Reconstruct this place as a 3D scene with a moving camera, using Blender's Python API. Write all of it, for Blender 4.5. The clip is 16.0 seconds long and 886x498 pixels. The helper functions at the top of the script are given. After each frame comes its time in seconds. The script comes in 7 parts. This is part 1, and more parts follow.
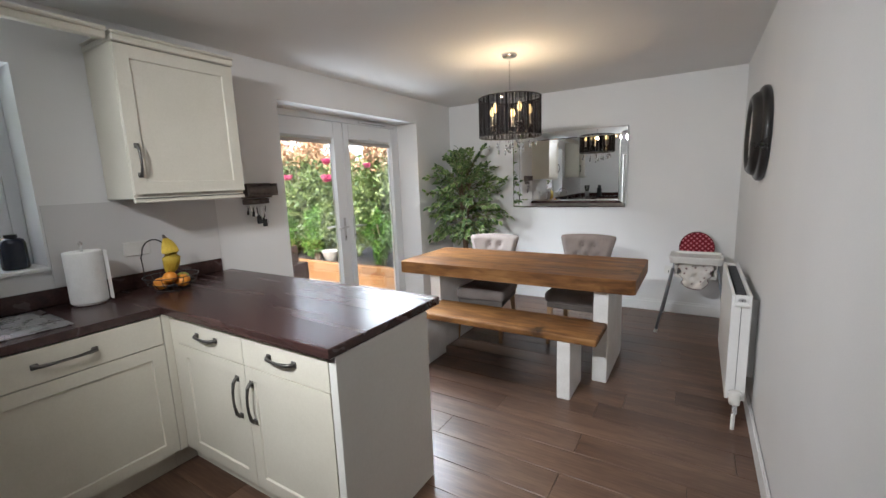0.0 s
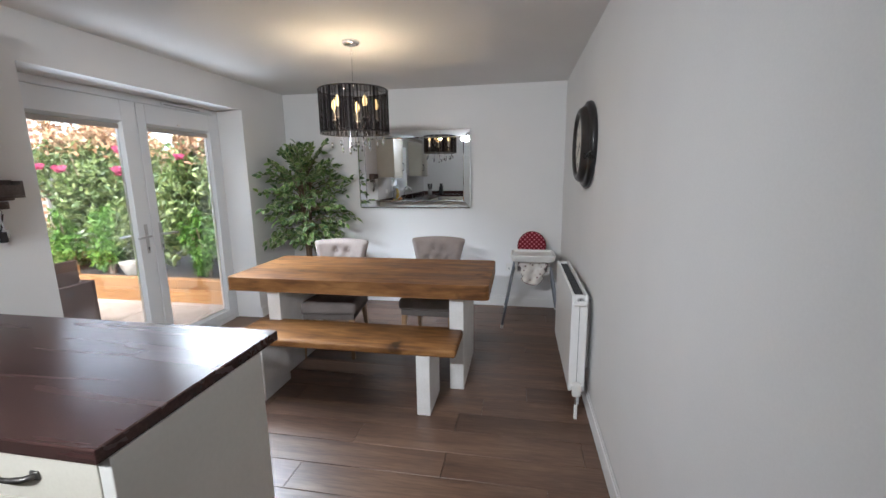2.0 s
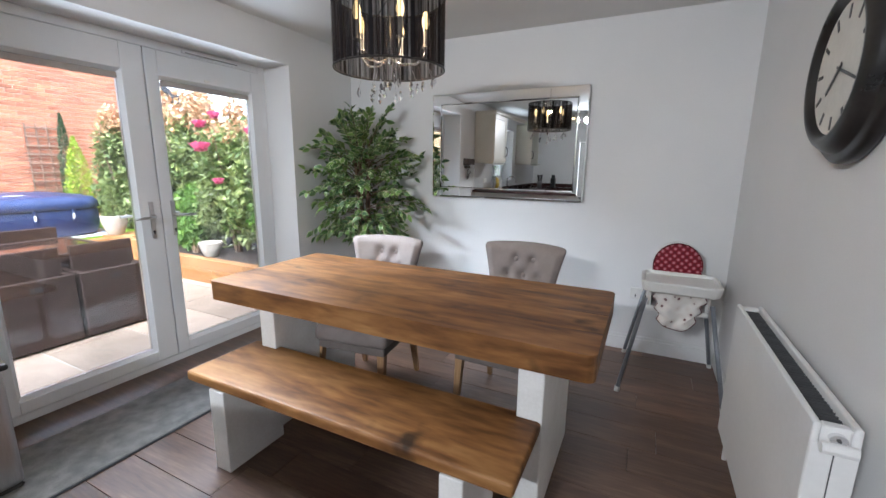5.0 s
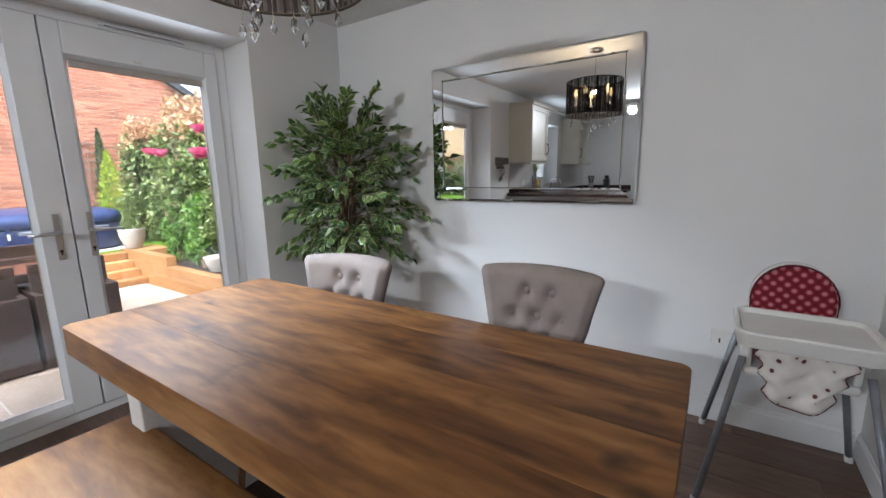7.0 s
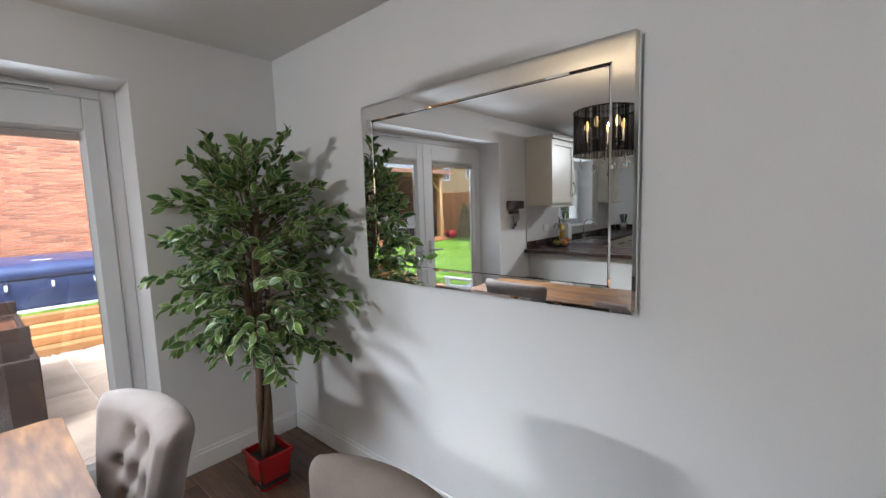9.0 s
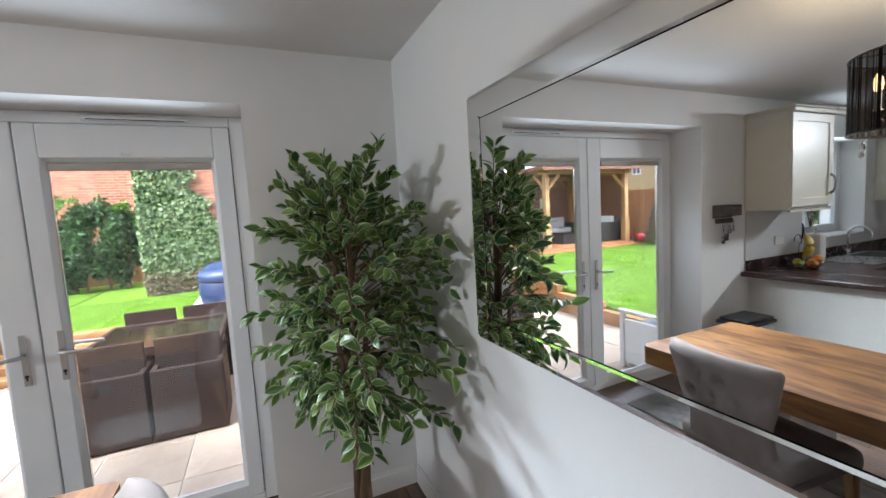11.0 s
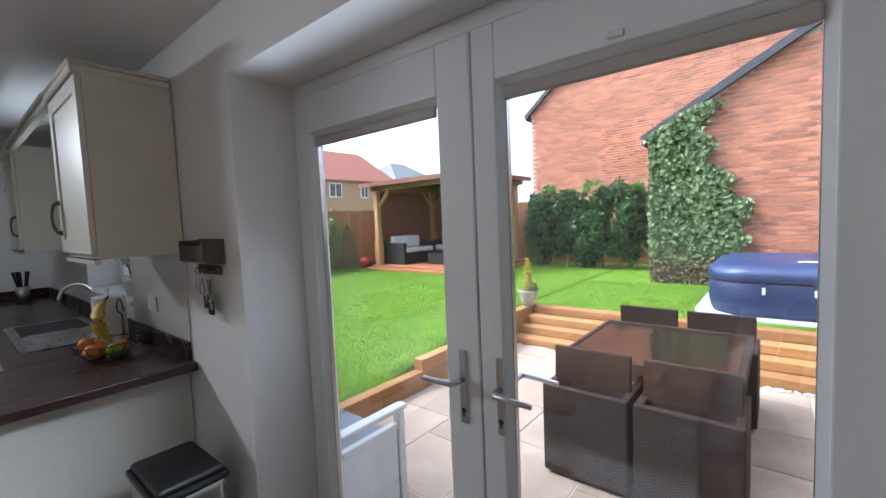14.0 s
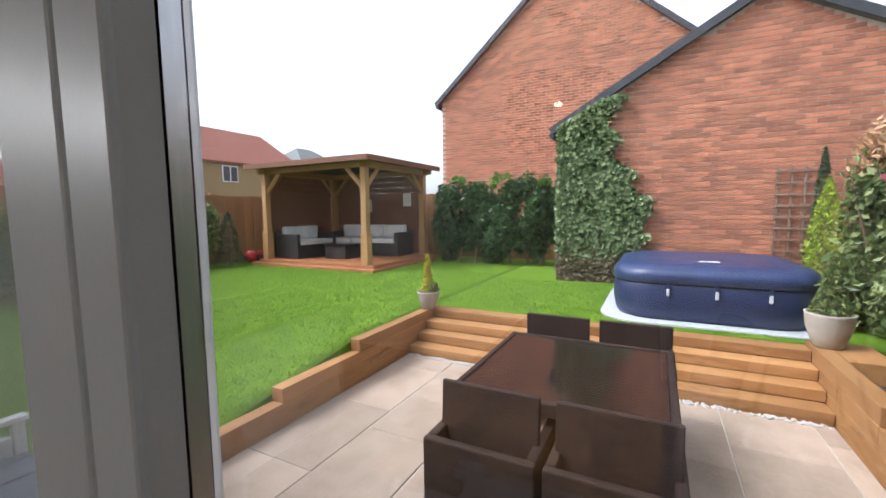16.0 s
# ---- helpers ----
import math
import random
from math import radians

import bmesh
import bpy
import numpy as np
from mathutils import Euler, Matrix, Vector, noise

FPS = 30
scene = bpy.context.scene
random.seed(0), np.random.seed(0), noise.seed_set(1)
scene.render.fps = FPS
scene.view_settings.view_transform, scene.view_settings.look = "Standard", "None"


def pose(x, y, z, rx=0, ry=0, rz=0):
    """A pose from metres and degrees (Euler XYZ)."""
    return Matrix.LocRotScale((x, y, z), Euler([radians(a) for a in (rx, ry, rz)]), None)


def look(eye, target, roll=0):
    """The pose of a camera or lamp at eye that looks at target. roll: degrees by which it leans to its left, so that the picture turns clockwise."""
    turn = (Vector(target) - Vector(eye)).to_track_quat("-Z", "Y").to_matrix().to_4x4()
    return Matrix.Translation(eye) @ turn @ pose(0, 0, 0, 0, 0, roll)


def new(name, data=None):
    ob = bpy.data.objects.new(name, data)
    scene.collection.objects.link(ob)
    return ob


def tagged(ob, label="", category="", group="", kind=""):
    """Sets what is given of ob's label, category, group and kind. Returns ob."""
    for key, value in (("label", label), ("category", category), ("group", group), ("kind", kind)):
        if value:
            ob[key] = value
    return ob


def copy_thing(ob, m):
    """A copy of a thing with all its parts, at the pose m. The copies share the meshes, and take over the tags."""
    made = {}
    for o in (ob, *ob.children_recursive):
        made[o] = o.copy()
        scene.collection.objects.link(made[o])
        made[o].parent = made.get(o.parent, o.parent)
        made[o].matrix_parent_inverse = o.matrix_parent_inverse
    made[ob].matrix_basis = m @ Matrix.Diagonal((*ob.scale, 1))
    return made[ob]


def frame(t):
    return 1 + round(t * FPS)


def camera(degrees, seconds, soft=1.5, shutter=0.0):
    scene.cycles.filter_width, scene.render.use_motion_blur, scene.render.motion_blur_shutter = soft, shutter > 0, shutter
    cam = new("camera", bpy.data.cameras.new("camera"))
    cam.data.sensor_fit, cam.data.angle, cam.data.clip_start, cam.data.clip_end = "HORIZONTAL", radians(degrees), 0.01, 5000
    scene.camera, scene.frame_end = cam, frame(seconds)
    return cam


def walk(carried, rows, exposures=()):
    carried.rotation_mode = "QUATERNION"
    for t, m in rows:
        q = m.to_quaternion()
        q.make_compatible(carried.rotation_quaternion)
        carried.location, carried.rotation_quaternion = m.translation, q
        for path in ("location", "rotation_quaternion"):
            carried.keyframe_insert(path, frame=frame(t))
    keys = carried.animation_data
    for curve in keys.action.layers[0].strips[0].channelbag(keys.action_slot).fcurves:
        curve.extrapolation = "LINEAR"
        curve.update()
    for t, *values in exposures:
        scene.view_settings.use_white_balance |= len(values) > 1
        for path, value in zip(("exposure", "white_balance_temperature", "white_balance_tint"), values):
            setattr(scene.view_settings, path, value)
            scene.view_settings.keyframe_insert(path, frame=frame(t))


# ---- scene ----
cam = camera(94.2, 16.0)
SKY, SUN, DOORFILL, WINDOWFILL, BULBWATT = 0.15, 0.75, 0.22, 0.3, 3.2
EXPOSURES = [(0, 3.0, 5930, 9), (2, 2.97, 5710, 9), (4.5, 3.1, 5600, 9), (8.2, 2.73, 5760, 9), (10.5, 3.12, 5850, 8), (11.5, 2.95, 5500, 7), (12, 3.12, 5690, 8), (13, 3.0, 5520, 9), (13.5, 2.6, 5550, 9), (14.5, 2.25, 5480, 9), (15.5, 1.8, 5700, 10), (16, 1.72, 5950, 10)]

PATH = [
    (0, (0.013, -0.007, 1.479), (-1.03, 1.668, 1.153), -2.2),
    (0.5, (-0.041, 0.125, 1.498), (-0.775, 1.959, 1.19), -1.6),
    (1, (-0.094, 0.201, 1.504), (-0.602, 2.109, 1.185), -1.6),
    (1.5, (-0.115, 0.229, 1.517), (-0.515, 2.16, 1.185), -1.3),
    (2, (-0.123, 0.254, 1.523), (-0.48, 2.187, 1.157), -0.8),
    (2.5, (-0.116, 0.38, 1.491), (-0.476, 2.308, 1.099), -0.8),
    (3, (-0.156, 0.651, 1.475), (-0.62, 2.556, 1.079), -1.8),
    (3.5, (-0.191, 0.926, 1.489), (-0.724, 2.815, 1.103), -2.3),
    (4, (-0.195, 1.186, 1.477), (-0.739, 3.072, 1.094), -1.7),
    (4.5, (-0.202, 1.373, 1.447), (-0.819, 3.231, 1.039), 0.6),
    (4.7, (-0.204, 1.433, 1.423), (-0.946, 3.244, 1.012), 1.2),
    (6.8, (-0.29, 2.302, 1.284), (-1.354, 3.957, 0.924), -0.5),
    (7, (-0.286, 2.438, 1.303), (-1.376, 4.077, 0.945), -1.1),
    (7.5, (-0.205, 2.831, 1.385), (-1.439, 4.365, 1.032), -2.2),
    (8, (-0.267, 3.16, 1.46), (-1.499, 4.707, 1.165), -1.5),
    (8.2, (-0.297, 3.232, 1.487), (-1.477, 4.826, 1.227), -1.4),
    (9, (-0.27, 3.5, 1.49), (-1.575, 5.001, 1.278), -1.82),
    (9.7, (-0.31, 3.86, 1.505), (-1.732, 5.257, 1.341), -2.24),
    (10.3, (-0.514, 4.099, 1.546), (-2.078, 5.342, 1.447), -2.8),
    (10.5, (-0.546, 4.088, 1.526), (-2.141, 5.292, 1.448), -2.7),
    (11, (-0.624, 4.12, 1.593), (-2.442, 4.935, 1.413), -3.3),
    (11.5, (-0.79, 4.129, 1.56), (-2.77, 4.355, 1.394), -2.8),
    (12, (-0.956, 4.188, 1.591), (-2.921, 3.87, 1.4), -2.2),
    (12.5, (-1.224, 4.153, 1.533), (-3.098, 3.487, 1.319), -1.8),
    (13, (-1.566, 4.059, 1.54), (-3.334, 3.155, 1.304), -2.1),
    (13.5, (-1.874, 3.955, 1.531), (-3.49, 2.794, 1.327), -2.5),
    (14, (-2.088, 3.871, 1.551), (-3.633, 2.609, 1.414), -2.4),
    (14.5, (-2.32, 3.721, 1.545), (-3.918, 2.529, 1.382), -2.4),
    (15, (-2.527, 3.618, 1.532), (-4.163, 2.493, 1.292), -1.5),
    (15.5, (-2.77, 3.629, 1.524), (-4.433, 2.535, 1.334), -1.6),
    (16, (-2.947, 3.616, 1.505), (-4.715, 2.698, 1.322), -0.7),
]

walk(cam, [(t, look(eye, target, roll)) for t, eye, target, roll in PATH], EXPOSURES)

# ---- daylight, with added fill lamps ----
world = bpy.data.worlds.new("overcast_sky")
scene.world = world
world.use_nodes = True
wn, wl = world.node_tree.nodes, world.node_tree.links
sky = wn.new("ShaderNodeTexSky")
sky.sky_type, sky.sun_disc = "NISHITA", False
sky.sun_elevation, sky.sun_rotation = radians(51), radians(145)
sky.air_density, sky.dust_density, sky.ozone_density = 1.0, 3.0, 1.0
pale = wn.new("ShaderNodeHueSaturation")
pale.inputs["Saturation"].default_value = 0.22
clouds = wn.new("ShaderNodeTexNoise")
clouds.inputs["Scale"].default_value, clouds.inputs["Detail"].default_value = 3.0, 6.0
cloud_ramp = wn.new("ShaderNodeValToRGB")
cloud_ramp.color_ramp.elements[0].position, cloud_ramp.color_ramp.elements[1].position = 0.35, 0.6
cloud_ramp.color_ramp.elements[0].color, cloud_ramp.color_ramp.elements[1].color = (0.62, 0.64, 0.67, 1), (1, 1, 1, 1)
cloud_mix = wn.new("ShaderNodeMixRGB")
cloud_mix.blend_type = "MULTIPLY"
cloud_mix.inputs[0].default_value = 0.8
wl.new(sky.outputs[0], pale.inputs["Color"])
wl.new(clouds.outputs["Fac"], cloud_ramp.inputs[0])
wl.new(pale.outputs[0], cloud_mix.inputs[1])
wl.new(cloud_ramp.outputs[0], cloud_mix.inputs[2])
wl.new(cloud_mix.outputs[0], wn["Background"].inputs["Color"])
wn["Background"].inputs["Strength"].default_value = SKY

sun_data = bpy.data.lights.new("sun", "SUN")
sun_data.energy, sun_data.angle, sun_data.color = SUN, radians(24), (1.0, 0.96, 0.9)
sun = new("sun", sun_data)
sun.matrix_world = look((2, -14, 24), (-9, 2, 0))


def area_lamp(name, m, w, h, watts, color, spread=180):
    d = bpy.data.lights.new(name, "AREA")
    d.shape, d.size, d.size_y, d.energy, d.color, d.spread = "RECTANGLE", w, h, watts, color, radians(spread)
    ob = new(name, d)
    ob.matrix_world = m
    return ob


# added strip lamps stand in for sky light, up to the ceiling and down
area_lamp("door_fill_up", look((-2.98, 3.14, 1.9), (-1.9, 3.14, 3.0)), 1.6, 0.2, DOORFILL, (0.93, 0.97, 1.0), 88)
area_lamp("door_fill_down", look((-2.93, 3.14, 2.03), (-1.93, 3.14, 0.55)), 1.6, 0.12, DOORFILL * 9, (0.93, 0.97, 1.0), 56)
area_lamp("door_fill_across", look((-2.93, 2.8, 2.03), (-1.2, 4.87, 0.1)), 0.9, 0.12, DOORFILL * 4, (0.95, 0.98, 1.0), 44)
area_lamp("door_fill_along", look((-2.93, 3.45, 2.03), (-1.6, 1.56, 0.1)), 0.9, 0.12, DOORFILL * 4, (0.95, 0.98, 1.0), 44)
area_lamp("window_fill_up", look((-2.97, 0.1, 1.85), (-2.0, 0.1, 3.2)), 1.0, 0.2, WINDOWFILL, (0.93, 0.97, 1.0), 96)


def point_lamp(name, at, watts, color, radius):
    d = bpy.data.lights.new(name, "POINT")
    d.energy, d.color, d.shadow_soft_size = watts, color, radius
    ob = new(name, d)
    ob.location = at
    return ob


# ---- materials ----
def nodes_of(name):
    m = bpy.data.materials.new(name)
    m.use_nodes = True
    return m, m.node_tree.nodes, m.node_tree.links, m.node_tree.nodes["Principled BSDF"]


def ramp(n, stops):
    r = n.new("ShaderNodeValToRGB")
    e = r.color_ramp.elements
    e[0].position, e[0].color = stops[0][0], (*stops[0][1], 1)
    e[1].position, e[1].color = stops[-1][0], (*stops[-1][1], 1)
    for p, c in stops[1:-1]:
        x = e.new(p)
        x.color = (*c, 1)
    return r


def surf(name, dark, light, scale=6.0, rough=0.5, metal=0.0, bump=0.1, fine=60.0, stretch=(1, 1, 1), rough_var=0.1, island=0.0, obj=0.0, lo=0.35, hi=0.65, dist=0.003, spec=0.5):
    """Two-scale surface: broad colour drift, fine grain with relief, uneven gloss; object or island variation of value."""
    m, n, l, b = nodes_of(name)
    tc = n.new("ShaderNodeTexCoord")
    mp = n.new("ShaderNodeMapping")
    mp.inputs["Scale"].default_value = stretch
    l.new(tc.outputs["Object"], mp.inputs[0])
    a, f = n.new("ShaderNodeTexNoise"), n.new("ShaderNodeTexNoise")
    for t, s in ((a, scale), (f, fine)):
        t.inputs["Scale"].default_value, t.inputs["Detail"].default_value = s, 5.0
        l.new(mp.outputs[0], t.inputs["Vector"])
    mix = n.new("ShaderNodeMath")
    mix.operation = "MULTIPLY_ADD"
    mix.inputs[1].default_value = 0.35
    l.new(f.outputs["Fac"], mix.inputs[0])
    sc = n.new("ShaderNodeMath")
    sc.operation = "MULTIPLY"
    sc.inputs[1].default_value = 0.65
    l.new(a.outputs["Fac"], sc.inputs[0])
    l.new(sc.outputs[0], mix.inputs[2])
    r = ramp(n, [(lo, dark), (hi, light)])
    l.new(mix.outputs[0], r.inputs[0])
    col = r.outputs[0]
    if island or obj:
        hsv = n.new("ShaderNodeHueSaturation")
        src = n.new("ShaderNodeObjectInfo") if obj else n.new("ShaderNodeNewGeometry")
        out = src.outputs["Random"] if obj else src.outputs["Random Per Island"]
        k = obj or island
        mr = n.new("ShaderNodeMapRange")
        mr.inputs[3].default_value, mr.inputs[4].default_value = 1 - k, 1 + k
        l.new(out, mr.inputs[0])
        l.new(mr.outputs[0], hsv.inputs["Value"])
        l.new(col, hsv.inputs["Color"])
        col = hsv.outputs[0]
    l.new(col, b.inputs["Base Color"])
    rr = n.new("ShaderNodeMapRange")
    rr.inputs[3].default_value, rr.inputs[4].default_value = max(0, rough - rough_var), min(1, rough + rough_var)
    l.new(a.outputs["Fac"], rr.inputs[0])
    l.new(rr.outputs[0], b.inputs["Roughness"])
    b.inputs["Metallic"].default_value = metal
    b.inputs["Specular IOR Level"].default_value = spec
    if bump:
        bp = n.new("ShaderNodeBump")
        bp.inputs["Strength"].default_value, bp.inputs["Distance"].default_value = bump, dist
        l.new(f.outputs["Fac"], bp.inputs["Height"])
        l.new(bp.outputs[0], b.inputs["Normal"])
    return m


def wood(name, stops, along="x", ring=9.0, rough=0.45, knots=0.0, obj=0.12, bump=0.25, grain=90.0, pull=0.09, sheen_var=0.12):
    """Wood with long grain, figure, optional knots, and a tone of its own for each board."""
    m, n, l, b = nodes_of(name)
    tc, oi = n.new("ShaderNodeTexCoord"), n.new("ShaderNodeObjectInfo")
    off = n.new("ShaderNodeVectorMath")
    off.operation = "MULTIPLY_ADD"
    off.inputs[1].default_value = (1, 1, 1)
    shift = n.new("ShaderNodeVectorMath")
    shift.operation = "SCALE"
    shift.inputs["Scale"].default_value = 37.0
    comb = n.new("ShaderNodeCombineXYZ")
    for i in range(3):
        l.new(oi.outputs["Random"], comb.inputs[i])
    l.new(comb.outputs[0], shift.inputs[0])
    l.new(tc.outputs["Object"], off.inputs[0])
    l.new(shift.outputs[0], off.inputs[2])
    mp = n.new("ShaderNodeMapping")
    k = {"x": (pull, 1, 1), "y": (1, pull, 1), "z": (1, 1, pull)}[along]
    mp.inputs["Scale"].default_value = k
    l.new(off.outputs[0], mp.inputs[0])
    broad, fine, kn = n.new("ShaderNodeTexNoise"), n.new("ShaderNodeTexNoise"), n.new("ShaderNodeTexNoise")
    for t, s, d, di in ((broad, ring, 4, 1.2), (fine, grain, 6, 0.3)):
        t.inputs["Scale"].default_value, t.inputs["Detail"].default_value, t.inputs["Distortion"].default_value = s, d, di
        l.new(mp.outputs[0], t.inputs["Vector"])
    kn.inputs["Scale"].default_value, kn.inputs["Detail"].default_value = 4.2, 3
    l.new(off.outputs[0], kn.inputs["Vector"])
    add = n.new("ShaderNodeMath")
    add.operation = "MULTIPLY_ADD"
    add.inputs[1].default_value = 0.4
    half = n.new("ShaderNodeMath")
    half.operation = "MULTIPLY"
    half.inputs[1].default_value = 0.6
    l.new(broad.outputs["Fac"], half.inputs[0])
    l.new(fine.outputs["Fac"], add.inputs[0])
    l.new(half.outputs[0], add.inputs[2])
    r = ramp(n, stops)
    l.new(add.outputs[0], r.inputs[0])
    col = r.outputs[0]
    if knots:
        kr = ramp(n, [(0.63, (1, 1, 1)), (0.74, (1 - knots, 1 - knots, 1 - knots))])
        l.new(kn.outputs["Fac"], kr.inputs[0])
        mu = n.new("ShaderNodeMixRGB")
        mu.blend_type, mu.inputs[0].default_value = "MULTIPLY", 1.0
        l.new(col, mu.inputs[1])
        l.new(kr.outputs[0], mu.inputs[2])
        col = mu.outputs[0]
    hsv = n.new("ShaderNodeHueSaturation")
    mr = n.new("ShaderNodeMapRange")
    mr.inputs[3].default_value, mr.inputs[4].default_value = 1 - obj, 1 + obj
    l.new(oi.outputs["Random"], mr.inputs[0])
    l.new(mr.outputs[0], hsv.inputs["Value"])
    l.new(col, hsv.inputs["Color"])
    l.new(hsv.outputs[0], b.inputs["Base Color"])
    rr = n.new("ShaderNodeMapRange")
    rr.inputs[3].default_value, rr.inputs[4].default_value = rough - sheen_var, rough + sheen_var
    l.new(broad.outputs["Fac"], rr.inputs[0])
    l.new(rr.outputs[0], b.inputs["Roughness"])
    bp = n.new("ShaderNodeBump")
    bp.inputs["Strength"].default_value, bp.inputs["Distance"].default_value = bump, 0.002
    l.new(fine.outputs["Fac"], bp.inputs["Height"])
    l.new(bp.outputs[0], b.inputs["Normal"])
    return m


def plain(name, color, rough=0.5, metal=0.0, glow=0.0, trans=0.0):
    m, n, l, b = nodes_of(name)
    b.inputs["Base Color"].default_value = (*color, 1)
    b.inputs["Roughness"].default_value, b.inputs["Metallic"].default_value = rough, metal
    b.inputs["Transmission Weight"].default_value = trans
    if glow:
        b.inputs["Emission Color"].default_value = (*color, 1)
        b.inputs["Emission Strength"].default_value = glow
    return m


PAINT = surf("wall_paint", (0.75, 0.745, 0.735), (0.8, 0.795, 0.785), 1.5, 0.75, bump=0.12, fine=160, dist=0.001)
CEIL = surf("ceiling_paint", (0.78, 0.775, 0.765), (0.82, 0.815, 0.805), 1.5, 0.85, bump=0.1, fine=120, dist=0.001)
GLOSS = surf("white_gloss_paint", (0.78, 0.78, 0.77), (0.83, 0.83, 0.82), 5, 0.35, bump=0.04, fine=80)
UPVC = surf("white_upvc", (0.74, 0.76, 0.78), (0.8, 0.81, 0.82), 3, 0.4, bump=0.03, fine=200)
# black for rubber and dark plastic, also for shade in gaps and slots
RUBBERGAP = plain("black_rubber_and_gap_shade", (0.03, 0.03, 0.032), 0.6)
LAMINATE = wood("brown_laminate", [(0.3, (0.055, 0.031, 0.021)), (0.5, (0.12, 0.068, 0.044)), (0.7, (0.21, 0.128, 0.085))], "x", 7, 0.36, obj=0.16, bump=0.12)
LAMINATE.node_tree.nodes["Principled BSDF"].inputs["Specular IOR Level"].default_value = 0.6
TAUPEBAR = plain("taupe_head_rail", (0.42, 0.38, 0.35), 0.5)
SEAM = plain("dark_floor_joint", (0.025, 0.017, 0.013), 0.7)
MANGO = wood("rustic_mango_wood", [(0.33, (0.05, 0.018, 0.006)), (0.44, (0.13, 0.054, 0.016)), (0.53, (0.21, 0.095, 0.028)), (0.67, (0.33, 0.17, 0.06))], "x", 5.5, 0.5, knots=0.85, obj=0.1, bump=0.12, grain=28.0, pull=0.2)
MANGO.node_tree.nodes["Principled BSDF"].inputs["Specular IOR Level"].default_value = 0.3
LEGWHITE = surf("chalky_white_paint", (0.68, 0.67, 0.64), (0.8, 0.79, 0.77), 7, 0.55, bump=0.1, fine=90)
LINEN = surf("taupe_linen", (0.19, 0.16, 0.147), (0.285, 0.246, 0.228), 5, 0.92, bump=0.5, fine=420, spec=0.2)
# the same linen, darkened to hold the shade under the seat
LINEN_SHADE = surf("shaded_linen_underside", (0.14, 0.12, 0.11), (0.2, 0.175, 0.16), 6, 0.95, bump=0.4, fine=400, spec=0.2)
OAK = wood("pale_oak", [(0.3, (0.24, 0.13, 0.055)), (0.7, (0.46, 0.29, 0.15))], "z", 9, 0.45)
RADWHITE = surf("radiator_enamel", (0.76, 0.755, 0.74), (0.82, 0.815, 0.8), 4, 0.32, bump=0.03)
# dark colour that carries the shade of gaps and recesses
GAPSHADE = plain("dark_gap_shade", (0.06, 0.06, 0.062), 0.7)
CHROME = surf("chrome", (0.68, 0.68, 0.69), (0.8, 0.8, 0.81), 8, 0.16, 1.0, bump=0.0)
SATIN = surf("satin_steel", (0.5, 0.5, 0.5), (0.62, 0.62, 0.62), 20, 0.34, 1.0, bump=0.05, fine=220, stretch=(1, 1, 0.08))
BLACKGLOSS = surf("black_lacquer", (0.012, 0.011, 0.011), (0.025, 0.023, 0.022), 9, 0.3, bump=0.05)
CLOCKFACE = surf("cream_clock_face", (0.66, 0.64, 0.58), (0.74, 0.72, 0.66), 10, 0.6, bump=0.02)
MIRROR = plain("silvered_mirror", (0.9, 0.91, 0.91), 0.012, 1.0)
GLASS = plain("window_glass", (1, 1, 1), 0.0, 0.0, 0.0, 1.0)
GLASS.node_tree.nodes["Principled BSDF"].inputs["IOR"].default_value = 1.4
CRYSTAL = plain("cut_crystal", (0.95, 0.97, 1.0), 0.03, 0.0, 0.0, 1.0)
BULB = plain("warm_bulb", (1.0, 0.66, 0.28), 0.3, 0.0, 0.9)
THREAD = plain("black_gathered_thread", (0.01, 0.009, 0.01), 0.85)
THREAD.node_tree.nodes["Principled BSDF"].inputs["Specular IOR Level"].default_value = 0.15
WHITEPLASTIC = surf("white_plastic", (0.7, 0.69, 0.65), (0.78, 0.77, 0.74), 6, 0.38, bump=0.04)
GREYTUBE = surf("grey_enamelled_tube", (0.2, 0.215, 0.24), (0.28, 0.295, 0.325), 12, 0.42, 0.3, bump=0.03)


def sheer_black():
    """Organza shade: dark threads with light seen between them."""
    m, n, l, b = nodes_of("sheer_black_organza")
    b.inputs["Base Color"].default_value, b.inputs["Roughness"].default_value = (0.012, 0.01, 0.012, 1), 0.8
    b.inputs["Specular IOR Level"].default_value = 0.12
    tr, mx, tc = n.new("ShaderNodeBsdfTransparent"), n.new("ShaderNodeMixShader"), n.new("ShaderNodeTexCoord")
    mp, t = n.new("ShaderNodeMapping"), n.new("ShaderNodeTexNoise")
    mp.inputs["Scale"].default_value = (1, 1, 0.03)
    t.inputs["Scale"].default_value, t.inputs["Detail"].default_value = 55, 4
    r = ramp(n, [(0.38, (0.5, 0.5, 0.5)), (0.62, (0.93, 0.93, 0.93))])
    l.new(tc.outputs["Object"], mp.inputs[0])
    l.new(mp.outputs[0], t.inputs["Vector"])
    l.new(t.outputs["Fac"], r.inputs[0])
    l.new(r.outputs[0], mx.inputs[0])
    l.new(tr.outputs[0], mx.inputs[1])
    l.new(b.outputs[0], mx.inputs[2])
    l.new(mx.outputs[0], n["Material Output"].inputs[0])
    return m


SHEER = sheer_black()


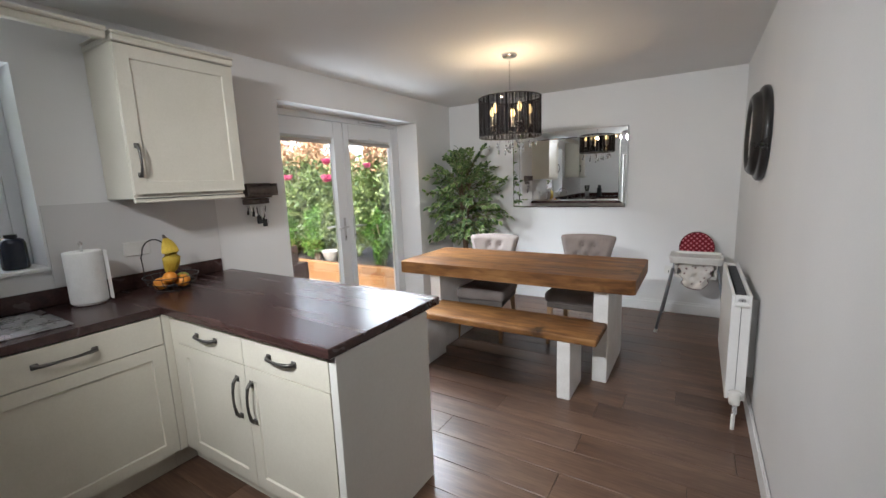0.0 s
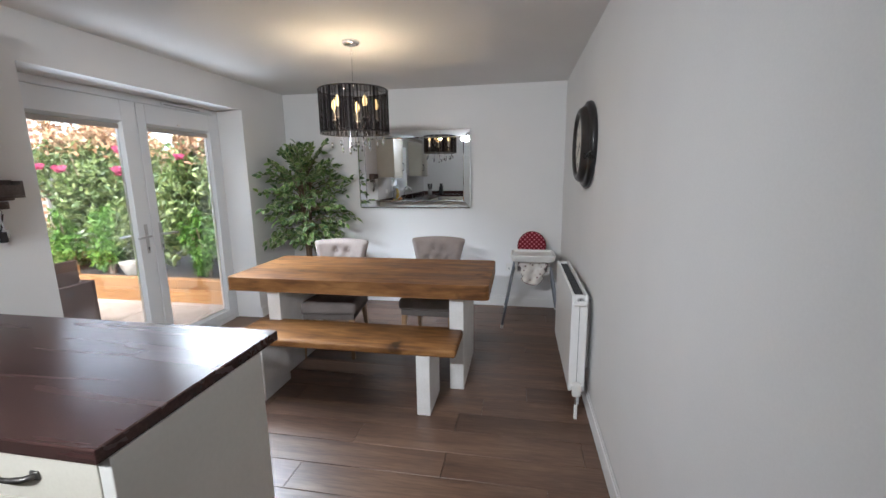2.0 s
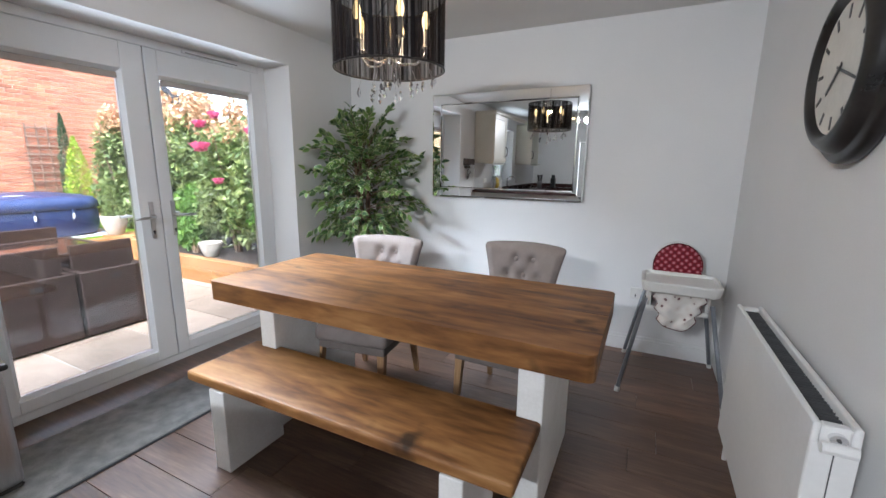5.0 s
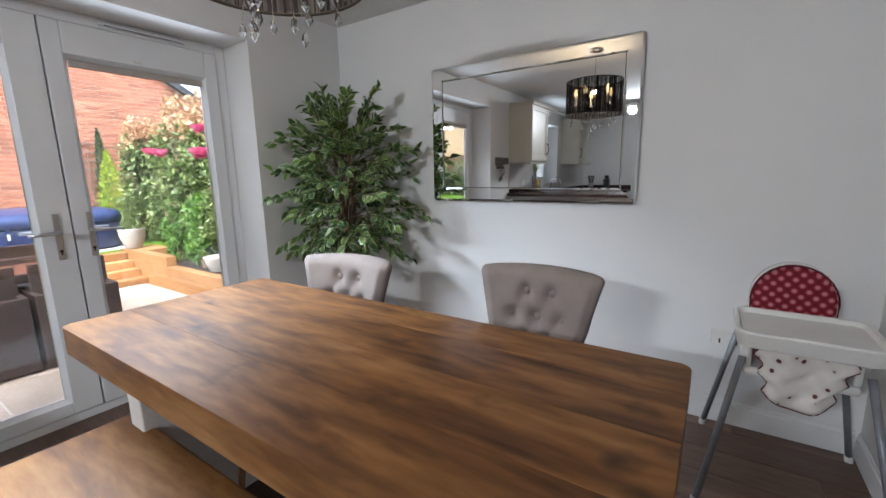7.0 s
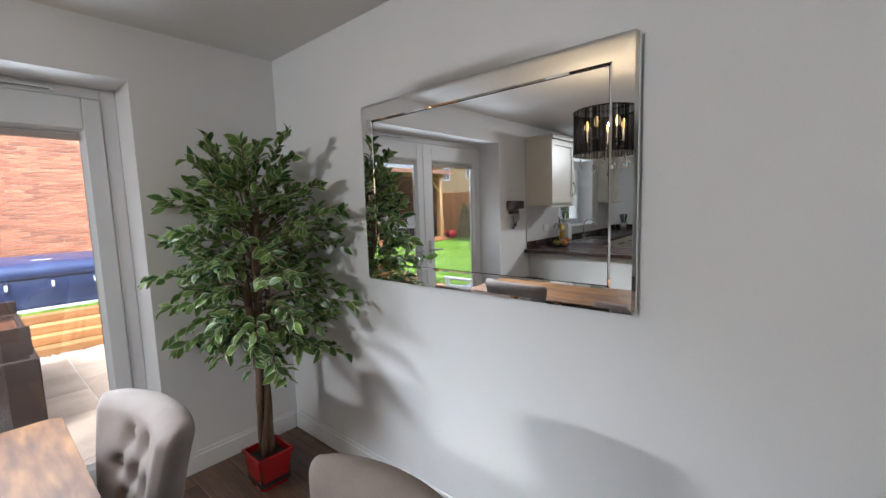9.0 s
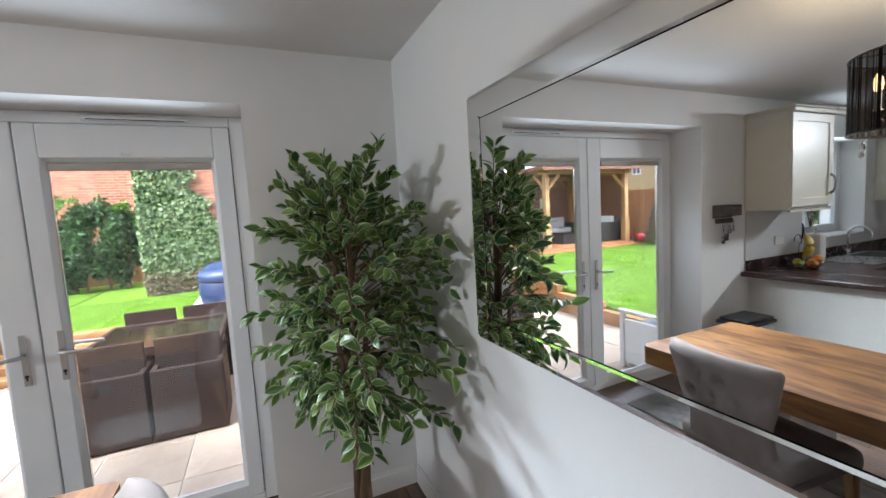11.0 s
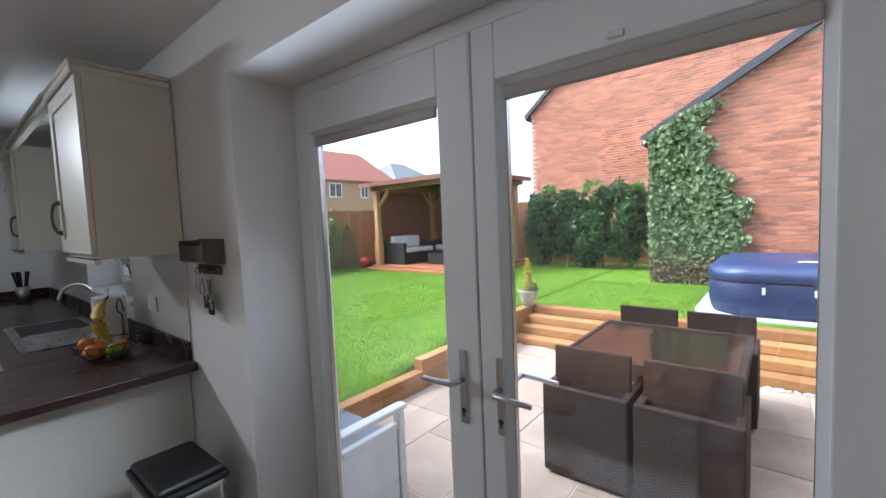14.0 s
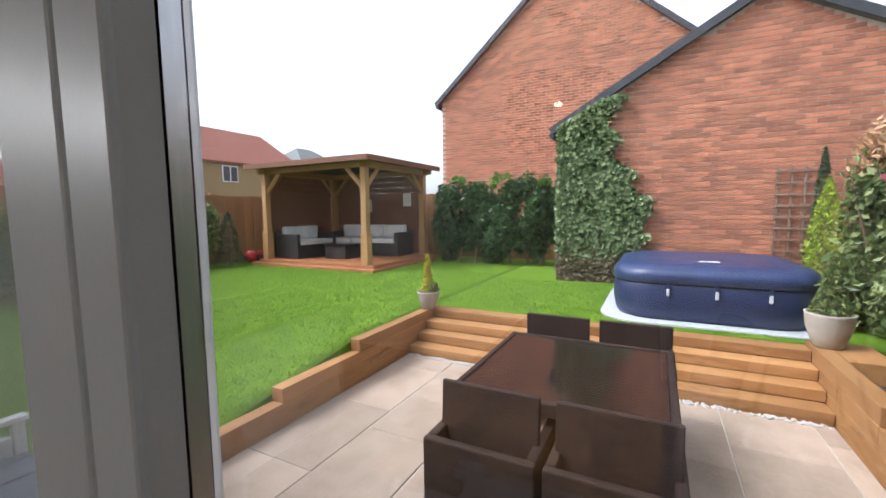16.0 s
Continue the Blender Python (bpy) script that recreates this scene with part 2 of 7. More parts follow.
# ---- mesh tools ----
def part(name, bm, material, parent=None, label="", smooth=False, m=None):
    """Links a bmesh as one mesh object, under a thing or a part if given."""
    me = bpy.data.meshes.new(name)
    bm.to_mesh(me)
    bm.free()
    for x in material if isinstance(material, (list, tuple)) else (material,):
        me.materials.append(x)
    if smooth:
        for p in me.polygons:
            p.use_smooth = True
    ob = new(name, me)
    if parent:
        ob.parent = parent
    if m:
        ob.matrix_basis = m
    if label:
        ob["label"] = label
    return ob


def thing(name, m, label, category, group="", kind=""):
    """An Empty at the base of a thing."""
    ob = new(name)
    ob.empty_display_size = 0.1
    ob.matrix_basis = m if isinstance(m, Matrix) else pose(*m)
    return tagged(ob, label, category, group, kind)


def box(x0, y0, z0, x1, y1, z1, bevel=0.0, bm=None, seg=1, mi=0):
    """A box, bevelled if asked, added to bm or to a new bmesh."""
    one = bmesh.new()
    bmesh.ops.create_cube(one, size=1, matrix=Matrix.LocRotScale(((x0 + x1) / 2, (y0 + y1) / 2, (z0 + z1) / 2), None, (abs(x1 - x0), abs(y1 - y0), abs(z1 - z0))))
    if bevel:
        bmesh.ops.bevel(one, geom=one.edges[:], offset=bevel, segments=seg, affect="EDGES", profile=0.5)
    for f in one.faces:
        f.material_index = mi
    return merge(bm, one)


def merge(bm, one):
    if bm is None:
        return one
    me = bpy.data.meshes.new("t")
    one.to_mesh(me)
    one.free()
    bm.from_mesh(me)
    bpy.data.meshes.remove(me)
    return bm


def rod(a, b, r0, r1=None, sides=12, bm=None, mi=0):
    """A round rod from a to b."""
    a, b = Vector(a), Vector(b)
    one = bmesh.new()
    m = Matrix.Translation((a + b) / 2) @ (b - a).to_track_quat("Z", "Y").to_matrix().to_4x4()
    bmesh.ops.create_cone(one, cap_ends=True, segments=sides, radius1=r0, radius2=r0 if r1 is None else r1, depth=(b - a).length, matrix=m)
    for f in one.faces:
        f.material_index = mi
    return merge(bm, one)


def lathe(profile, sides=32, bm=None, m=None, mi=0):
    """A turned shape about z from (radius, height) pairs."""
    one = bmesh.new()
    rings = []
    for r, z in profile:
        rings.append([one.verts.new((r * math.cos(2 * math.pi * i / sides), r * math.sin(2 * math.pi * i / sides), z)) for i in range(sides)])
    for p, q in zip(rings, rings[1:]):
        for i in range(sides):
            one.faces.new((p[i], p[(i + 1) % sides], q[(i + 1) % sides], q[i])).material_index = mi
    bmesh.ops.remove_doubles(one, verts=one.verts[:], dist=1e-6)
    if m:
        one.transform(m)
    return merge(bm, one)


def tube(points, r, sides=8, bm=None, mi=0):
    """A bent tube along points."""
    one = bmesh.new()
    pts = [Vector(p) for p in points]
    rings = []
    for i, p in enumerate(pts):
        d = (pts[min(i + 1, len(pts) - 1)] - pts[max(i - 1, 0)]).normalized()
        q = d.to_track_quat("Z", "Y")
        rr = r[i] if isinstance(r, (list, tuple)) else r
        rings.append([one.verts.new(p + q @ Vector((rr * math.cos(2 * math.pi * k / sides), rr * math.sin(2 * math.pi * k / sides), 0))) for k in range(sides)])
    for a, b in zip(rings, rings[1:]):
        for k in range(sides):
            one.faces.new((a[k], a[(k + 1) % sides], b[(k + 1) % sides], b[k])).material_index = mi
    one.faces.new(rings[0][::-1]).material_index = mi
    one.faces.new(rings[-1]).material_index = mi
    return merge(bm, one)


def prism(outline, y0, y1, bm=None, mi=0):
    """An outline of (x, z) pairs, drawn from y0 to y1."""
    one = bmesh.new()
    f = one.faces.new([one.verts.new((x, y0, z)) for x, z in outline])
    ext = bmesh.ops.extrude_face_region(one, geom=[f])
    bmesh.ops.translate(one, verts=[v for v in ext["geom"] if isinstance(v, bmesh.types.BMVert)], vec=(0, y1 - y0, 0))
    bmesh.ops.recalc_face_normals(one, faces=one.faces[:])
    for g in one.faces:
        g.material_index = mi
    return merge(bm, one)


# ---- the room ----
XW, XR, YM, YB, CEILING = -2.85, 0.345, 4.87, -2.4, 2.43
XO = -3.25   # outer face of the garden wall
DY0, DY1, DZ1 = 2.20, 4.10, 2.16   # door opening
WY0, WY1, WZ0, WZ1 = -0.55, 0.70, 1.10, 2.12   # kitchen window opening

bm = box(XO, WY1, -0.3, XW, DY0, CEILING + 0.15)
box(XO, DY1, -0.3, XW, YM + 0.3, CEILING + 0.15, bm=bm)
box(XO, DY0, DZ1, XW, DY1, CEILING + 0.15, bm=bm)
box(XO, DY0, -0.3, XW, DY1, -0.02, bm=bm)
box(XO, YB - 0.2, -0.3, XW, WY0, CEILING + 0.15, bm=bm)
box(XO, WY0, -0.3, XW, WY1, WZ0, bm=bm)
box(XO, WY0, WZ1, XW, WY1, CEILING + 0.15, bm=bm)
tagged(part("wall_west", bm, PAINT), "white painted wall with garden doors and kitchen window", "wall", kind="structure")
tagged(part("wall_north", box(XW, YM, -0.3, XR + 0.2, YM + 0.3, CEILING + 0.15), PAINT), "plain white painted wall behind the mirror", "wall", kind="structure")
tagged(part("wall_east", box(XR, YB - 0.2, -0.3, XR + 0.2, YM, CEILING + 0.15), PAINT), "long plain white painted wall with radiator", "wall", kind="structure")
bm = box(XW, YB - 0.2, -0.3, -1.55, YB, CEILING + 0.15)
box(-0.72, YB - 0.2, -0.3, XR, YB, CEILING + 0.15, bm=bm)
box(-1.55, YB - 0.2, 2.05, -0.72, YB, CEILING + 0.15, bm=bm)
tagged(part("wall_south", bm, PAINT), "white painted kitchen wall with inner door", "wall", kind="structure")
tagged(part("ceiling", box(XO, YB - 0.2, CEILING, XR + 0.2, YM + 0.3, CEILING + 0.12), CEIL), "smooth white painted ceiling", "ceiling", kind="structure")

# skirting with a small moulded top
def skirting(name, x0, y0, x1, y1):
    bm = box(x0, y0, 0.0, x1, y1, 0.1, 0.002)
    cx, cy = (0.005 if abs(x1 - x0) < 0.05 else 0), (0.005 if abs(y1 - y0) < 0.05 else 0)
    box(x0 + cx, y0 + cy, 0.1, x1 - cx, y1 - cy, 0.125, 0.003, bm=bm)
    return tagged(part(name, bm, GLOSS), "white gloss skirting board", "skirting", kind="structure")


skirting("baseboard_north", XW + 0.017, YM - 0.016, XR - 0.017, YM - 0.001)
skirting("baseboard_east", XR - 0.016, YB + 0.02, XR - 0.001, YM - 0.017)
skirting("baseboard_west", XW + 0.001, DY1 + 0.002, XW + 0.016, YM - 0.017)
skirting("baseboard_west_b", XW + 0.001, 1.58, XW + 0.016, DY0 - 0.002)

# inner door in the kitchen wall, four moulded panels
door = thing("door_2", (-1.135, YB - 0.03, 0), "closed white panelled inner door", "door", kind="structure")
bm = box(-0.38, -0.02, 0.005, 0.38, 0.02, 1.98, 0.003)
for px in (-0.18, 0.18):
    for z0, z1 in ((0.2, 0.85), (1.0, 1.8)):
        box(px - 0.13, 0.02, z0, px + 0.13, 0.028, z1, 0.007, bm=bm)
part("leaf", bm, GLOSS, door)
part("door_handle", tube([(0.31, 0.02, 1.0), (0.31, 0.06, 1.0), (0.2, 0.065, 1.0)], 0.009), SATIN, door, "satin lever handle")
bm = box(-0.46, -0.17, 0, -0.39, 0.05, 2.05, 0.004)
box(0.39, -0.17, 0, 0.46, 0.05, 2.05, 0.004, bm=bm)
box(-0.46, -0.17, 1.99, 0.46, 0.048, 2.06, 0.004, bm=bm)
part("architrave", bm, GLOSS, door)

# ---- garden doors ----
XD = -3.157
fd = thing("door_1", (XD, 3.135, 0), "closed white double glazed french doors to the garden", "french doors", kind="structure")
# local: x into room, y along the wall
bm = box(-0.04, -0.934, 0.0, 0.03, -0.897, 2.159, 0.004)
box(-0.04, 0.898, 0.0, 0.03, 0.964, 2.159, 0.004, bm=bm)
box(-0.04, -0.897, 2.104, 0.03, 0.898, 2.159, 0.004, bm=bm)
box(-0.06, -0.897, -0.02, 0.035, 0.898, 0.045, 0.004, bm=bm)
part("frame", bm, UPVC, fd)


def door_leaf(side):
    """One glazed leaf; side -1 or 1 along y; origin at the frame's centre."""
    y0, y1 = (-0.893, 0.025) if side < 0 else (0.031, 0.894)
    s, s0, s1 = 0.078, 0.078, (0.13 if side < 0 else 0.078)
    leaf = part("leaf", box(-0.035, y0, 0.05, 0.042, y0 + s0, 2.1, 0.005, seg=2), UPVC, fd)
    bm = box(-0.035, y1 - s1, 0.05, 0.042, y1, 2.1, 0.005, seg=2)
    box(-0.035, y0 + s0, 1.943, 0.042, y1 - s1, 2.1, 0.005, bm=bm, seg=2)
    box(-0.035, y0 + s0, 0.05, 0.042, y1 - s1, 0.12, 0.005, bm=bm, seg=2)
    part("rails", bm, UPVC, leaf)
    # glazing bead, sloped to the glass
    bead = bmesh.new()
    gy0, gy1, gz0, gz1 = y0 + s0, y1 - s1, 0.12, 1.943
    for x_out, x_in in ((0.034, 0.013), (-0.03, -0.013)):
        o = [bead.verts.new((x_out, a, b)) for a, b in ((gy0, gz0), (gy1, gz0), (gy1, gz1), (gy0, gz1))]
        i = [bead.verts.new((x_in, a, b)) for a, b in ((gy0 + 0.018, gz0 + 0.018), (gy1 - 0.018, gz0 + 0.018), (gy1 - 0.018, gz1 - 0.018), (gy0 + 0.018, gz1 - 0.018))]
        for k in range(4):
            bead.faces.new((o[k], o[(k + 1) % 4], i[(k + 1) % 4], i[k]))
    bmesh.ops.recalc_face_normals(bead, faces=bead.faces[:])
    part("glazing_bead", bead, UPVC, leaf)
    sp = box(-0.009, gy0 + 0.004, gz0 + 0.004, 0.009, gy0 + 0.019, gz1 - 0.004)
    box(-0.009, gy1 - 0.019, gz0 + 0.004, 0.009, gy1 - 0.004, gz1 - 0.004, bm=sp)
    box(-0.009, gy0 + 0.019, gz0 + 0.004, 0.009, gy1 - 0.019, gz0 + 0.019, bm=sp)
    box(-0.009, gy0 + 0.019, gz1 - 0.019, 0.009, gy1 - 0.019, gz1 - 0.004, bm=sp)
    part("spacer_bar", sp, SATIN, leaf, "metal spacer bar between the panes")
    for x in (-0.012, 0.009):
        p = part("pane", box(x, gy0 + 0.002, gz0 + 0.002, x + 0.003, gy1 - 0.002, gz1 - 0.002), GLASS, leaf)
        p.visible_shadow = False
    # lever handle on a long plate, inside
    hy = (y1 - 0.062) if side < 0 else (y0 + 0.07)
    plate = part("handle_plate", box(0.0425, hy - 0.014, 0.9, 0.051, hy + 0.014, 1.14, 0.004, seg=2), SATIN, leaf, "satin steel handle plate")
    d = side
    part("lever", tube([(0.05, hy, 1.045), (0.085, hy, 1.045), (0.1, hy + d * 0.012, 1.045), (0.102, hy + d * 0.06, 1.043), (0.098, hy + d * 0.125, 1.04)], [0.009, 0.009, 0.01, 0.009, 0.008], 10), SATIN, plate, "satin steel lever", smooth=True)
    # no hole is cut: a dark patch carries the keyhole's shade
    kh = rod((0.0505, hy, 0.945), (0.053, hy, 0.945), 0.008)
    box(0.0505, hy - 0.003, 0.925, 0.053, hy + 0.003, 0.94, bm=kh)
    part("keyhole", kh, RUBBERGAP, plate, "dark patch coloured as the keyhole's shade")
    part("outer_lever", tube([(-0.036, hy, 1.045), (-0.085, hy, 1.045), (-0.09, hy + d * 0.02, 1.045), (-0.09, hy + d * 0.12, 1.04)], 0.009, 8), SATIN, leaf)
    # thin dark strips put the shadow gap round the leaf into colour
    g = box(-0.02, y0 - 0.0035, 0.047, 0.02, y0 - 0.0005, 2.103)
    box(-0.02, y1 + 0.0005, 0.047, 0.02, y1 + 0.0035, 2.103, bm=g)
    box(-0.02, y0, 2.1005, 0.02, y1, 2.1035, bm=g)
    box(-0.02, y0, 0.0455, 0.02, y1, 0.0495, bm=g)
    part("shadow_gap", g, RUBBERGAP, leaf, "thin dark strip coloured as the shadow gap")


door_leaf(-1)
door_leaf(1)
ventbar = part("trickle_vent", box(0.0305, 0.28, 2.118, 0.05, 0.72, 2.142, 0.004), UPVC, fd)
# the slot's shade is a dark strip on the vent's face
part("vent_slot", box(0.05, 0.3, 2.121, 0.0515, 0.7, 2.125), RUBBERGAP, ventbar, "dark strip coloured as the vent slot's shade")
part("blind_clip", box(0.0425, 0.42, 1.955, 0.05, 0.46, 1.972, 0.003), WHITEPLASTIC, fd)
for y0, y1 in ((-0.795, -0.125), (0.129, 0.796)):
    part("top_bar", box(0.0135, y0, 1.885, 0.03, y1, 1.92, 0.004), TAUPEBAR, fd, "taupe blind head rail")

# ---- kitchen window ----
kw = thing("window_1", (-3.1, (WY0 + WY1) / 2, WZ0), "white framed kitchen window above the sink", "window", kind="structure")
w2, hh = (WY1 - WY0) / 2, WZ1 - WZ0
bm = box(-0.03, -w2, 0, 0.03, -w2 + 0.06, hh, 0.004)
box(-0.03, w2 - 0.06, 0, 0.03, w2, hh, 0.004, bm=bm)
box(-0.03, -w2 + 0.06, 0, 0.03, w2 - 0.06, 0.06, 0.004, bm=bm)
box(-0.03, -w2 + 0.06, hh - 0.06, 0.03, w2 - 0.06, hh, 0.004, bm=bm)
box(-0.03, -0.04, 0.06, 0.03, 0.04, hh - 0.06, 0.004, bm=bm)
part("window_frame", bm, UPVC, kw)
for a, b in ((-w2 + 0.06, -0.04), (0.04, w2 - 0.06)):
    bm = box(-0.02, a + 0.001, 0.061, 0.036, a + 0.05, hh - 0.061, 0.004)
    box(-0.02, b - 0.05, 0.061, 0.036, b - 0.001, hh - 0.061, 0.004, bm=bm)
    box(-0.02, a + 0.05, 0.061, 0.036, b - 0.05, 0.11, 0.004, bm=bm)
    box(-0.02, a + 0.05, hh - 0.11, 0.036, b - 0.05, hh - 0.061, 0.004, bm=bm)
    sash = part("sash", bm, UPVC, kw)
    p = part("pane", box(-0.003, a + 0.05, 0.11, 0.003, b - 0.05, hh - 0.11), GLASS, sash)
    p.visible_shadow = False
part("window_sill", box(0.03, -w2 + 0.001, -0.004, 0.275, w2 - 0.001, 0.018, 0.005, seg=2), GLOSS, kw)

# ---- floor of laminate boards ----
floor = tagged(part("floor", box(XO + 0.05, YB - 0.2, -0.1, XR, YM, -0.012), SEAM), "dark brown wood-effect laminate floor", "floor", kind="structure")
PLANK_W, PLANK_L = 0.194, 1.285
rnd = random.Random(5)
row, y = 0, YB
while y < YM - 0.01:
    x = XW + 0.003 - rnd.uniform(0.05, 1.2)
    w = min(PLANK_W, YM - y) - 0.0025
    while x < XR:
        a, b = max(x, XW + 0.003), min(x + PLANK_L - 0.002, XR - 0.003)
        if b - a > 0.03:
            part("plank", box(a, y, -0.0119, b, y + w, 0.0, 0.0012), LAMINATE, floor)
        x += PLANK_L
    y += PLANK_W
    row += 1
part("threshold_board", box(XD + 0.036, DY0 + 0.002, -0.0119, XW + 0.002, DY1 - 0.002, -0.001, 0.001), LAMINATE, floor)

# ---- dining end ----
table = thing("dining_table", (-1.265, 3.25, 0), "rustic solid mango wood dining table on white slab legs", "dining table")
TW, TD, TZ = 0.962, 0.402, 0.79
top = part("tabletop", box(-TW + 0.012, -TD + 0.012, TZ - 0.098, TW - 0.012, TD - 0.012, TZ - 0.03), MANGO, table)
def board(x0, x1, y0, y1, z0, z1, rl, rh):
    """A board whose two ends are rounded in plan at its low or high y edge."""
    def corner(cx, cy, r, a0):
        return [(cx + r * math.cos(radians(a0 + 15 * k)), cy + r * math.sin(radians(a0 + 15 * k))) for k in range(7)] if r else [(cx, cy)]
    pts = corner(x1 - rh, y1 - rh, rh, 0) + corner(x0 + rh, y1 - rh, rh, 90) + corner(x0 + rl, y0 + rl, rl, 180) + corner(x1 - rl, y0 + rl, rl, 270)
    bm = prism([(p[0], p[1]) for p in pts], 0, z1 - z0)
    bm.transform(Matrix(((1, 0, 0, 0), (0, 0, 1, 0), (0, 1, 0, z0), (0, 0, 0, 1))))
    bmesh.ops.recalc_face_normals(bm, faces=bm.faces[:])
    bmesh.ops.bevel(bm, geom=[e for e in bm.edges if abs(e.verts[0].co.z - e.verts[1].co.z) < 1e-5], offset=0.001, segments=1, affect="EDGES")
    return bm


for i, (a, b) in enumerate(((-TD, -0.19), (-0.19, 0.02), (0.02, 0.23), (0.23, TD))):
    part("plank", board(-TW, TW, a + 0.0002, b - 0.0002, TZ - 0.1, TZ, 0.035 if i == 0 else 0, 0.035 if i == 3 else 0), MANGO, top)
for x0, x1 in ((-0.695, -0.595), (0.685, 0.785)):
    part("leg", box(x0, -0.32, 0, x1, 0.32, TZ - 0.1, 0.004), LEGWHITE, table, "white painted slab leg")

bench = thing("dining_bench", (-1.265, 2.775, 0), "rustic wooden bench with thick white legs", "bench")
seat = bmesh.new()
box(-0.78, -0.198, 0.4, 0.78, 0.198, 0.45, 0.014, bm=seat, seg=3)
part("seat", seat, MANGO, bench)
for x0, x1 in ((-0.625, -0.53), (0.53, 0.618)):
    part("leg", box(x0, -0.2, 0, x1, 0.115, 0.4, 0.004), LEGWHITE, bench, "white painted slab leg")


def sheet(nu, nv, fn, thick, bm=None):
    """A curved padded panel: fn(u, v) gives a place, thick(u, v) the depth each way along y."""
    one = bmesh.new()
    grids = []
    for s in (-1, 1):
        g = [[one.verts.new(Vector(fn(i / nu, j / nv)) + Vector((0, s * thick(i / nu, j / nv), 0))) for j in range(nv + 1)] for i in range(nu + 1)]
        grids.append(g)
        for i in range(nu):
            for j in range(nv):
                q = (g[i][j], g[i + 1][j], g[i + 1][j + 1], g[i][j + 1])
                one.faces.new(q if s < 0 else q[::-1])
    a, b = grids
    ring = [(i, 0) for i in range(nu)] + [(nu, j) for j in range(nv)] + [(i, nv) for i in range(nu, 0, -1)] + [(0, j) for j in range(nv, 0, -1)]
    for (i, j), (k, m) in zip(ring, ring[1:] + ring[:1]):
        one.faces.new((a[i][j], b[i][j], b[k][m], a[k][m]))
    bmesh.ops.recalc_face_normals(one, faces=one.faces[:])
    return merge(bm, one)


BUTTONS = [(-0.057, 0.372), (0.057, 0.372), (-0.115, 0.28), (0.0, 0.28), (0.115, 0.28), (-0.057, 0.188), (0.057, 0.188)]


def dining_chair(m):
    """Upholstered chair that faces -y, its origin under the seat's middle."""
    ch = thing("dining_chair", m, "taupe linen dining chair with a buttoned curved back", "chair", "chairs at the dining table")

    def half(v):
        # waisted back: narrow above the seat, flared at the shoulders
        return 0.192 - 0.012 * math.sin(math.pi * min(1, v / 0.55)) + 0.064 * max(0, (v - 0.3) / 0.7) ** 1.5 - 0.012 * max(0, (v - 0.95) / 0.05) ** 2

    def back(u, v):
        e = abs(2 * u - 1)
        z = 0.45 + 0.47 * v
        return (2 * u - 1) * half(v), 0.235 + 0.1 * v + 0.02 * max(0, v - 0.7) - 0.05 * e ** 2 * (0.3 + v), z + (0.006 * (1 - e ** 2) - 0.003 * e ** 8) * max(0, (v - 0.6) / 0.4)

    def thick(u, v):
        e = min(1, min(u, 1 - u) * 9 + 0.35) * min(1, (1 - v) * 10 + 0.4)
        x, z = (2 * u - 1) * 0.25, 0.47 * v
        dip = sum(math.exp(-((x - bx) ** 2 + (z - bz) ** 2) / 0.0009) for bx, bz in BUTTONS)
        pleat = 0.0
        for bx, bz in BUTTONS:
            for cx, cz in BUTTONS:
                if 0 < (cx - bx) < 0.12 and 0.05 < abs(cz - bz) < 0.12:
                    t = ((x - bx) * (cx - bx) + (z - bz) * (cz - bz)) / ((cx - bx) ** 2 + (cz - bz) ** 2)
                    if 0 < t < 1:
                        d = abs((x - bx) * (cz - bz) - (z - bz) * (cx - bx)) / math.hypot(cx - bx, cz - bz)
                        pleat = max(pleat, math.exp(-(d / 0.012) ** 2))
        return 0.05 * e - 0.034 * min(1, dip) - 0.006 * pleat * (1 - min(1, dip))

    bk = part("backrest", sheet(40, 36, back, thick), LINEN, ch, smooth=True)
    for bx, bz in BUTTONS:
        v = bz / 0.47
        u = (bx / half(v) + 1) / 2
        p = back(u, v)
        for s, t in ((-1, 0.03), (1, 0.03)):
            bb = bmesh.new()
            bmesh.ops.create_uvsphere(bb, u_segments=10, v_segments=6, radius=0.017, matrix=Matrix.Translation((p[0], p[1] + s * 0.021, p[2])) @ Matrix.Diagonal((1, 0.5, 1, 1)))
            part("button", bb, LINEN, bk, smooth=True)
    st = bmesh.new()
    box(-0.245, -0.26, 0.38, 0.245, 0.26, 0.485, 0.04, bm=st, seg=4)
    part("seat", st, LINEN, ch, smooth=True)
    part("seat_frame", box(-0.225, -0.235, 0.335, 0.225, 0.25, 0.385, 0.006), LINEN_SHADE, ch)
    for x, y, dx, dy in ((-0.2, -0.21, -0.01, -0.035), (0.2, -0.21, 0.01, -0.035), (-0.19, 0.22, -0.012, 0.075), (0.19, 0.22, 0.012, 0.075)):
        lg = bmesh.new()
        ring0 = [lg.verts.new((x + a * 0.021, y + b * 0.021, 0.34)) for a, b in ((-1, -1), (1, -1), (1, 1), (-1, 1))]
        ring1 = [lg.verts.new((x + dx + a * 0.013, y + dy + b * 0.013, 0.0)) for a, b in ((-1, -1), (1, -1), (1, 1), (-1, 1))]
        for k in range(4):
            lg.faces.new((ring0[k], ring0[(k + 1) % 4], ring1[(k + 1) % 4], ring1[k]))
        lg.faces.new(ring1)
        bmesh.ops.recalc_face_normals(lg, faces=lg.faces[:])
        part("leg", lg, OAK, ch, "tapered oak leg")
    return ch


first = dining_chair(pose(-1.69, 3.5, 0, 0, 0, 7))
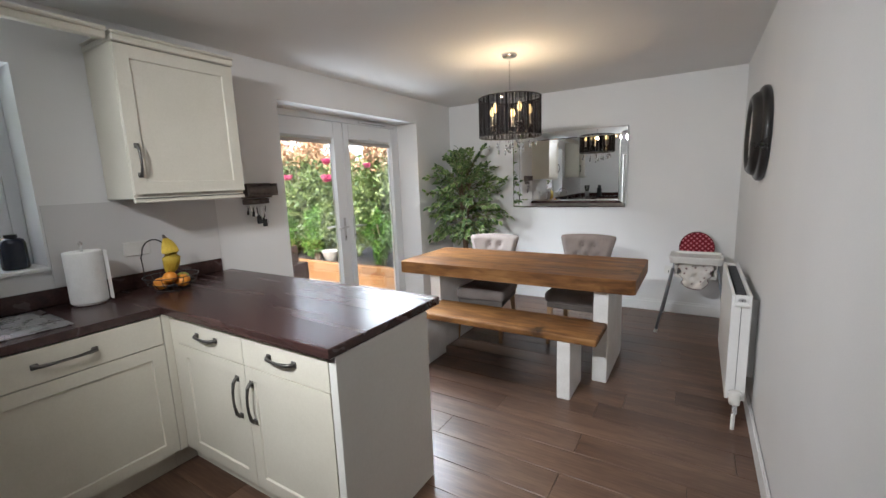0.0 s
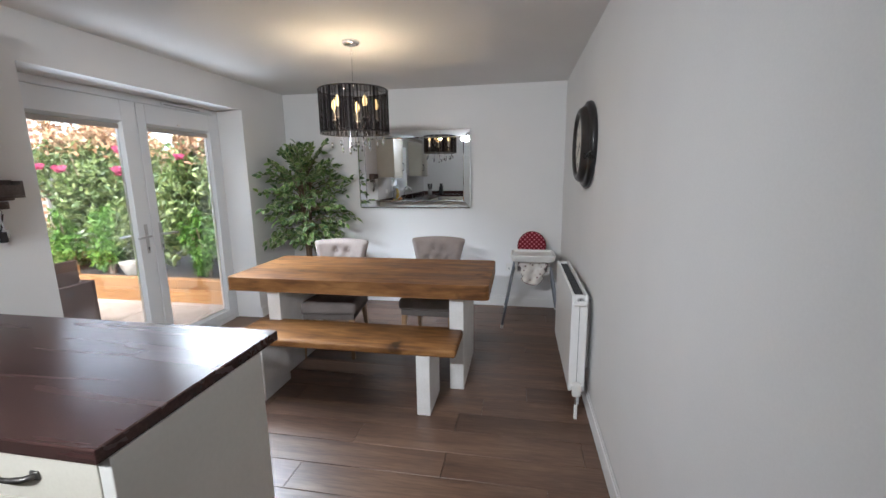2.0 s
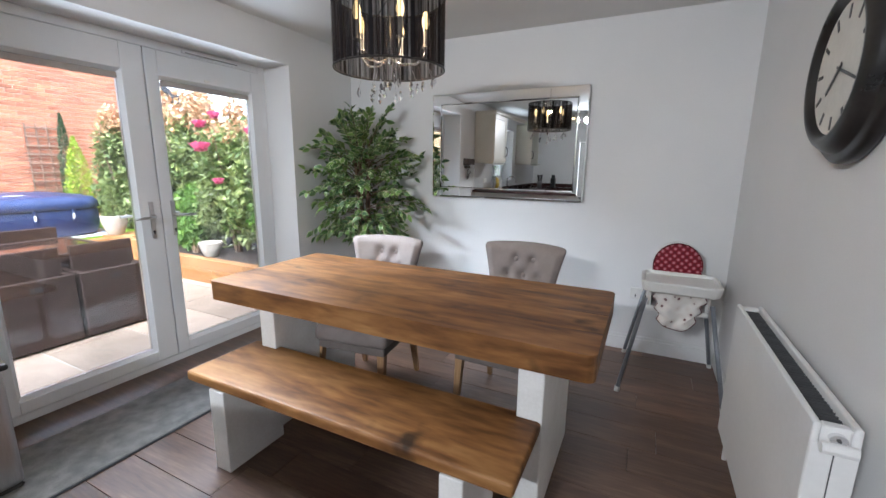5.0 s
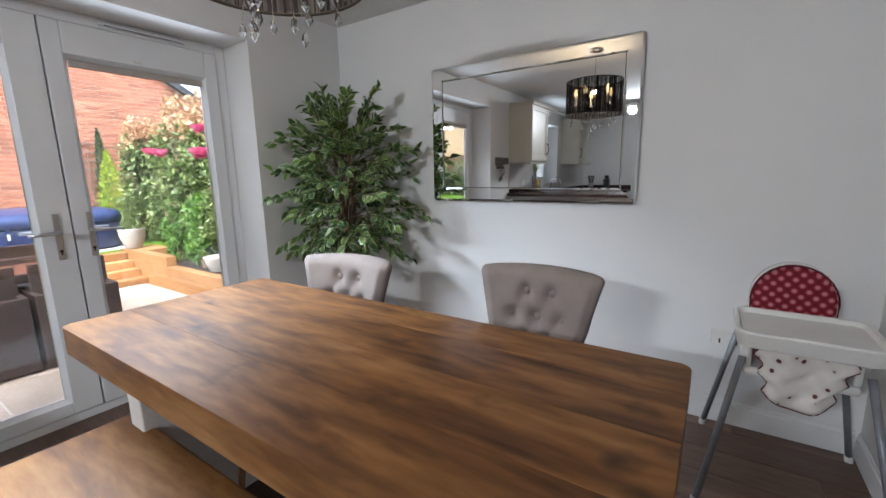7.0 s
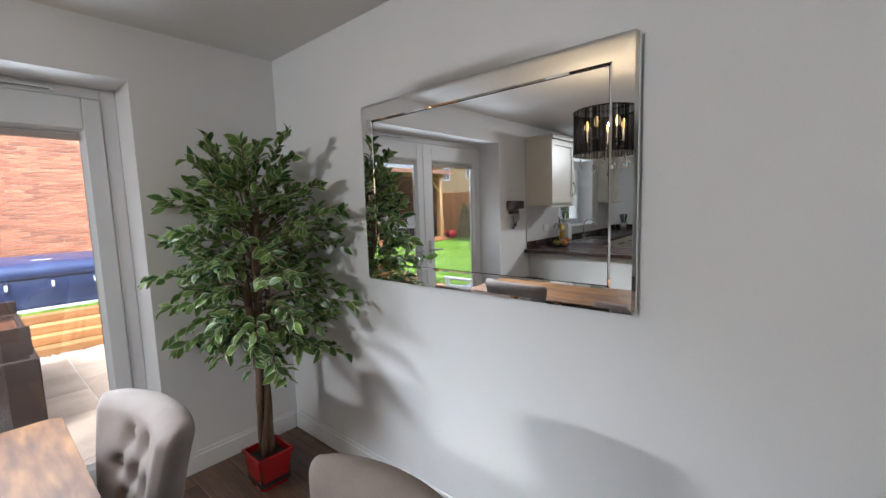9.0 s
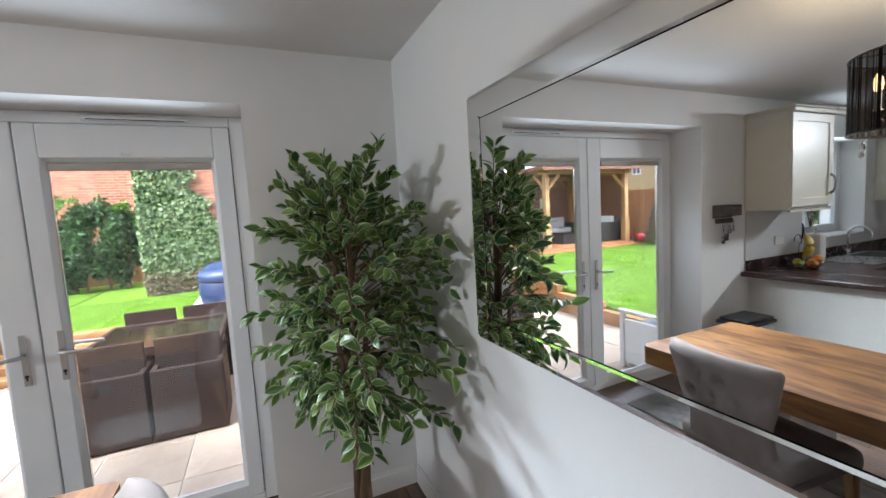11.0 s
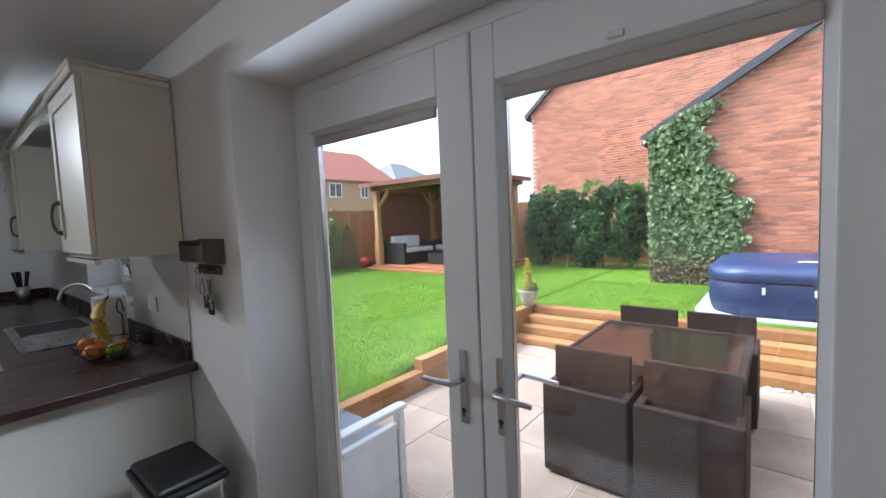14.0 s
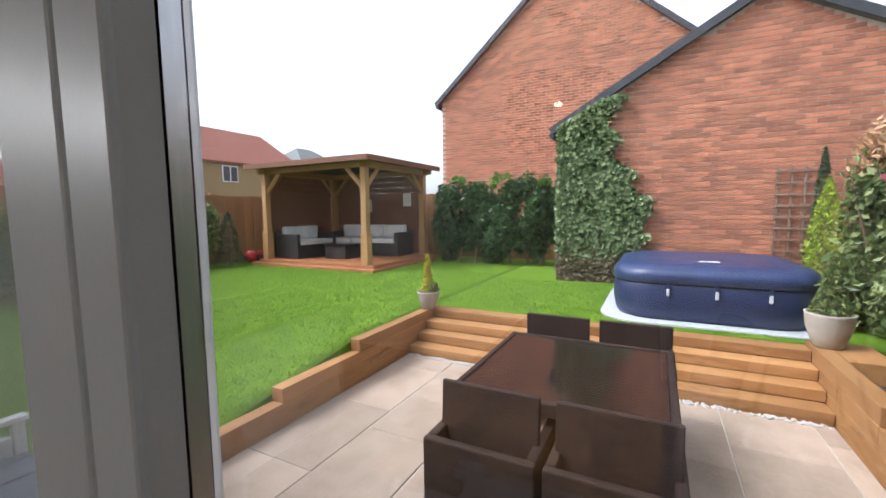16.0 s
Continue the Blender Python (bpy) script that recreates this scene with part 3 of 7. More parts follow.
copy_thing(first, pose(-0.858, 3.7, 0, 0, 0, -1))

# ---- bevelled wall mirror ----
mir = thing("wall_mirror", (-1.295, 4.87, 1.556), "large silver mirror hanging on the white wall", "mirror")
MW, MH, MB = 0.65, 0.43, 0.086
part("backing_board", box(-MW + 0.01, -0.016, -MH + 0.01, MW - 0.01, -0.0, MH - 0.01), BLACKGLOSS, mir)
part("glass", box(-MW + MB + 0.002, -0.034, -MH + MB + 0.002, MW - MB - 0.002, -0.0165, MH - MB - 0.002), MIRROR, mir)
for a, b, c, d in (((-MW, -MH), (MW, -MH), (MW - MB, -MH + MB), (-MW + MB, -MH + MB)), ((MW, -MH), (MW, MH), (MW - MB, MH - MB), (MW - MB, -MH + MB)),
                   ((MW, MH), (-MW, MH), (-MW + MB, MH - MB), (MW - MB, MH - MB)), ((-MW, MH), (-MW, -MH), (-MW + MB, -MH + MB), (-MW + MB, MH - MB))):
    bm = bmesh.new()
    out = [Vector((p[0], -0.034, p[1])) for p in (a, b)]
    inn = [Vector((p[0], -0.036, p[1])) for p in (c, d)]
    mid = (sum(out, Vector()) + sum(inn, Vector())) / 4
    ring = [mid + (p - mid) * 0.985 for p in (*out, *inn)]
    o2 = out[0].lerp(inn[1], 0.14) + Vector((0, -0.002, 0)), out[1].lerp(inn[0], 0.14) + Vector((0, -0.002, 0))
    i2 = inn[1].lerp(out[0], 0.1) + Vector((0, -0.0015, 0)), inn[0].lerp(out[1], 0.1) + Vector((0, -0.0015, 0))
    v = [bm.verts.new(p) for p in (ring[0], ring[1], o2[1], o2[0], i2[1], i2[0], ring[2], ring[3])]
    bm.faces.new((v[0], v[1], v[2], v[3]))
    bm.faces.new((v[3], v[2], v[4], v[5]))
    bm.faces.new((v[5], v[4], v[6], v[7]))
    back = [bm.verts.new(Vector((p.co.x, -0.0165, p.co.z))) for p in (v[0], v[1], v[6], v[7])]
    for p, q, r, s in ((v[1], v[0], back[0], back[1]), (v[7], v[6], back[2], back[3])):
        bm.faces.new((p, q, r, s))
    bmesh.ops.recalc_face_normals(bm, faces=bm.faces[:])
    part("border_strip", bm, MIRROR, mir, "bevelled mirror strip")

# ---- pendant ----
pend = thing("pendant_lamp", (-1.297, 3.178, CEILING), "black organza drum pendant lamp with lit candle bulbs and crystals", "pendant lamp")
part("ceiling_rose", lathe([(0, 0), (0.06, 0), (0.062, -0.012), (0.05, -0.024), (0.012, -0.03), (0, -0.03)]), CHROME, pend, "chrome ceiling rose", smooth=True)
bm = bmesh.new()
for i in range(14):
    z = -0.035 - i * 0.022
    tilt = Matrix.Translation((0, 0, z - 0.011)) @ pose(0, 0, 0, 90, 0, 90 * (i % 2)).to_3x3().to_4x4()
    pts = [tilt @ Vector((0.006 * math.cos(a), 0.014 * math.sin(a), 0)) for a in [k * math.pi / 5 for k in range(11)]]
    tube(pts, 0.0018, 5, bm=bm)
part("chain", bm, CHROME, pend)
SR, ST, SB = 0.244, -0.328, -0.622
bm = lathe([(SR, SB), (SR, ST)], 64)
part("shade", bm, SHEER, pend, "sheer black organza drum shade", smooth=True)
for z in (ST, SB):
    part("shade_ring", tube([(SR * math.cos(a), SR * math.sin(a), z) for a in [k * math.pi / 24 for k in range(49)]], 0.005, 6), BLACKGLOSS, pend)
bm = bmesh.new()
for k in range(110):
    a = 2 * math.pi * k / 110 + 0.02 * math.sin(k * 3.7)
    r = SR + 0.003
    c, s = math.cos(a), math.sin(a)
    w = 0.0016 + 0.0016 * (k % 7 == 0) + 0.006 * (k % 11 == 0)
    q = [bm.verts.new((r * c - s * e * w, r * s + c * e * w, z)) for e, z in ((-1, SB), (1, SB), (1, ST), (-1, ST))]
    bm.faces.new(q)
part("shade_pleats", bm, THREAD, pend, "gathered black threads")
part("stem", rod((0, 0, -0.335), (0, 0, -0.6), 0.009), CHROME, pend)
for k in range(3):
    a = k * 2 * math.pi / 3 + 0.3
    part("spider_arm", rod((0, 0, ST), (SR * math.cos(a), SR * math.sin(a), ST), 0.003, sides=6), CHROME, pend)
for k in range(5):
    a = 2 * math.pi * k / 5 + 0.55
    c, s = math.cos(a), math.sin(a)
    arm = part("arm", tube([(0, 0, -0.575), (0.06 * c, 0.06 * s, -0.6), (0.12 * c, 0.12 * s, -0.595), (0.155 * c, 0.155 * s, -0.56), (0.16 * c, 0.16 * s, -0.525)], 0.005, 8), CHROME, pend, smooth=True)
    at = Matrix.Translation((0.16 * c, 0.16 * s, -0.525))
    part("candle_sleeve", lathe([(0, 0), (0.02, 0.0), (0.011, 0.008), (0.011, 0.075), (0, 0.075)], 14, m=at), WHITEPLASTIC, arm)
    part("bulb", lathe([(0, 0.075), (0.011, 0.077), (0.0175, 0.1), (0.016, 0.118), (0.008, 0.142), (0, 0.152)], 14, m=at), BULB, arm, "lit candle bulb", smooth=True)
point_lamp("bulb_light", (-1.297, 3.178, CEILING - 0.42), BULBWATT, (1.0, 0.72, 0.42), 0.016)
rnd = random.Random(8)
for k in range(20):
    a, r = rnd.uniform(0, 6.28), rnd.choice((0.05, 0.1, 0.16, 0.2))
    z = -0.655 - (0.26 - r) * 0.25 - rnd.uniform(0, 0.05)
    x, y = r * math.cos(a), r * math.sin(a)
    bm = lathe([(0, 0.03), (0.007, 0.02), (0.011, 0.0), (0.0, -0.018)], 6, m=Matrix.Translation((x, y, z)))
    drop = part("crystal_drop", bm, CRYSTAL, pend, "clear crystal drop")
    part("crystal_wire", rod((x, y, z + 0.029), (x * 0.8, y * 0.8, -0.595), 0.0012, sides=4), CHROME, drop)

# ---- radiator ----
rad = thing("radiator", Matrix.LocRotScale((XR, 3.21, 0), None, (1.36, 1, 1)), "white double panel radiator fixed to the wall", "radiator")
RH0, RH1, RL = 0.17, 0.795, 0.49
for x0, x1 in ((-0.105, -0.092), (-0.048, -0.035)):
    bm = box(x0, -RL, RH0, x1, RL, RH1, 0.005, seg=2)
    part("panel", bm, RADWHITE, rad)
# fins and grille are coloured dark for the shade between the panels
bm = bmesh.new()
for k in range(48):
    y = -RL + 0.03 + k * 0.0195
    box(-0.0915, y, RH0 + 0.04, -0.0485, y + 0.003, RH1 - 0.02, bm=bm)
part("convector", bm, GAPSHADE, rad, "convector fins coloured dark as the gap's shade")
grill = bmesh.new()
for k in range(60):
    y = -RL + 0.03 + k * 0.0157
    box(-0.0915, y, RH1 - 0.03, -0.0485, y + 0.004, RH1 - 0.022, bm=grill)
part("top_grille", grill, GAPSHADE, rad, "slotted top grille coloured dark as the gap's shade")
for y0, y1 in ((-RL - 0.004, -RL - 0.001), (RL + 0.001, RL + 0.004)):
    for x0, x1 in ((-0.104, -0.071), (-0.069, -0.036)):
        part("side_cover", box(x0, y0, RH0 + 0.01, x1, y1, RH1 - 0.05, 0.001), RADWHITE, rad)
    part("seam", box(-0.0708, y0 + 0.0005, RH0 + 0.01, -0.0692, y1 - 0.0005, RH1 - 0.05), GAPSHADE, rad, "dark joint between side covers")
part("end_block", box(-0.0915, -RL + 0.001, RH1 - 0.055, -0.0485, -RL + 0.03, RH1 - 0.006, 0.004), RADWHITE, rad)
part("end_block", box(-0.0915, RL - 0.03, RH1 - 0.055, -0.0485, RL - 0.001, RH1 - 0.006, 0.004), RADWHITE, rad)
bleed = part("bleed_plug", rod((-0.07, -RL, RH1 - 0.03), (-0.07, -RL - 0.014, RH1 - 0.03), 0.013, sides=14), CHROME, rad, "chrome bleed plug")
part("bleed_pin", box(-0.0725, -RL - 0.019, RH1 - 0.0325, -0.0675, -RL - 0.0142, RH1 - 0.0275), GAPSHADE, bleed)
for y in (-RL, RL):
    for z in (RH0 + 0.05, RH1 - 0.05):
        part("connector", rod((-0.095, y - 0.02 * (1 if y < 0 else -1), z), (-0.045, y - 0.02 * (1 if y < 0 else -1), z), 0.014), RADWHITE, rad)
for y in (-0.3, 0.3):
    part("bracket", box(-0.036, y - 0.015, 0.25, 0.0, y + 0.015, 0.72), RADWHITE, rad)
val = part("valve", lathe([(0, 0), (0.019, 0), (0.021, 0.02), (0.021, 0.07), (0.016, 0.085), (0, 0.085)], 14, m=Matrix.Translation((-0.07, -RL - 0.025, 0.155))), WHITEPLASTIC, rad, "white thermostatic valve", smooth=True)
part("valve_body", rod((-0.07, -RL - 0.025, 0.1), (-0.07, -RL - 0.025, 0.155), 0.012), CHROME, val)
part("feed_pipe", rod((-0.07, -RL - 0.025, 0.0), (-0.07, -RL - 0.025, 0.12), 0.0075), WHITEPLASTIC, rad)
part("tail_pipe", rod((-0.07, RL + 0.02, 0.0), (-0.07, RL + 0.02, 0.21), 0.0075), WHITEPLASTIC, rad)

# ---- wall clock ----
clock = thing("wall_clock", pose(XR, 3.24, 1.69) @ pose(0, 0, 0, 0, -90, 0), "round wall clock with a deep black frame", "clock")
part("rim", lathe([(0.19, 0.0), (0.268, 0.0), (0.28, 0.006), (0.285, 0.018), (0.282, 0.034), (0.27, 0.045), (0.256, 0.047), (0.251, 0.052), (0.246, 0.066), (0.232, 0.083), (0.218, 0.091), (0.206, 0.09), (0.199, 0.082), (0.195, 0.07), (0.19, 0.066)], 72), BLACKGLOSS, clock, "deep stepped black rim", smooth=True)
face = part("face", lathe([(0.197, 0.058), (0.197, 0.068), (0, 0.068)], 64), CLOCKFACE, clock, "cream clock face")
for k in range(12):
    a = k * math.pi / 6
    m4 = pose(0, 0, 0, 0, 0, -k * 30)
    bm = box(-0.006, 0.14, 0.0682, 0.006, 0.18, 0.0695)
    bm.transform(m4)
    part("numeral_bar", bm, BLACKGLOSS, face)
for ln, wd, ang in ((0.1, 0.006, 40), (0.15, 0.004, 160)):
    bm = box(-wd, -0.02, 0.071, wd, ln, 0.0725)
    bm.transform(pose(0, 0, 0, 0, 0, ang))
    part("clock_hand", bm, BLACKGLOSS, clock)


# ---- high chair ----
def red_pattern():
    """Red cover with rows of pale pink leaf shapes."""
    m, n, l, b = nodes_of("red_patterned_cover")
    tc, mp, vo = n.new("ShaderNodeTexCoord"), n.new("ShaderNodeMapping"), n.new("ShaderNodeTexVoronoi")
    mp.inputs["Scale"].default_value = (29, 29, 29)
    mp.inputs["Rotation"].default_value = (0, radians(45), 0)
    vo.inputs["Scale"].default_value, vo.inputs["Randomness"].default_value = 1.0, 0.0
    r = ramp(n, [(0.2, (0.58, 0.24, 0.27)), (0.32, (0.44, 0.1, 0.13)), (0.4, (0.25, 0.008, 0.022)), (0.62, (0.14, 0.004, 0.012))])
    l.new(tc.outputs["Object"], mp.inputs[0])
    l.new(mp.outputs[0], vo.inputs["Vector"])
    l.new(vo.outputs["Distance"], r.inputs[0])
    l.new(r.outputs[0], b.inputs["Base Color"])
    b.inputs["Roughness"].default_value = 0.8
    return m


REDCOVER = red_pattern()
PIPING = plain("dark_red_piping", (0.1, 0.01, 0.015), 0.8)


def spotted():
    m, n, l, b = nodes_of("white_spotted_cloth")
    tc, vo = n.new("ShaderNodeTexCoord"), n.new("ShaderNodeTexVoronoi")
    vo.inputs["Scale"].default_value = 22
    r = ramp(n, [(0.16, (0.12, 0.04, 0.04)), (0.22, (0.72, 0.66, 0.6)), (0.6, (0.78, 0.74, 0.69))])
    l.new(tc.outputs["Object"], vo.inputs["Vector"])
    l.new(vo.outputs["Distance"], r.inputs[0])
    l.new(r.outputs[0], b.inputs["Base Color"])
    b.inputs["Roughness"].default_value = 0.85
    return m


SPOTTED = spotted()
hc = thing("high_chair", (0.025, 4.49, 0.0), "white plastic high chair with red patterned cushion and grey legs", "high chair")
for x, y in ((-0.29, -0.33), (0.28, -0.33), (-0.28, 0.31), (0.28, 0.31)):
    lg = part("leg", rod((x, y, 0.004), (x * 0.62, y * 0.62, 0.6), 0.0125, sides=12), GREYTUBE, hc, "grey splayed tube leg", smooth=True)
    part("foot", rod((x, y, 0.0), (x * 0.985, y * 0.985, 0.03), 0.0155), WHITEPLASTIC, lg)


def rounded_oblong(hx, hy, r, z, cy=0.0, n=6):
    pts = []
    for cx, c2, a0 in ((hx - r, hy - r, 0), (-hx + r, hy - r, 90), (-hx + r, -hy + r, 180), (hx - r, -hy + r, 270)):
        pts += [(cx + r * math.cos(radians(a0 + 90 * k / n)), cy + c2 + r * math.sin(radians(a0 + 90 * k / n)), z) for k in range(n + 1)]
    return pts


def loft(sections, cap=True):
    bm = bmesh.new()
    rings = [[bm.verts.new(p) for p in sec] for sec in sections]
    for a, b in zip(rings, rings[1:]):
        for k in range(len(a)):
            bm.faces.new((a[k], a[(k + 1) % len(a)], b[(k + 1) % len(b)], b[k]))
    if cap:
        bm.faces.new(rings[-1])
        bm.faces.new(rings[0][::-1])
    return bm


part("tray", loft([rounded_oblong(*q, -0.1) for q in ((0.196, 0.154, 0.05, 0.655), (0.203, 0.161, 0.05, 0.66), (0.214, 0.172, 0.05, 0.712), (0.212, 0.17, 0.048, 0.72), (0.206, 0.164, 0.046, 0.722), (0.196, 0.154, 0.04, 0.72), (0.19, 0.148, 0.036, 0.703))]), WHITEPLASTIC, hc, "deep white rounded tray")
bm = box(-0.17, -0.15, 0.5, 0.17, 0.25, 0.535, 0.015, seg=3)
box(-0.17, -0.14, 0.535, -0.145, 0.25, 0.68, 0.01, bm=bm, seg=2)
box(0.145, -0.14, 0.535, 0.17, 0.25, 0.68, 0.01, bm=bm, seg=2)
part("seat_shell", bm, WHITEPLASTIC, hc)
outline = [(-0.135, 0.53), (-0.148, 0.68)] + [(0.15 * math.cos(radians(a)), 0.735 + 0.16 * math.sin(radians(a))) for a in range(180, -1, -12)] + [(0.148, 0.68), (0.135, 0.53)]
part("backrest_shell", prism(outline, 0.25, 0.28), WHITEPLASTIC, hc)
cu = prism([(x * 0.97, 0.53 + (z - 0.53) * 0.985) for x, z in outline], 0.2, 0.248)
bmesh.ops.bevel(cu, geom=cu.edges[:], offset=0.012, segments=3, affect="EDGES")
cushion = part("back_cushion", cu, REDCOVER, hc, "red cushion with pale pink leaf pattern", smooth=False)
part("piping", tube([(x * 0.985, 0.2, 0.53 + (z - 0.53) * 0.99) for x, z in outline], 0.004, 6), PIPING, cushion)


def drape(u, v):
    return (u - 0.5) * (0.29 - 0.1 * v) + 0.012 * math.sin(17 * v + 4 * u), -0.19 + 0.03 * v + 0.016 * math.sin(11 * u + 3 * v), 0.66 - 0.2 * v - 0.06 * math.sin(math.pi * u) * v


bib = part("hanging_bib", sheet(24, 16, drape, lambda u, v: 0.0015), SPOTTED, hc, "white spotted cloth with red edging", smooth=True)
part("bib_edging", tube([drape(0.0, k / 12) for k in range(13)] + [drape(k / 12, 1.0) for k in range(13)] + [drape(1.0, 1 - k / 12) for k in range(13)], 0.003, 6), PIPING, bib)

# ---- socket ----
sk = thing("wall_socket", (-0.18, YM, 0.46), "white double wall socket", "socket")
part("plate", box(-0.073, -0.011, -0.043, 0.073, 0.0, 0.043, 0.004, seg=2), WHITEPLASTIC, sk)
for x in (-0.035, 0.035):
    part("switch", box(x - 0.006, -0.014, 0.012, x + 0.006, -0.0105, 0.03, 0.001), WHITEPLASTIC, sk)
    # dark patch on the plate gives the shade of the pin hole
    part("pin_hole", box(x - 0.004, -0.0115, -0.03, x + 0.004, -0.0109, -0.006), RUBBERGAP, sk)

# ---- door mat ----
MAT = surf("grey_woven_mat", (0.16, 0.152, 0.145), (0.29, 0.278, 0.262), 14, 0.95, bump=0.6, fine=260, spec=0.1)
mat_ob = thing("door_mat", (-2.58, 2.6, 0), "grey flat woven door mat on the floor", "door mat")
part("carpet", box(-0.25, -0.58, 0.0, 0.24, 0.53, 0.009, 0.004), MAT, mat_ob)
part("edge", box(0.2405, -0.58, 0.0, 0.255, 0.53, 0.0075, 0.003), RUBBERGAP, mat_ob, "dark rubber edge")

# ---- kitchen ----
CREAM = surf("cream_painted_door", (0.62, 0.585, 0.49), (0.69, 0.655, 0.56), 3, 0.42, bump=0.06, fine=120)
CREAMIN = surf("cream_carcass", (0.66, 0.64, 0.57), (0.72, 0.7, 0.63), 3, 0.5, bump=0.05)
PANELWHITE = surf("off_white_panel", (0.68, 0.67, 0.62), (0.74, 0.73, 0.68), 2, 0.5, bump=0.04)
PEWTER = surf("dark_pewter", (0.09, 0.085, 0.08), (0.2, 0.19, 0.175), 25, 0.38, 0.9, bump=0.2, fine=160)
WALNUT = wood("dark_plum_worktop", [(0.3, (0.022, 0.011, 0.011)), (0.5, (0.045, 0.022, 0.02)), (0.72, (0.085, 0.045, 0.04))], "x", 8, 0.27, obj=0.02, bump=0.0, sheen_var=0.02)
WALNUT.node_tree.nodes["Principled BSDF"].inputs["Specular IOR Level"].default_value = 0.5
STEEL = surf("brushed_sink_steel", (0.55, 0.55, 0.55), (0.7, 0.7, 0.7), 14, 0.28, 1.0, bump=0.05, fine=300)
SPLASH = plain("glossy_white_splashback", (0.66, 0.65, 0.64), 0.09)
PAPER = surf("quilted_paper", (0.76, 0.75, 0.73), (0.84, 0.83, 0.81), 20, 0.95, bump=0.6, fine=110)
BANANA = surf("banana_skin", (0.45, 0.3, 0.03), (0.66, 0.47, 0.06), 12, 0.5, bump=0.1)
ORANGE = surf("orange_peel", (0.6, 0.2, 0.02), (0.75, 0.3, 0.03), 18, 0.45, bump=0.5, fine=260)
LIME = surf("green_apple_skin", (0.25, 0.33, 0.04), (0.42, 0.45, 0.07), 9, 0.35, bump=0.05)
DARKPLASTIC = surf("black_plastic", (0.012, 0.013, 0.014), (0.024, 0.025, 0.027), 9, 0.36, bump=0.1, fine=160)
SLATE = surf("weathered_grey_wood", (0.07, 0.055, 0.05), (0.16, 0.13, 0.115), 12, 0.7, bump=0.3, fine=90)


def bow_handle(name, parent, m, length=0.14):
    """A bowed handle with square feet, along local x, standing out along -y."""
    h = length / 2
    bm = tube([(-h, 0, 0), (-h, -0.012, 0), (-h * 0.82, -0.024, 0), (-h * 0.4, -0.031, 0), (0, -0.033, 0), (h * 0.4, -0.031, 0), (h * 0.82, -0.024, 0), (h, -0.012, 0), (h, 0, 0)], [0.008, 0.0085, 0.008, 0.0062, 0.006, 0.0062, 0.008, 0.0085, 0.008], 8)
    for x in (-h, h):
        box(x - 0.013, -0.008, -0.0125, x + 0.013, 0.0, 0.0125, 0.003, bm=bm)
    bm.transform(m)
    return part(name, bm, PEWTER, parent, "bowed dark pewter handle", smooth=True)


def shaker(name, parent, x0, z0, x1, z1, y=0.0, t=0.02, rail=0.085):
    """A framed door or drawer front in the x-z plane, its face at y - t."""
    bm = box(x0, y - t, z0, x1, y, z1)
    face = min(bm.faces, key=lambda f: f.calc_center_median().y)
    bmesh.ops.inset_region(bm, faces=[face], thickness=rail, depth=0.0)
    bmesh.ops.inset_region(bm, faces=[face], thickness=0.006, depth=-0.008)
    return part(name, bm, CREAM, parent)


def slab_front(name, parent, x0, z0, x1, z1, y=0.0, t=0.02):
    return part(name, box(x0, y - t, z0, x1, y, z1, 0.003, seg=2), CREAM, parent)


def base_unit(m, w, layout, label, share=0.5):
    """A base cabinet w wide whose front faces local -y, origin at the front's middle on the floor."""
    u = thing("base_cabinet", m, label, "kitchen cabinet", "kitchen base cabinets")
    h = w / 2
    part("body", box(-h + 0.001, 0.001, 0.12, h - 0.001, 0.53, 0.868), CREAMIN, u)
    part("plinth", box(-h + 0.001, 0.05, 0.0, h - 0.001, 0.066, 0.12), CREAM, u)
    n = {"double": 2, "single": 1}[layout]
    cuts = (-h, -h + w * share, h) if n == 2 else (-h, h)
    for i in range(n):
        a, b = cuts[i] + 0.002, cuts[i + 1] - 0.002
        d = slab_front("drawer_front", u, a, 0.718, b, 0.864)
        bow_handle("handle", d, Matrix.Translation(((a + b) / 2, -0.0205, 0.795)), 0.155 if n == 2 else 0.2)
        dd = shaker("door", u, a, 0.125, b, 0.714)
        side = (b - 0.055) if i == 0 and n == 2 else (a + 0.045)
        if n == 2:
            bow_handle("handle", dd, Matrix.Translation((side, -0.0205, 0.555)) @ pose(0, 0, 0, 0, 90, 0), 0.18)
    return u


base_unit(pose(-1.65, 0.985, 0), 1.088, "double", "cream shaker base cabinet with two drawers and two doors", 0.508)
for y0, y1 in ((0.17, 0.93), (-0.43, 0.168), (-1.03, -0.432), (-1.53, -1.032)):
    base_unit(pose(-2.275, (y0 + y1) / 2, 0, 0, 0, 90), y1 - y0 - 0.004, "single", "cream shaker base cabinet under the sink worktop")
base_unit(pose(-1.92, -1.79, 0, 0, 0, 180), 0.6, "single", "cream shaker base cabinet against the kitchen wall")
post = thing("corner_post", (-2.17, 0.99, 0), "cream corner filler panel between base cabinets", "filler panel")
part("panel", box(-0.1, -0.022, 0.12, -0.026, -0.004, 0.868, 0.002), CREAM, post)
part("return_panel", box(-0.12, -0.0595, 0.12, -0.085, -0.023, 0.868, 0.002), CREAM, post)
part("plinth", box(-0.17, 0.045, 0.0, -0.026, 0.062, 0.12), CREAM, post)
part("plinth", box(-0.172, -0.06, 0.0, -0.156, 0.044, 0.12), CREAM, post)
endp = thing("end_panel", (-1.085, 1.26, 0), "plain off-white peninsula end panel", "cabinet panel")
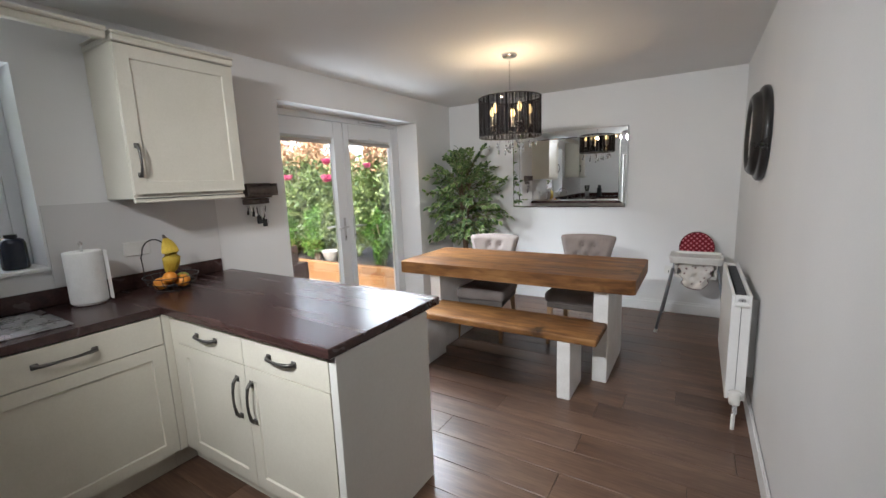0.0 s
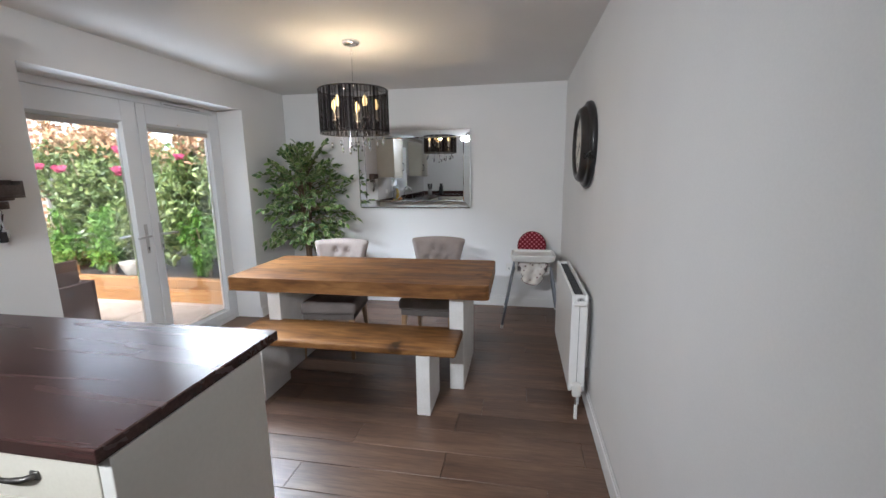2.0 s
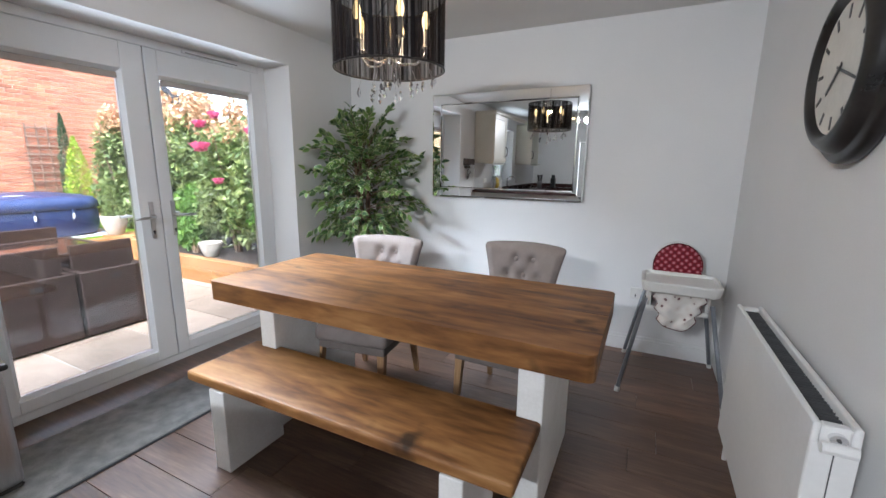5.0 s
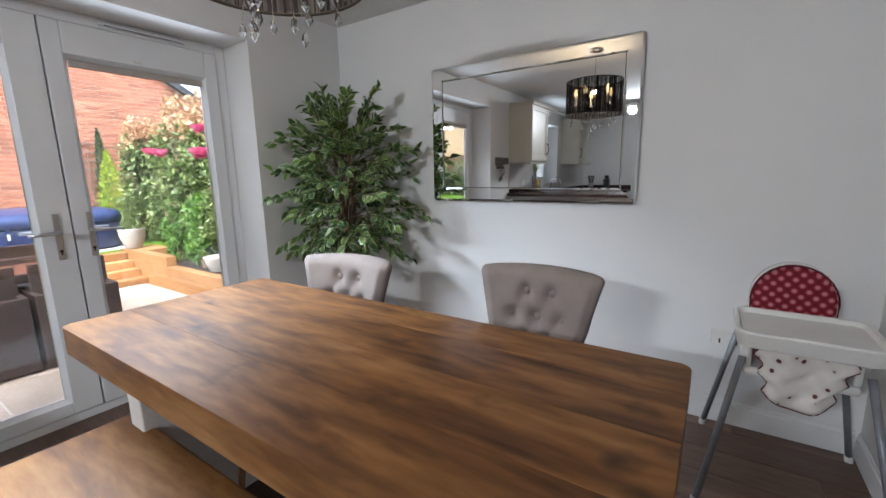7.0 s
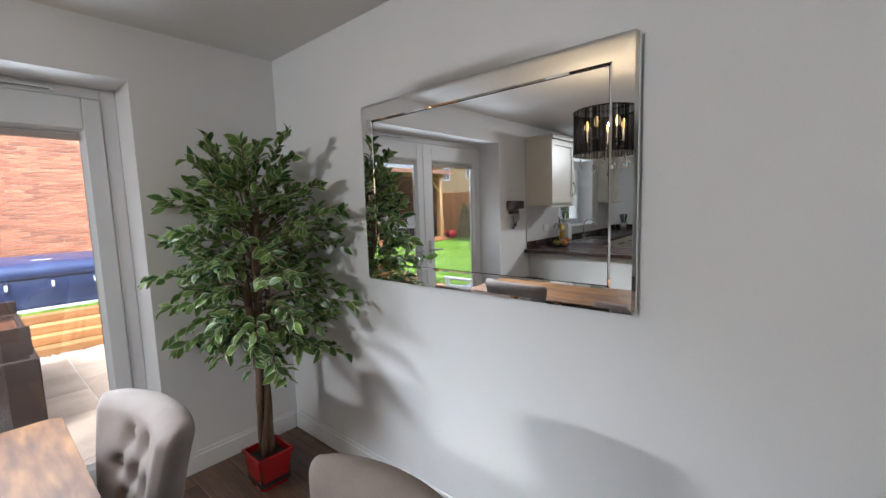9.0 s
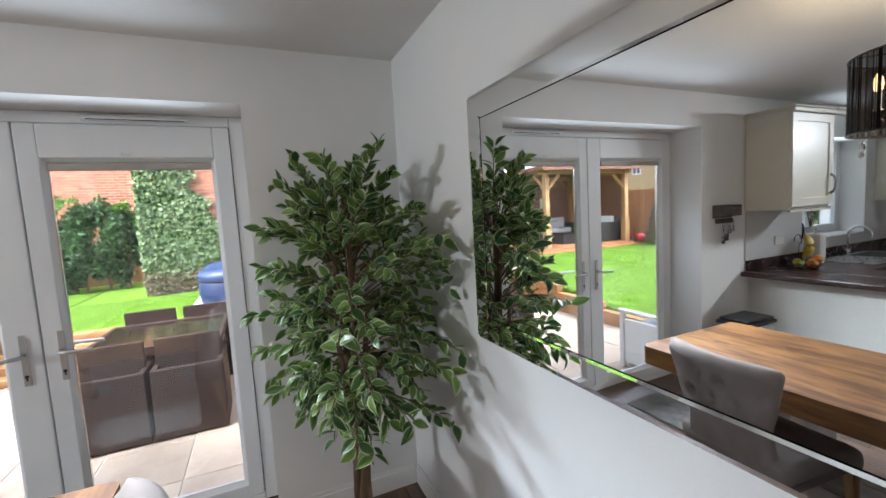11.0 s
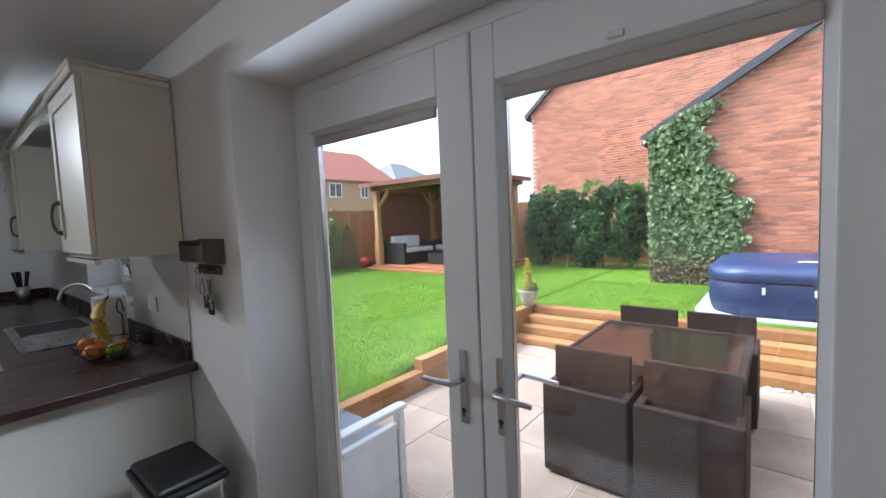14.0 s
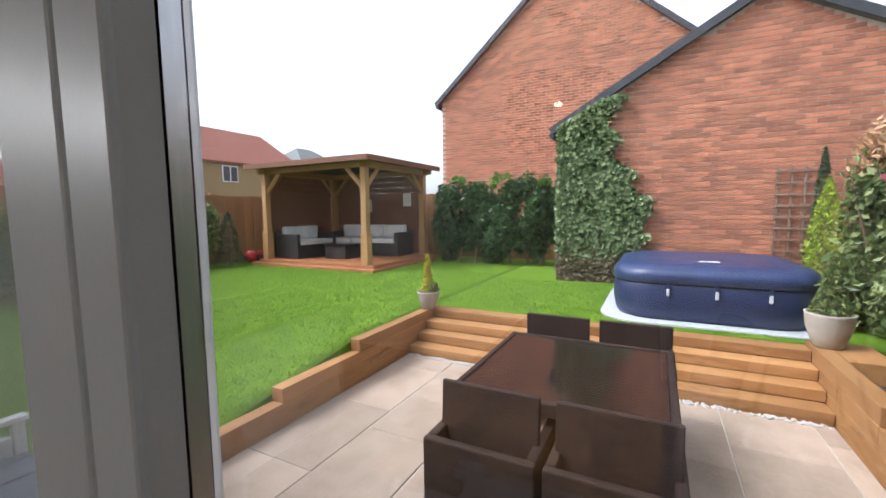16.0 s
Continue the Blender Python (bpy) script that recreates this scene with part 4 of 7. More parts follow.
part("panel", box(-0.018, -0.295, 0.0, 0.02, 0.295, 0.868, 0.002), PANELWHITE, endp)
backp = thing("back_panel", (-1.97, 1.545, 0), "plain off-white panel behind the peninsula", "cabinet panel")
part("panel", box(-0.875, -0.018, 0.0, 0.865, 0.012, 0.868, 0.002), PANELWHITE, backp)

wt = thing("worktop", (-2.85, 0, 0.87), "dark plum wood-effect laminate worktop", "worktop")
bm = box(0.003, 0.935, 0.0, 1.785, 1.672, 0.04, 0.004, seg=2)
part("peninsula_top", bm, WALNUT, wt)
bm = box(0.003, -1.78, 0.0, 0.6, 0.934, 0.04, 0.004, seg=2)
part("sink_run_top", bm, WALNUT, wt)
part("back_run_top", box(0.003, YB + 0.003, 0.0, 1.24, -1.781, 0.04, 0.004, seg=2), WALNUT, wt)
part("upstand", box(0.002, YB + 0.03, 0.041, 0.02, 1.6, 0.13, 0.003), WALNUT, wt)
part("upstand", box(0.021, YB + 0.002, 0.041, 1.24, YB + 0.02, 0.13, 0.003), WALNUT, wt)
sp = thing("splashback", (XW, 1.16, 1.002), "glossy white splashback panel above the worktop", "splashback", kind="structure")
part("panel", box(0.001, -0.45, 0.0, 0.008, 0.45, 0.43), SPLASH, sp)

# wall cabinets
def wall_cabinet(m, w, label, hand):
    """A wall cabinet whose door faces local -y, origin at its bottom front middle."""
    u = thing("wall_cabinet", m, label, "wall cabinet", "kitchen wall cabinets")
    h = w / 2
    part("body", box(-h, 0.002, 0.0, h, 0.33, 0.8, 0.002), CREAM, u)
    d = shaker("door", u, -h + 0.002, 0.025, h - 0.002, 0.775, rail=0.09)
    bow_handle("handle", d, Matrix.Translation((hand * (h - 0.038), -0.0205, 0.2)) @ pose(0, 0, 0, 0, 90, 0), 0.15)
    bm = box(-h - 0.005, -0.035, 0.781, h + 0.005, 0.33, 0.815, 0.006)
    box(-h - 0.01, -0.04, 0.816, h + 0.01, 0.33, 0.832, 0.006, bm=bm)
    part("cornice", bm, CREAM, u)
    part("light_pelmet", box(-h, -0.012, -0.022, h, 0.01, 0.0, 0.003), CREAM, u)
    # black strip puts the shadow under the door into colour
    part("shadow_line", box(-h + 0.003, -0.015, 0.0, h - 0.003, 0.0, 0.004), RUBBERGAP, u)
    return u


wall_cabinet(pose(-2.515, 1.31, 1.445, 0, 0, 90), 0.62, "cream wall cabinet with a bowed handle", -1)
wall_cabinet(pose(-2.515, -1.05, 1.445, 0, 0, 90), 0.6, "cream wall cabinet beside the kitchen window", 1)
pel = thing("window_pelmet", (-2.5, 0.13, 2.262), "cream cornice rail bridging the wall cabinets", "pelmet")
bm = box(-0.03, -0.86, -0.035, 0.012, 0.85, 0.0, 0.005)
box(-0.03, -0.86, 0.0, 0.03, 0.85, 0.02, 0.006, bm=bm)
part("rail", bm, CREAM, pel)
shelf = thing("open_shelf", (-2.65, -1.52, 1.445), "curved open end shelf holding small jars", "shelf")
for z in (0.0, 0.27, 0.54):
    part("board", prism([(-0.18, z), (0.14, z), (0.14, z + 0.018), (-0.18, z + 0.018)], -0.14, 0.14), CREAM, shelf)
part("back", box(-0.198, -0.14, 0, -0.181, 0.14, 0.8), CREAM, shelf)

# sink and tap
sink = thing("kitchen_sink", (-2.55, 0.12, 0.911), "stainless steel inset sink with drainer", "sink")
bm = box(-0.22, -0.5, 0.0, 0.22, 0.5, 0.006, 0.003)
part("rim", bm, STEEL, sink)
# the bowl is not sunk: a flat dark plate gives its shade
bm = box(-0.17, -0.45, 0.0065, 0.17, -0.02, 0.0085)
part("bowl", bm, GAPSHADE, sink, "flat dark plate coloured as the shaded sink bowl")
for k in range(9):
    part("drainer_rib", box(-0.16 + k * 0.036, 0.05, 0.006, -0.148 + k * 0.036, 0.46, 0.0105, 0.002), STEEL, sink)
tap = thing("kitchen_tap", (-2.77, 0.0, 0.917), "chrome swan neck kitchen tap", "tap")
part("base", lathe([(0, 0), (0.026, 0), (0.024, 0.03), (0.016, 0.05), (0, 0.05)], 20), CHROME, tap, smooth=True)
part("spout", tube([(0, 0, 0.05), (0, 0, 0.2)] + [(0.09 - 0.09 * math.cos(radians(a)), 0, 0.2 + 0.09 * math.sin(radians(a))) for a in range(15, 181, 15)] + [(0.18, 0, 0.17)], 0.0115, 12), CHROME, tap, smooth=True)
for s in (-1, 1):
    part("lever", rod((0, s * 0.015, 0.035), (0.01, s * 0.07, 0.055), 0.006), CHROME, tap, smooth=True)

# kitchen roll
roll = thing("kitchen_roll", (-2.70, 0.80, 0.911), "white kitchen paper roll on a steel stand", "kitchen roll")
part("stand", lathe([(0, 0), (0.075, 0), (0.075, 0.008), (0.006, 0.012), (0.006, 0.31), (0.012, 0.32), (0, 0.33)], 28), CHROME, roll, smooth=True)
bm = lathe([(0.02, 0.013), (0.078, 0.013), (0.08, 0.02), (0.08, 0.272), (0.078, 0.279), (0.02, 0.279), (0.02, 0.013)], 40)
part("paper", bm, PAPER, roll)
part("loose_sheet", box(0.03, 0.0795, 0.014, 0.075, 0.0812, 0.278), PAPER, roll)

# fruit basket
bas = thing("fruit_basket", (-2.6, 1.16, 0.911), "black wire fruit basket with banana hook", "fruit basket")
for r, z in ((0.08, 0.004), (0.12, 0.045), (0.14, 0.085)):
    part("wire_ring", tube([(r * math.cos(k * math.pi / 16), r * math.sin(k * math.pi / 16), z) for k in range(33)], 0.0028, 6), BLACKGLOSS, bas)
for k in range(16):
    a = k * math.pi / 8
    part("wire_rib", tube([(0.03 * math.cos(a), 0.03 * math.sin(a), 0.004), (0.08 * math.cos(a), 0.08 * math.sin(a), 0.005), (0.12 * math.cos(a), 0.12 * math.sin(a), 0.045), (0.14 * math.cos(a), 0.14 * math.sin(a), 0.085)], 0.002, 5), BLACKGLOSS, bas)
part("banana_hook", tube([(-0.1, -0.095, 0.085), (-0.1, -0.1, 0.2)] + [(-0.1 + 0.02, -0.1 + 0.065 - 0.065 * math.cos(radians(a)), 0.22 + 0.075 * math.sin(radians(a))) for a in range(0, 171, 17)], 0.004, 8), BLACKGLOSS, bas)
for k in range(4):
    ang = 70 + k * 16
    pts = [Vector((0.0, 0.1 * math.cos(radians(a)) - 0.04, 0.125 * math.sin(radians(a)))) for a in range(-60, 66, 14)]
    m4 = Matrix.Translation((-0.03, 0.0, 0.2)) @ pose(0, 0, 0, 0, 0, ang + 180)
    rr = [0.008, 0.017, 0.022, 0.024, 0.024, 0.023, 0.02, 0.014, 0.007]
    ban = thing("banana", Matrix.Translation((-2.6, 1.16, 0.911)) @ m4, "ripe yellow banana hanging in the fruit basket", "banana", "fruit in the basket")
    part("skin", tube(pts, rr[: len(pts)], 8), BANANA, ban, smooth=True)
    part("stalk", rod(pts[-1], pts[-1] + Vector((0, -0.02, 0.02)), 0.005), SLATE, ban)
for k, (x, y, z, r, mt, kind) in enumerate(((0.06, 0.03, 0.052, 0.04, ORANGE, "orange"), (0.02, -0.07, 0.05, 0.038, ORANGE, "orange"), (-0.02, 0.07, 0.05, 0.038, LIME, "apple"), (0.07, -0.04, 0.085, 0.036, ORANGE, "orange"), (-0.06, 0.01, 0.05, 0.037, ORANGE, "orange"))):
    fr = thing(kind, (-2.6 + x, 1.16 + y, 0.911 + z), "ripe round " + kind + " lying in the wire fruit basket", kind, "fruit in the basket")
    bm = bmesh.new()
    bmesh.ops.create_uvsphere(bm, u_segments=18, v_segments=12, radius=r, matrix=Matrix.Diagonal((1, 1, 0.92, 1)))
    part("flesh", bm, mt, fr, smooth=True)
    part("stem", rod((0, 0, r * 0.85), (0, 0, r * 0.99), 0.004), SLATE, fr)

# key rack
kr = thing("key_rack", (XW, 1.94, 1.36), "small weathered wooden wall rack with hanging keys", "key rack")
bm = box(0.002, -0.13, 0.045, 0.014, 0.125, 0.155, 0.003)
part("back_board", bm, SLATE, kr)
tray = box(0.0145, -0.13, 0.06, 0.09, 0.125, 0.072, 0.002)
box(0.0145, -0.13, 0.0725, 0.09, -0.119, 0.15, 0.002, bm=tray)
box(0.0145, 0.114, 0.0725, 0.09, 0.125, 0.15, 0.002, bm=tray)
box(0.08, -0.118, 0.0725, 0.09, 0.113, 0.13, 0.002, bm=tray)
part("letter_tray", tray, SLATE, kr)
part("hook_rail", box(0.002, -0.125, 0.0, 0.02, 0.09, 0.04, 0.003), SLATE, kr)
rnd = random.Random(3)
for k in range(5):
    y = -0.1 + k * 0.042
    part("hook", tube([(0.02, y, 0.03), (0.04, y, 0.022), (0.043, y, 0.01), (0.036, y, 0.004)], 0.003, 6), PEWTER, kr)
for k, (y, z, s) in enumerate(((-0.1, -0.06, 0.8), (-0.058, -0.07, 1.0), (-0.02, -0.1, 1.2), (0.025, -0.125, 1.3))):
    key = thing("key_bunch", (XW + 0.036, 1.94 + y, 1.36 + z), "bunch of house keys hanging on a hook", "keys", "keys on the rack")
    part("ring", tube([(0.0, 0.014 * math.cos(a), 0.014 * math.sin(a) - z - 0.012) for a in [j * math.pi / 8 for j in range(17)]], 0.0018, 5), CHROME, key)
    for j in range(2):
        bm = box(-0.0015, -0.011 * s, -0.02 * s, 0.0015, 0.011 * s, 0.015 * s, 0.001)
        box(-0.001, -0.004, 0.015 * s, 0.001, 0.004, -z - 0.02, bm=bm)
        bm.transform(pose(0.004 * j, 0.01 * (j * 2 - 1), 0, rnd.uniform(-14, 14), 0, 0))
        part("key_blade", bm, CHROME if j else DARKPLASTIC, key)
    if s > 1.1:
        part("fob", box(-0.01, -0.018, -0.05, 0.006, 0.018, 0.012, 0.006, seg=2), DARKPLASTIC, key, "black car key fob")

# pedal bin
bn = thing("pedal_bin", (-2.635, 1.96, 0), "brushed steel pedal bin with a black lid", "bin")
part("body", box(-0.125, -0.17, 0.02, 0.125, 0.17, 0.55, 0.03, seg=4), SATIN, bn, smooth=False)
part("foot_ring", box(-0.12, -0.165, 0.0, 0.12, 0.165, 0.03, 0.012), DARKPLASTIC, bn)
bm = box(-0.135, -0.185, 0.545, 0.135, 0.185, 0.575, 0.012, seg=2)
box(-0.12, -0.17, 0.572, 0.12, 0.17, 0.602, 0.018, bm=bm, seg=3)
part("lid", bm, DARKPLASTIC, bn, "domed black lid")
part("pedal", box(0.12, -0.05, 0.012, 0.155, 0.05, 0.024, 0.004), DARKPLASTIC, bn)

# window sill and worktop clutter
bt = thing("dark_jar", (-2.93, 0.6, 1.119), "dark blue jar on the window sill", "jar")
part("glass_body", lathe([(0, 0), (0.05, 0), (0.054, 0.01), (0.052, 0.13), (0.045, 0.15), (0.03, 0.158), (0, 0.16)], 20), plain("navy_glass", (0.015, 0.02, 0.035), 0.2), bt, smooth=True)
part("cap", lathe([(0, 0.16), (0.025, 0.16), (0.025, 0.175), (0, 0.175)], 14), DARKPLASTIC, bt)
kb = thing("knife_block", (-2.3, -2.2, 0.911), "black knife block on the worktop", "knife block")
bm = box(-0.05, -0.09, 0.0, 0.05, 0.06, 0.22, 0.006)
part("block", bm, DARKPLASTIC, kb)
for k in range(5):
    part("knife_handle", rod((-0.03 + 0.016 * k, -0.02, 0.22), (-0.03 + 0.016 * k, 0.01, 0.3), 0.008), DARKPLASTIC, kb)
up = thing("utensil_pot", (-2.6, -2.1, 0.911), "steel pot holding dark kitchen utensils", "utensil pot")
part("pot", lathe([(0, 0), (0.055, 0), (0.055, 0.15), (0.05, 0.15), (0.05, 0.01), (0, 0.01)], 20), SATIN, up, smooth=True)
for k in range(5):
    a = k * 1.3
    part("utensil", rod((0.01 * math.cos(a), 0.01 * math.sin(a), 0.01), (0.06 * math.cos(a), 0.06 * math.sin(a), 0.3), 0.006, 0.012), DARKPLASTIC, up)

# spot bar on the kitchen ceiling
sb = thing("spotlight_bar", (-1.3, -0.5, CEILING), "ceiling bar with four lit chrome spotlights", "ceiling spotlights")
part("bar", box(-0.4, -0.02, -0.03, 0.4, 0.02, 0.0, 0.005), CHROME, sb)
for k in range(4):
    x = -0.33 + k * 0.22
    hd = part("spot_head", lathe([(0, 0), (0.02, 0), (0.035, -0.05), (0.034, -0.06)], 16, m=Matrix.Translation((x, 0, -0.05)) @ pose(0, 0, 0, 25 * (-1) ** k, 0, 0)), CHROME, sb, smooth=True)
    part("spot_bulb", lathe([(0.03, -0.055), (0.02, -0.062), (0, -0.064)], 14, m=Matrix.Translation((x, 0, -0.05)) @ pose(0, 0, 0, 25 * (-1) ** k, 0, 0)), BULB, hd, "lit halogen bulb")
for x, aim, watt in ((-0.33, (-1.7, -2.4, 1.1), 6.0), (-0.11, (-1.5, 4.8, 0.3), 15.0), (0.11, (-1.0, 4.8, 0.1), 15.0), (0.33, (-0.6, 4.8, 0.0), 11.0)):
    d = bpy.data.lights.new("spot_light", "SPOT")
    d.energy, d.color, d.spot_size, d.spot_blend, d.shadow_soft_size = watt, (1.0, 0.965, 0.92), radians(104), 1.0, 0.06
    new("spot_light", d).matrix_world = look((-1.3 + x, -0.5 + 0.03, CEILING - 0.14), aim)
sw = thing("light_switch", (XW, 1.1, 1.15), "white double socket on the splashback", "socket")
part("plate", box(0.0085, -0.07, -0.042, 0.017, 0.07, 0.042, 0.003), WHITEPLASTIC, sw)

# ---- indoor variegated fig ----
def leaf_mat(name, dark, light, rough=0.45, edge=None, sss=0.0):
    """Leaf: each one has its own tone; light passes through a little."""
    m, n, l, b = nodes_of(name)
    g, oi, tc, t = n.new("ShaderNodeNewGeometry"), n.new("ShaderNodeObjectInfo"), n.new("ShaderNodeTexCoord"), n.new("ShaderNodeTexNoise")
    t.inputs["Scale"].default_value = 30
    l.new(tc.outputs["Object"], t.inputs["Vector"])
    ad = n.new("ShaderNodeMath")
    ad.operation = "ADD"
    l.new(g.outputs["Random Per Island"], ad.inputs[0])
    l.new(oi.outputs["Random"], ad.inputs[1])
    fr = n.new("ShaderNodeMath")
    fr.operation = "FRACT"
    l.new(ad.outputs[0], fr.inputs[0])
    r = ramp(n, [(0.05, dark), (0.95, light)])
    l.new(fr.outputs[0], r.inputs[0])
    mu = n.new("ShaderNodeMixRGB")
    mu.blend_type, mu.inputs[0].default_value = "MULTIPLY", 0.35
    l.new(r.outputs[0], mu.inputs[1])
    l.new(t.outputs["Fac"], mu.inputs[2])
    l.new(mu.outputs[0], b.inputs["Base Color"])
    b.inputs["Roughness"].default_value = rough
    tr, mx = n.new("ShaderNodeBsdfTranslucent"), n.new("ShaderNodeMixShader")
    l.new(mu.outputs[0], tr.inputs[0])
    mx.inputs[0].default_value = 0.28
    l.new(b.outputs[0], mx.inputs[1])
    l.new(tr.outputs[0], mx.inputs[2])
    l.new(mx.outputs[0], n["Material Output"].inputs[0])
    return m


FIG = leaf_mat("fig_leaf_green", (0.045, 0.115, 0.038), (0.24, 0.39, 0.085), 0.36)
FIGEDGE = leaf_mat("fig_leaf_cream_edge", (0.5, 0.58, 0.3), (0.74, 0.78, 0.5), 0.42)
BARK = wood("fig_stem_bark", [(0.3, (0.09, 0.055, 0.035)), (0.7, (0.25, 0.17, 0.11))], "z", 14, 0.8, bump=0.6)
REDPOT = surf("red_glazed_pot", (0.33, 0.01, 0.014), (0.45, 0.018, 0.022), 6, 0.25, bump=0.05)
SOIL = surf("dark_soil", (0.02, 0.014, 0.01), (0.05, 0.035, 0.025), 30, 0.95, bump=0.8, fine=120)


def fig_leaf(length, width, curl, fold):
    """A pointed, folded, curled leaf along +y with a cream rim."""
    rows = [(0.0, 0.06), (0.16, 0.62), (0.36, 1.0), (0.58, 0.92), (0.8, 0.55), (1.0, 0.02)]
    bm = bmesh.new()
    grid = []
    for s, w in rows:
        y, z = s * length * (1 - 0.12 * curl * s), -curl * length * 0.35 * s * s
        hw = w * width / 2
        grid.append([bm.verts.new((e * hw, y, z + abs(e) * hw * fold)) for e in (-1, -0.74, 0, 0.74, 1)])
    for a, b in zip(grid, grid[1:]):
        for k in range(4):
            f = bm.faces.new((a[k], a[k + 1], b[k + 1], b[k]))
            f.material_index = 1 if k in (0, 3) else 0
            f.smooth = True
    return bm


def mesh_of(name, bm, mats):
    me = bpy.data.meshes.new(name)
    bm.to_mesh(me)
    bm.free()
    for x in mats:
        me.materials.append(x)
    return me


fig = thing("artificial_fig_tree", (-2.43, 4.46, 0), "variegated fig tree in a red square pot", "potted tree")
pot = bmesh.new()
def sq(r, z):
    return [pot.verts.new((a * r, b * r, z)) for a, b in ((-1, -1), (1, -1), (1, 1), (-1, 1))]
rings = [sq(0.075, 0), sq(0.093, 0.17), sq(0.099, 0.17), sq(0.1, 0.19), sq(0.086, 0.19), sq(0.082, 0.15)]
pot.faces.new(rings[0][::-1])
for a, b in zip(rings, rings[1:]):
    for k in range(4):
        pot.faces.new((a[k], a[(k + 1) % 4], b[(k + 1) % 4], b[k]))
bmesh.ops.bevel(pot, geom=[e for e in pot.edges if abs(e.verts[0].co.z - e.verts[1].co.z) > 0.05], offset=0.012, segments=3, affect="EDGES")
part("pot", pot, REDPOT, fig, "red glazed square pot")
part("soil", box(-0.08, -0.08, 0.02, 0.08, 0.08, 0.158), SOIL, fig)
rnd = random.Random(11)
stems = []
for k in range(5):
    ph = k * 2 * math.pi / 5
    pts = []
    for i in range(15):
        s = i / 14
        z = 0.15 + (1.5, 1.42, 0.95, 1.36, 1.0)[k] * s
        tw = ph + 5.2 * min(s, 0.5)
        r = 0.026 * (1 - 0.35 * s) + 0.11 * max(0, s - 0.5)
        pts.append((r * math.cos(tw), r * math.sin(tw), z))
    stems.append(pts)
    part("stem", tube(pts, [0.019 - 0.008 * i / 14 for i in range(15)], 8), BARK, fig, "twisted brown stem", smooth=True)
leaf_meshes = [mesh_of("leaf", fig_leaf(rnd.uniform(0.07, 0.096), rnd.uniform(0.036, 0.05), rnd.uniform(0.2, 1.0), rnd.uniform(0.1, 0.5)), (FIG, FIGEDGE)) for _ in range(10)]
crown_c, spots = Vector((0, 0, 1.27)), []
for k in range(120):
    # branches spring from the upper stems and arch out to an uneven crown
    f = (k + 0.5) / 120
    z = 0.86 + 0.92 * f
    ang = k * 2.39996
    reach = (0.52 - 0.15 * f) * math.sin(math.pi * (0.15 + 0.73 * f)) ** 0.6 * rnd.uniform(0.62, 1.1) * (1 + 0.24 * math.cos(2 * (ang - 0.63)) - 0.2 * max(0, -math.sin(ang)) ** 2)
    if 0.28 < f < 0.72 and math.cos(ang + 0.3) > 0.72 and k % 3 == 0:
        continue
    start = Vector((0.04 * math.cos(ang), 0.04 * math.sin(ang), z - 0.05 - 0.2 * f))
    end = Vector((reach * math.cos(ang), reach * math.sin(ang), z + rnd.uniform(-0.05, 0.12) - 0.2 * (1 - f)))
    lim = Vector((0.375, 0.35, 9))
    end.x = max(-lim.x, end.x)
    end.y = min(lim.y, end.y)
    mid = (start + end) / 2 + Vector((0, 0, rnd.uniform(0.04, 0.13)))
    pts = [start.lerp(mid, t).lerp(mid.lerp(end, t), t) for t in [i / 6 for i in range(7)]]
    part("twig", tube(pts, [0.0045 - 0.0005 * i for i in range(7)], 5), BARK, fig)
    for i in range(20):
        t = 0.34 + 0.68 * (i + 0.5) / 20
        p = start.lerp(mid, t).lerp(mid.lerp(end, t), t)
        d = (mid.lerp(end, t) - start.lerp(mid, t)).normalized()
        side = d.cross(Vector((0, 0, 1))).normalized() * (1 if i % 2 else -1)
        way = (d * rnd.uniform(0.3, 1.0) + side * rnd.uniform(0.3, 1.1) + Vector((0, 0, rnd.uniform(-1.0, 0.5) + 0.9 * f * f))).normalized()
        spots.append((p + way * 0.008, way))
rest_v, rest_f, rest_m = [], [], []
for k, (p, way) in enumerate(spots):
    q = way.to_track_quat("Y", "Z") @ Euler((rnd.uniform(-0.4, 0.4), rnd.uniform(-1.3, 1.3), 0)).to_quaternion()
    m4 = Matrix.LocRotScale(p, q, Vector((1, 1, 1)) * rnd.uniform(0.66, 1.02))
    tip = m4 @ Vector((0, 0.08, 0))
    if tip.x < -0.41 or tip.y > 0.4:
        continue
    me = leaf_meshes[k % 10]
    if k % 5 == 0 and k < 1500:
        ob = new("leaf", me)
        ob.parent, ob.matrix_basis = fig, m4
    else:
        base = len(rest_v)
        rest_v.extend((m4 @ v.co)[:] for v in me.vertices)
        for f in me.polygons:
            rest_f.append([base + i for i in f.vertices])
            rest_m.append(f.material_index)
me = bpy.data.meshes.new("foliage")
me.from_pydata(rest_v, [], rest_f)
me.materials.append(FIG)
me.materials.append(FIGEDGE)
me.polygons.foreach_set("material_index", rest_m)
ob = tagged(new("foliage", me), kind="stuff")
ob.parent = fig

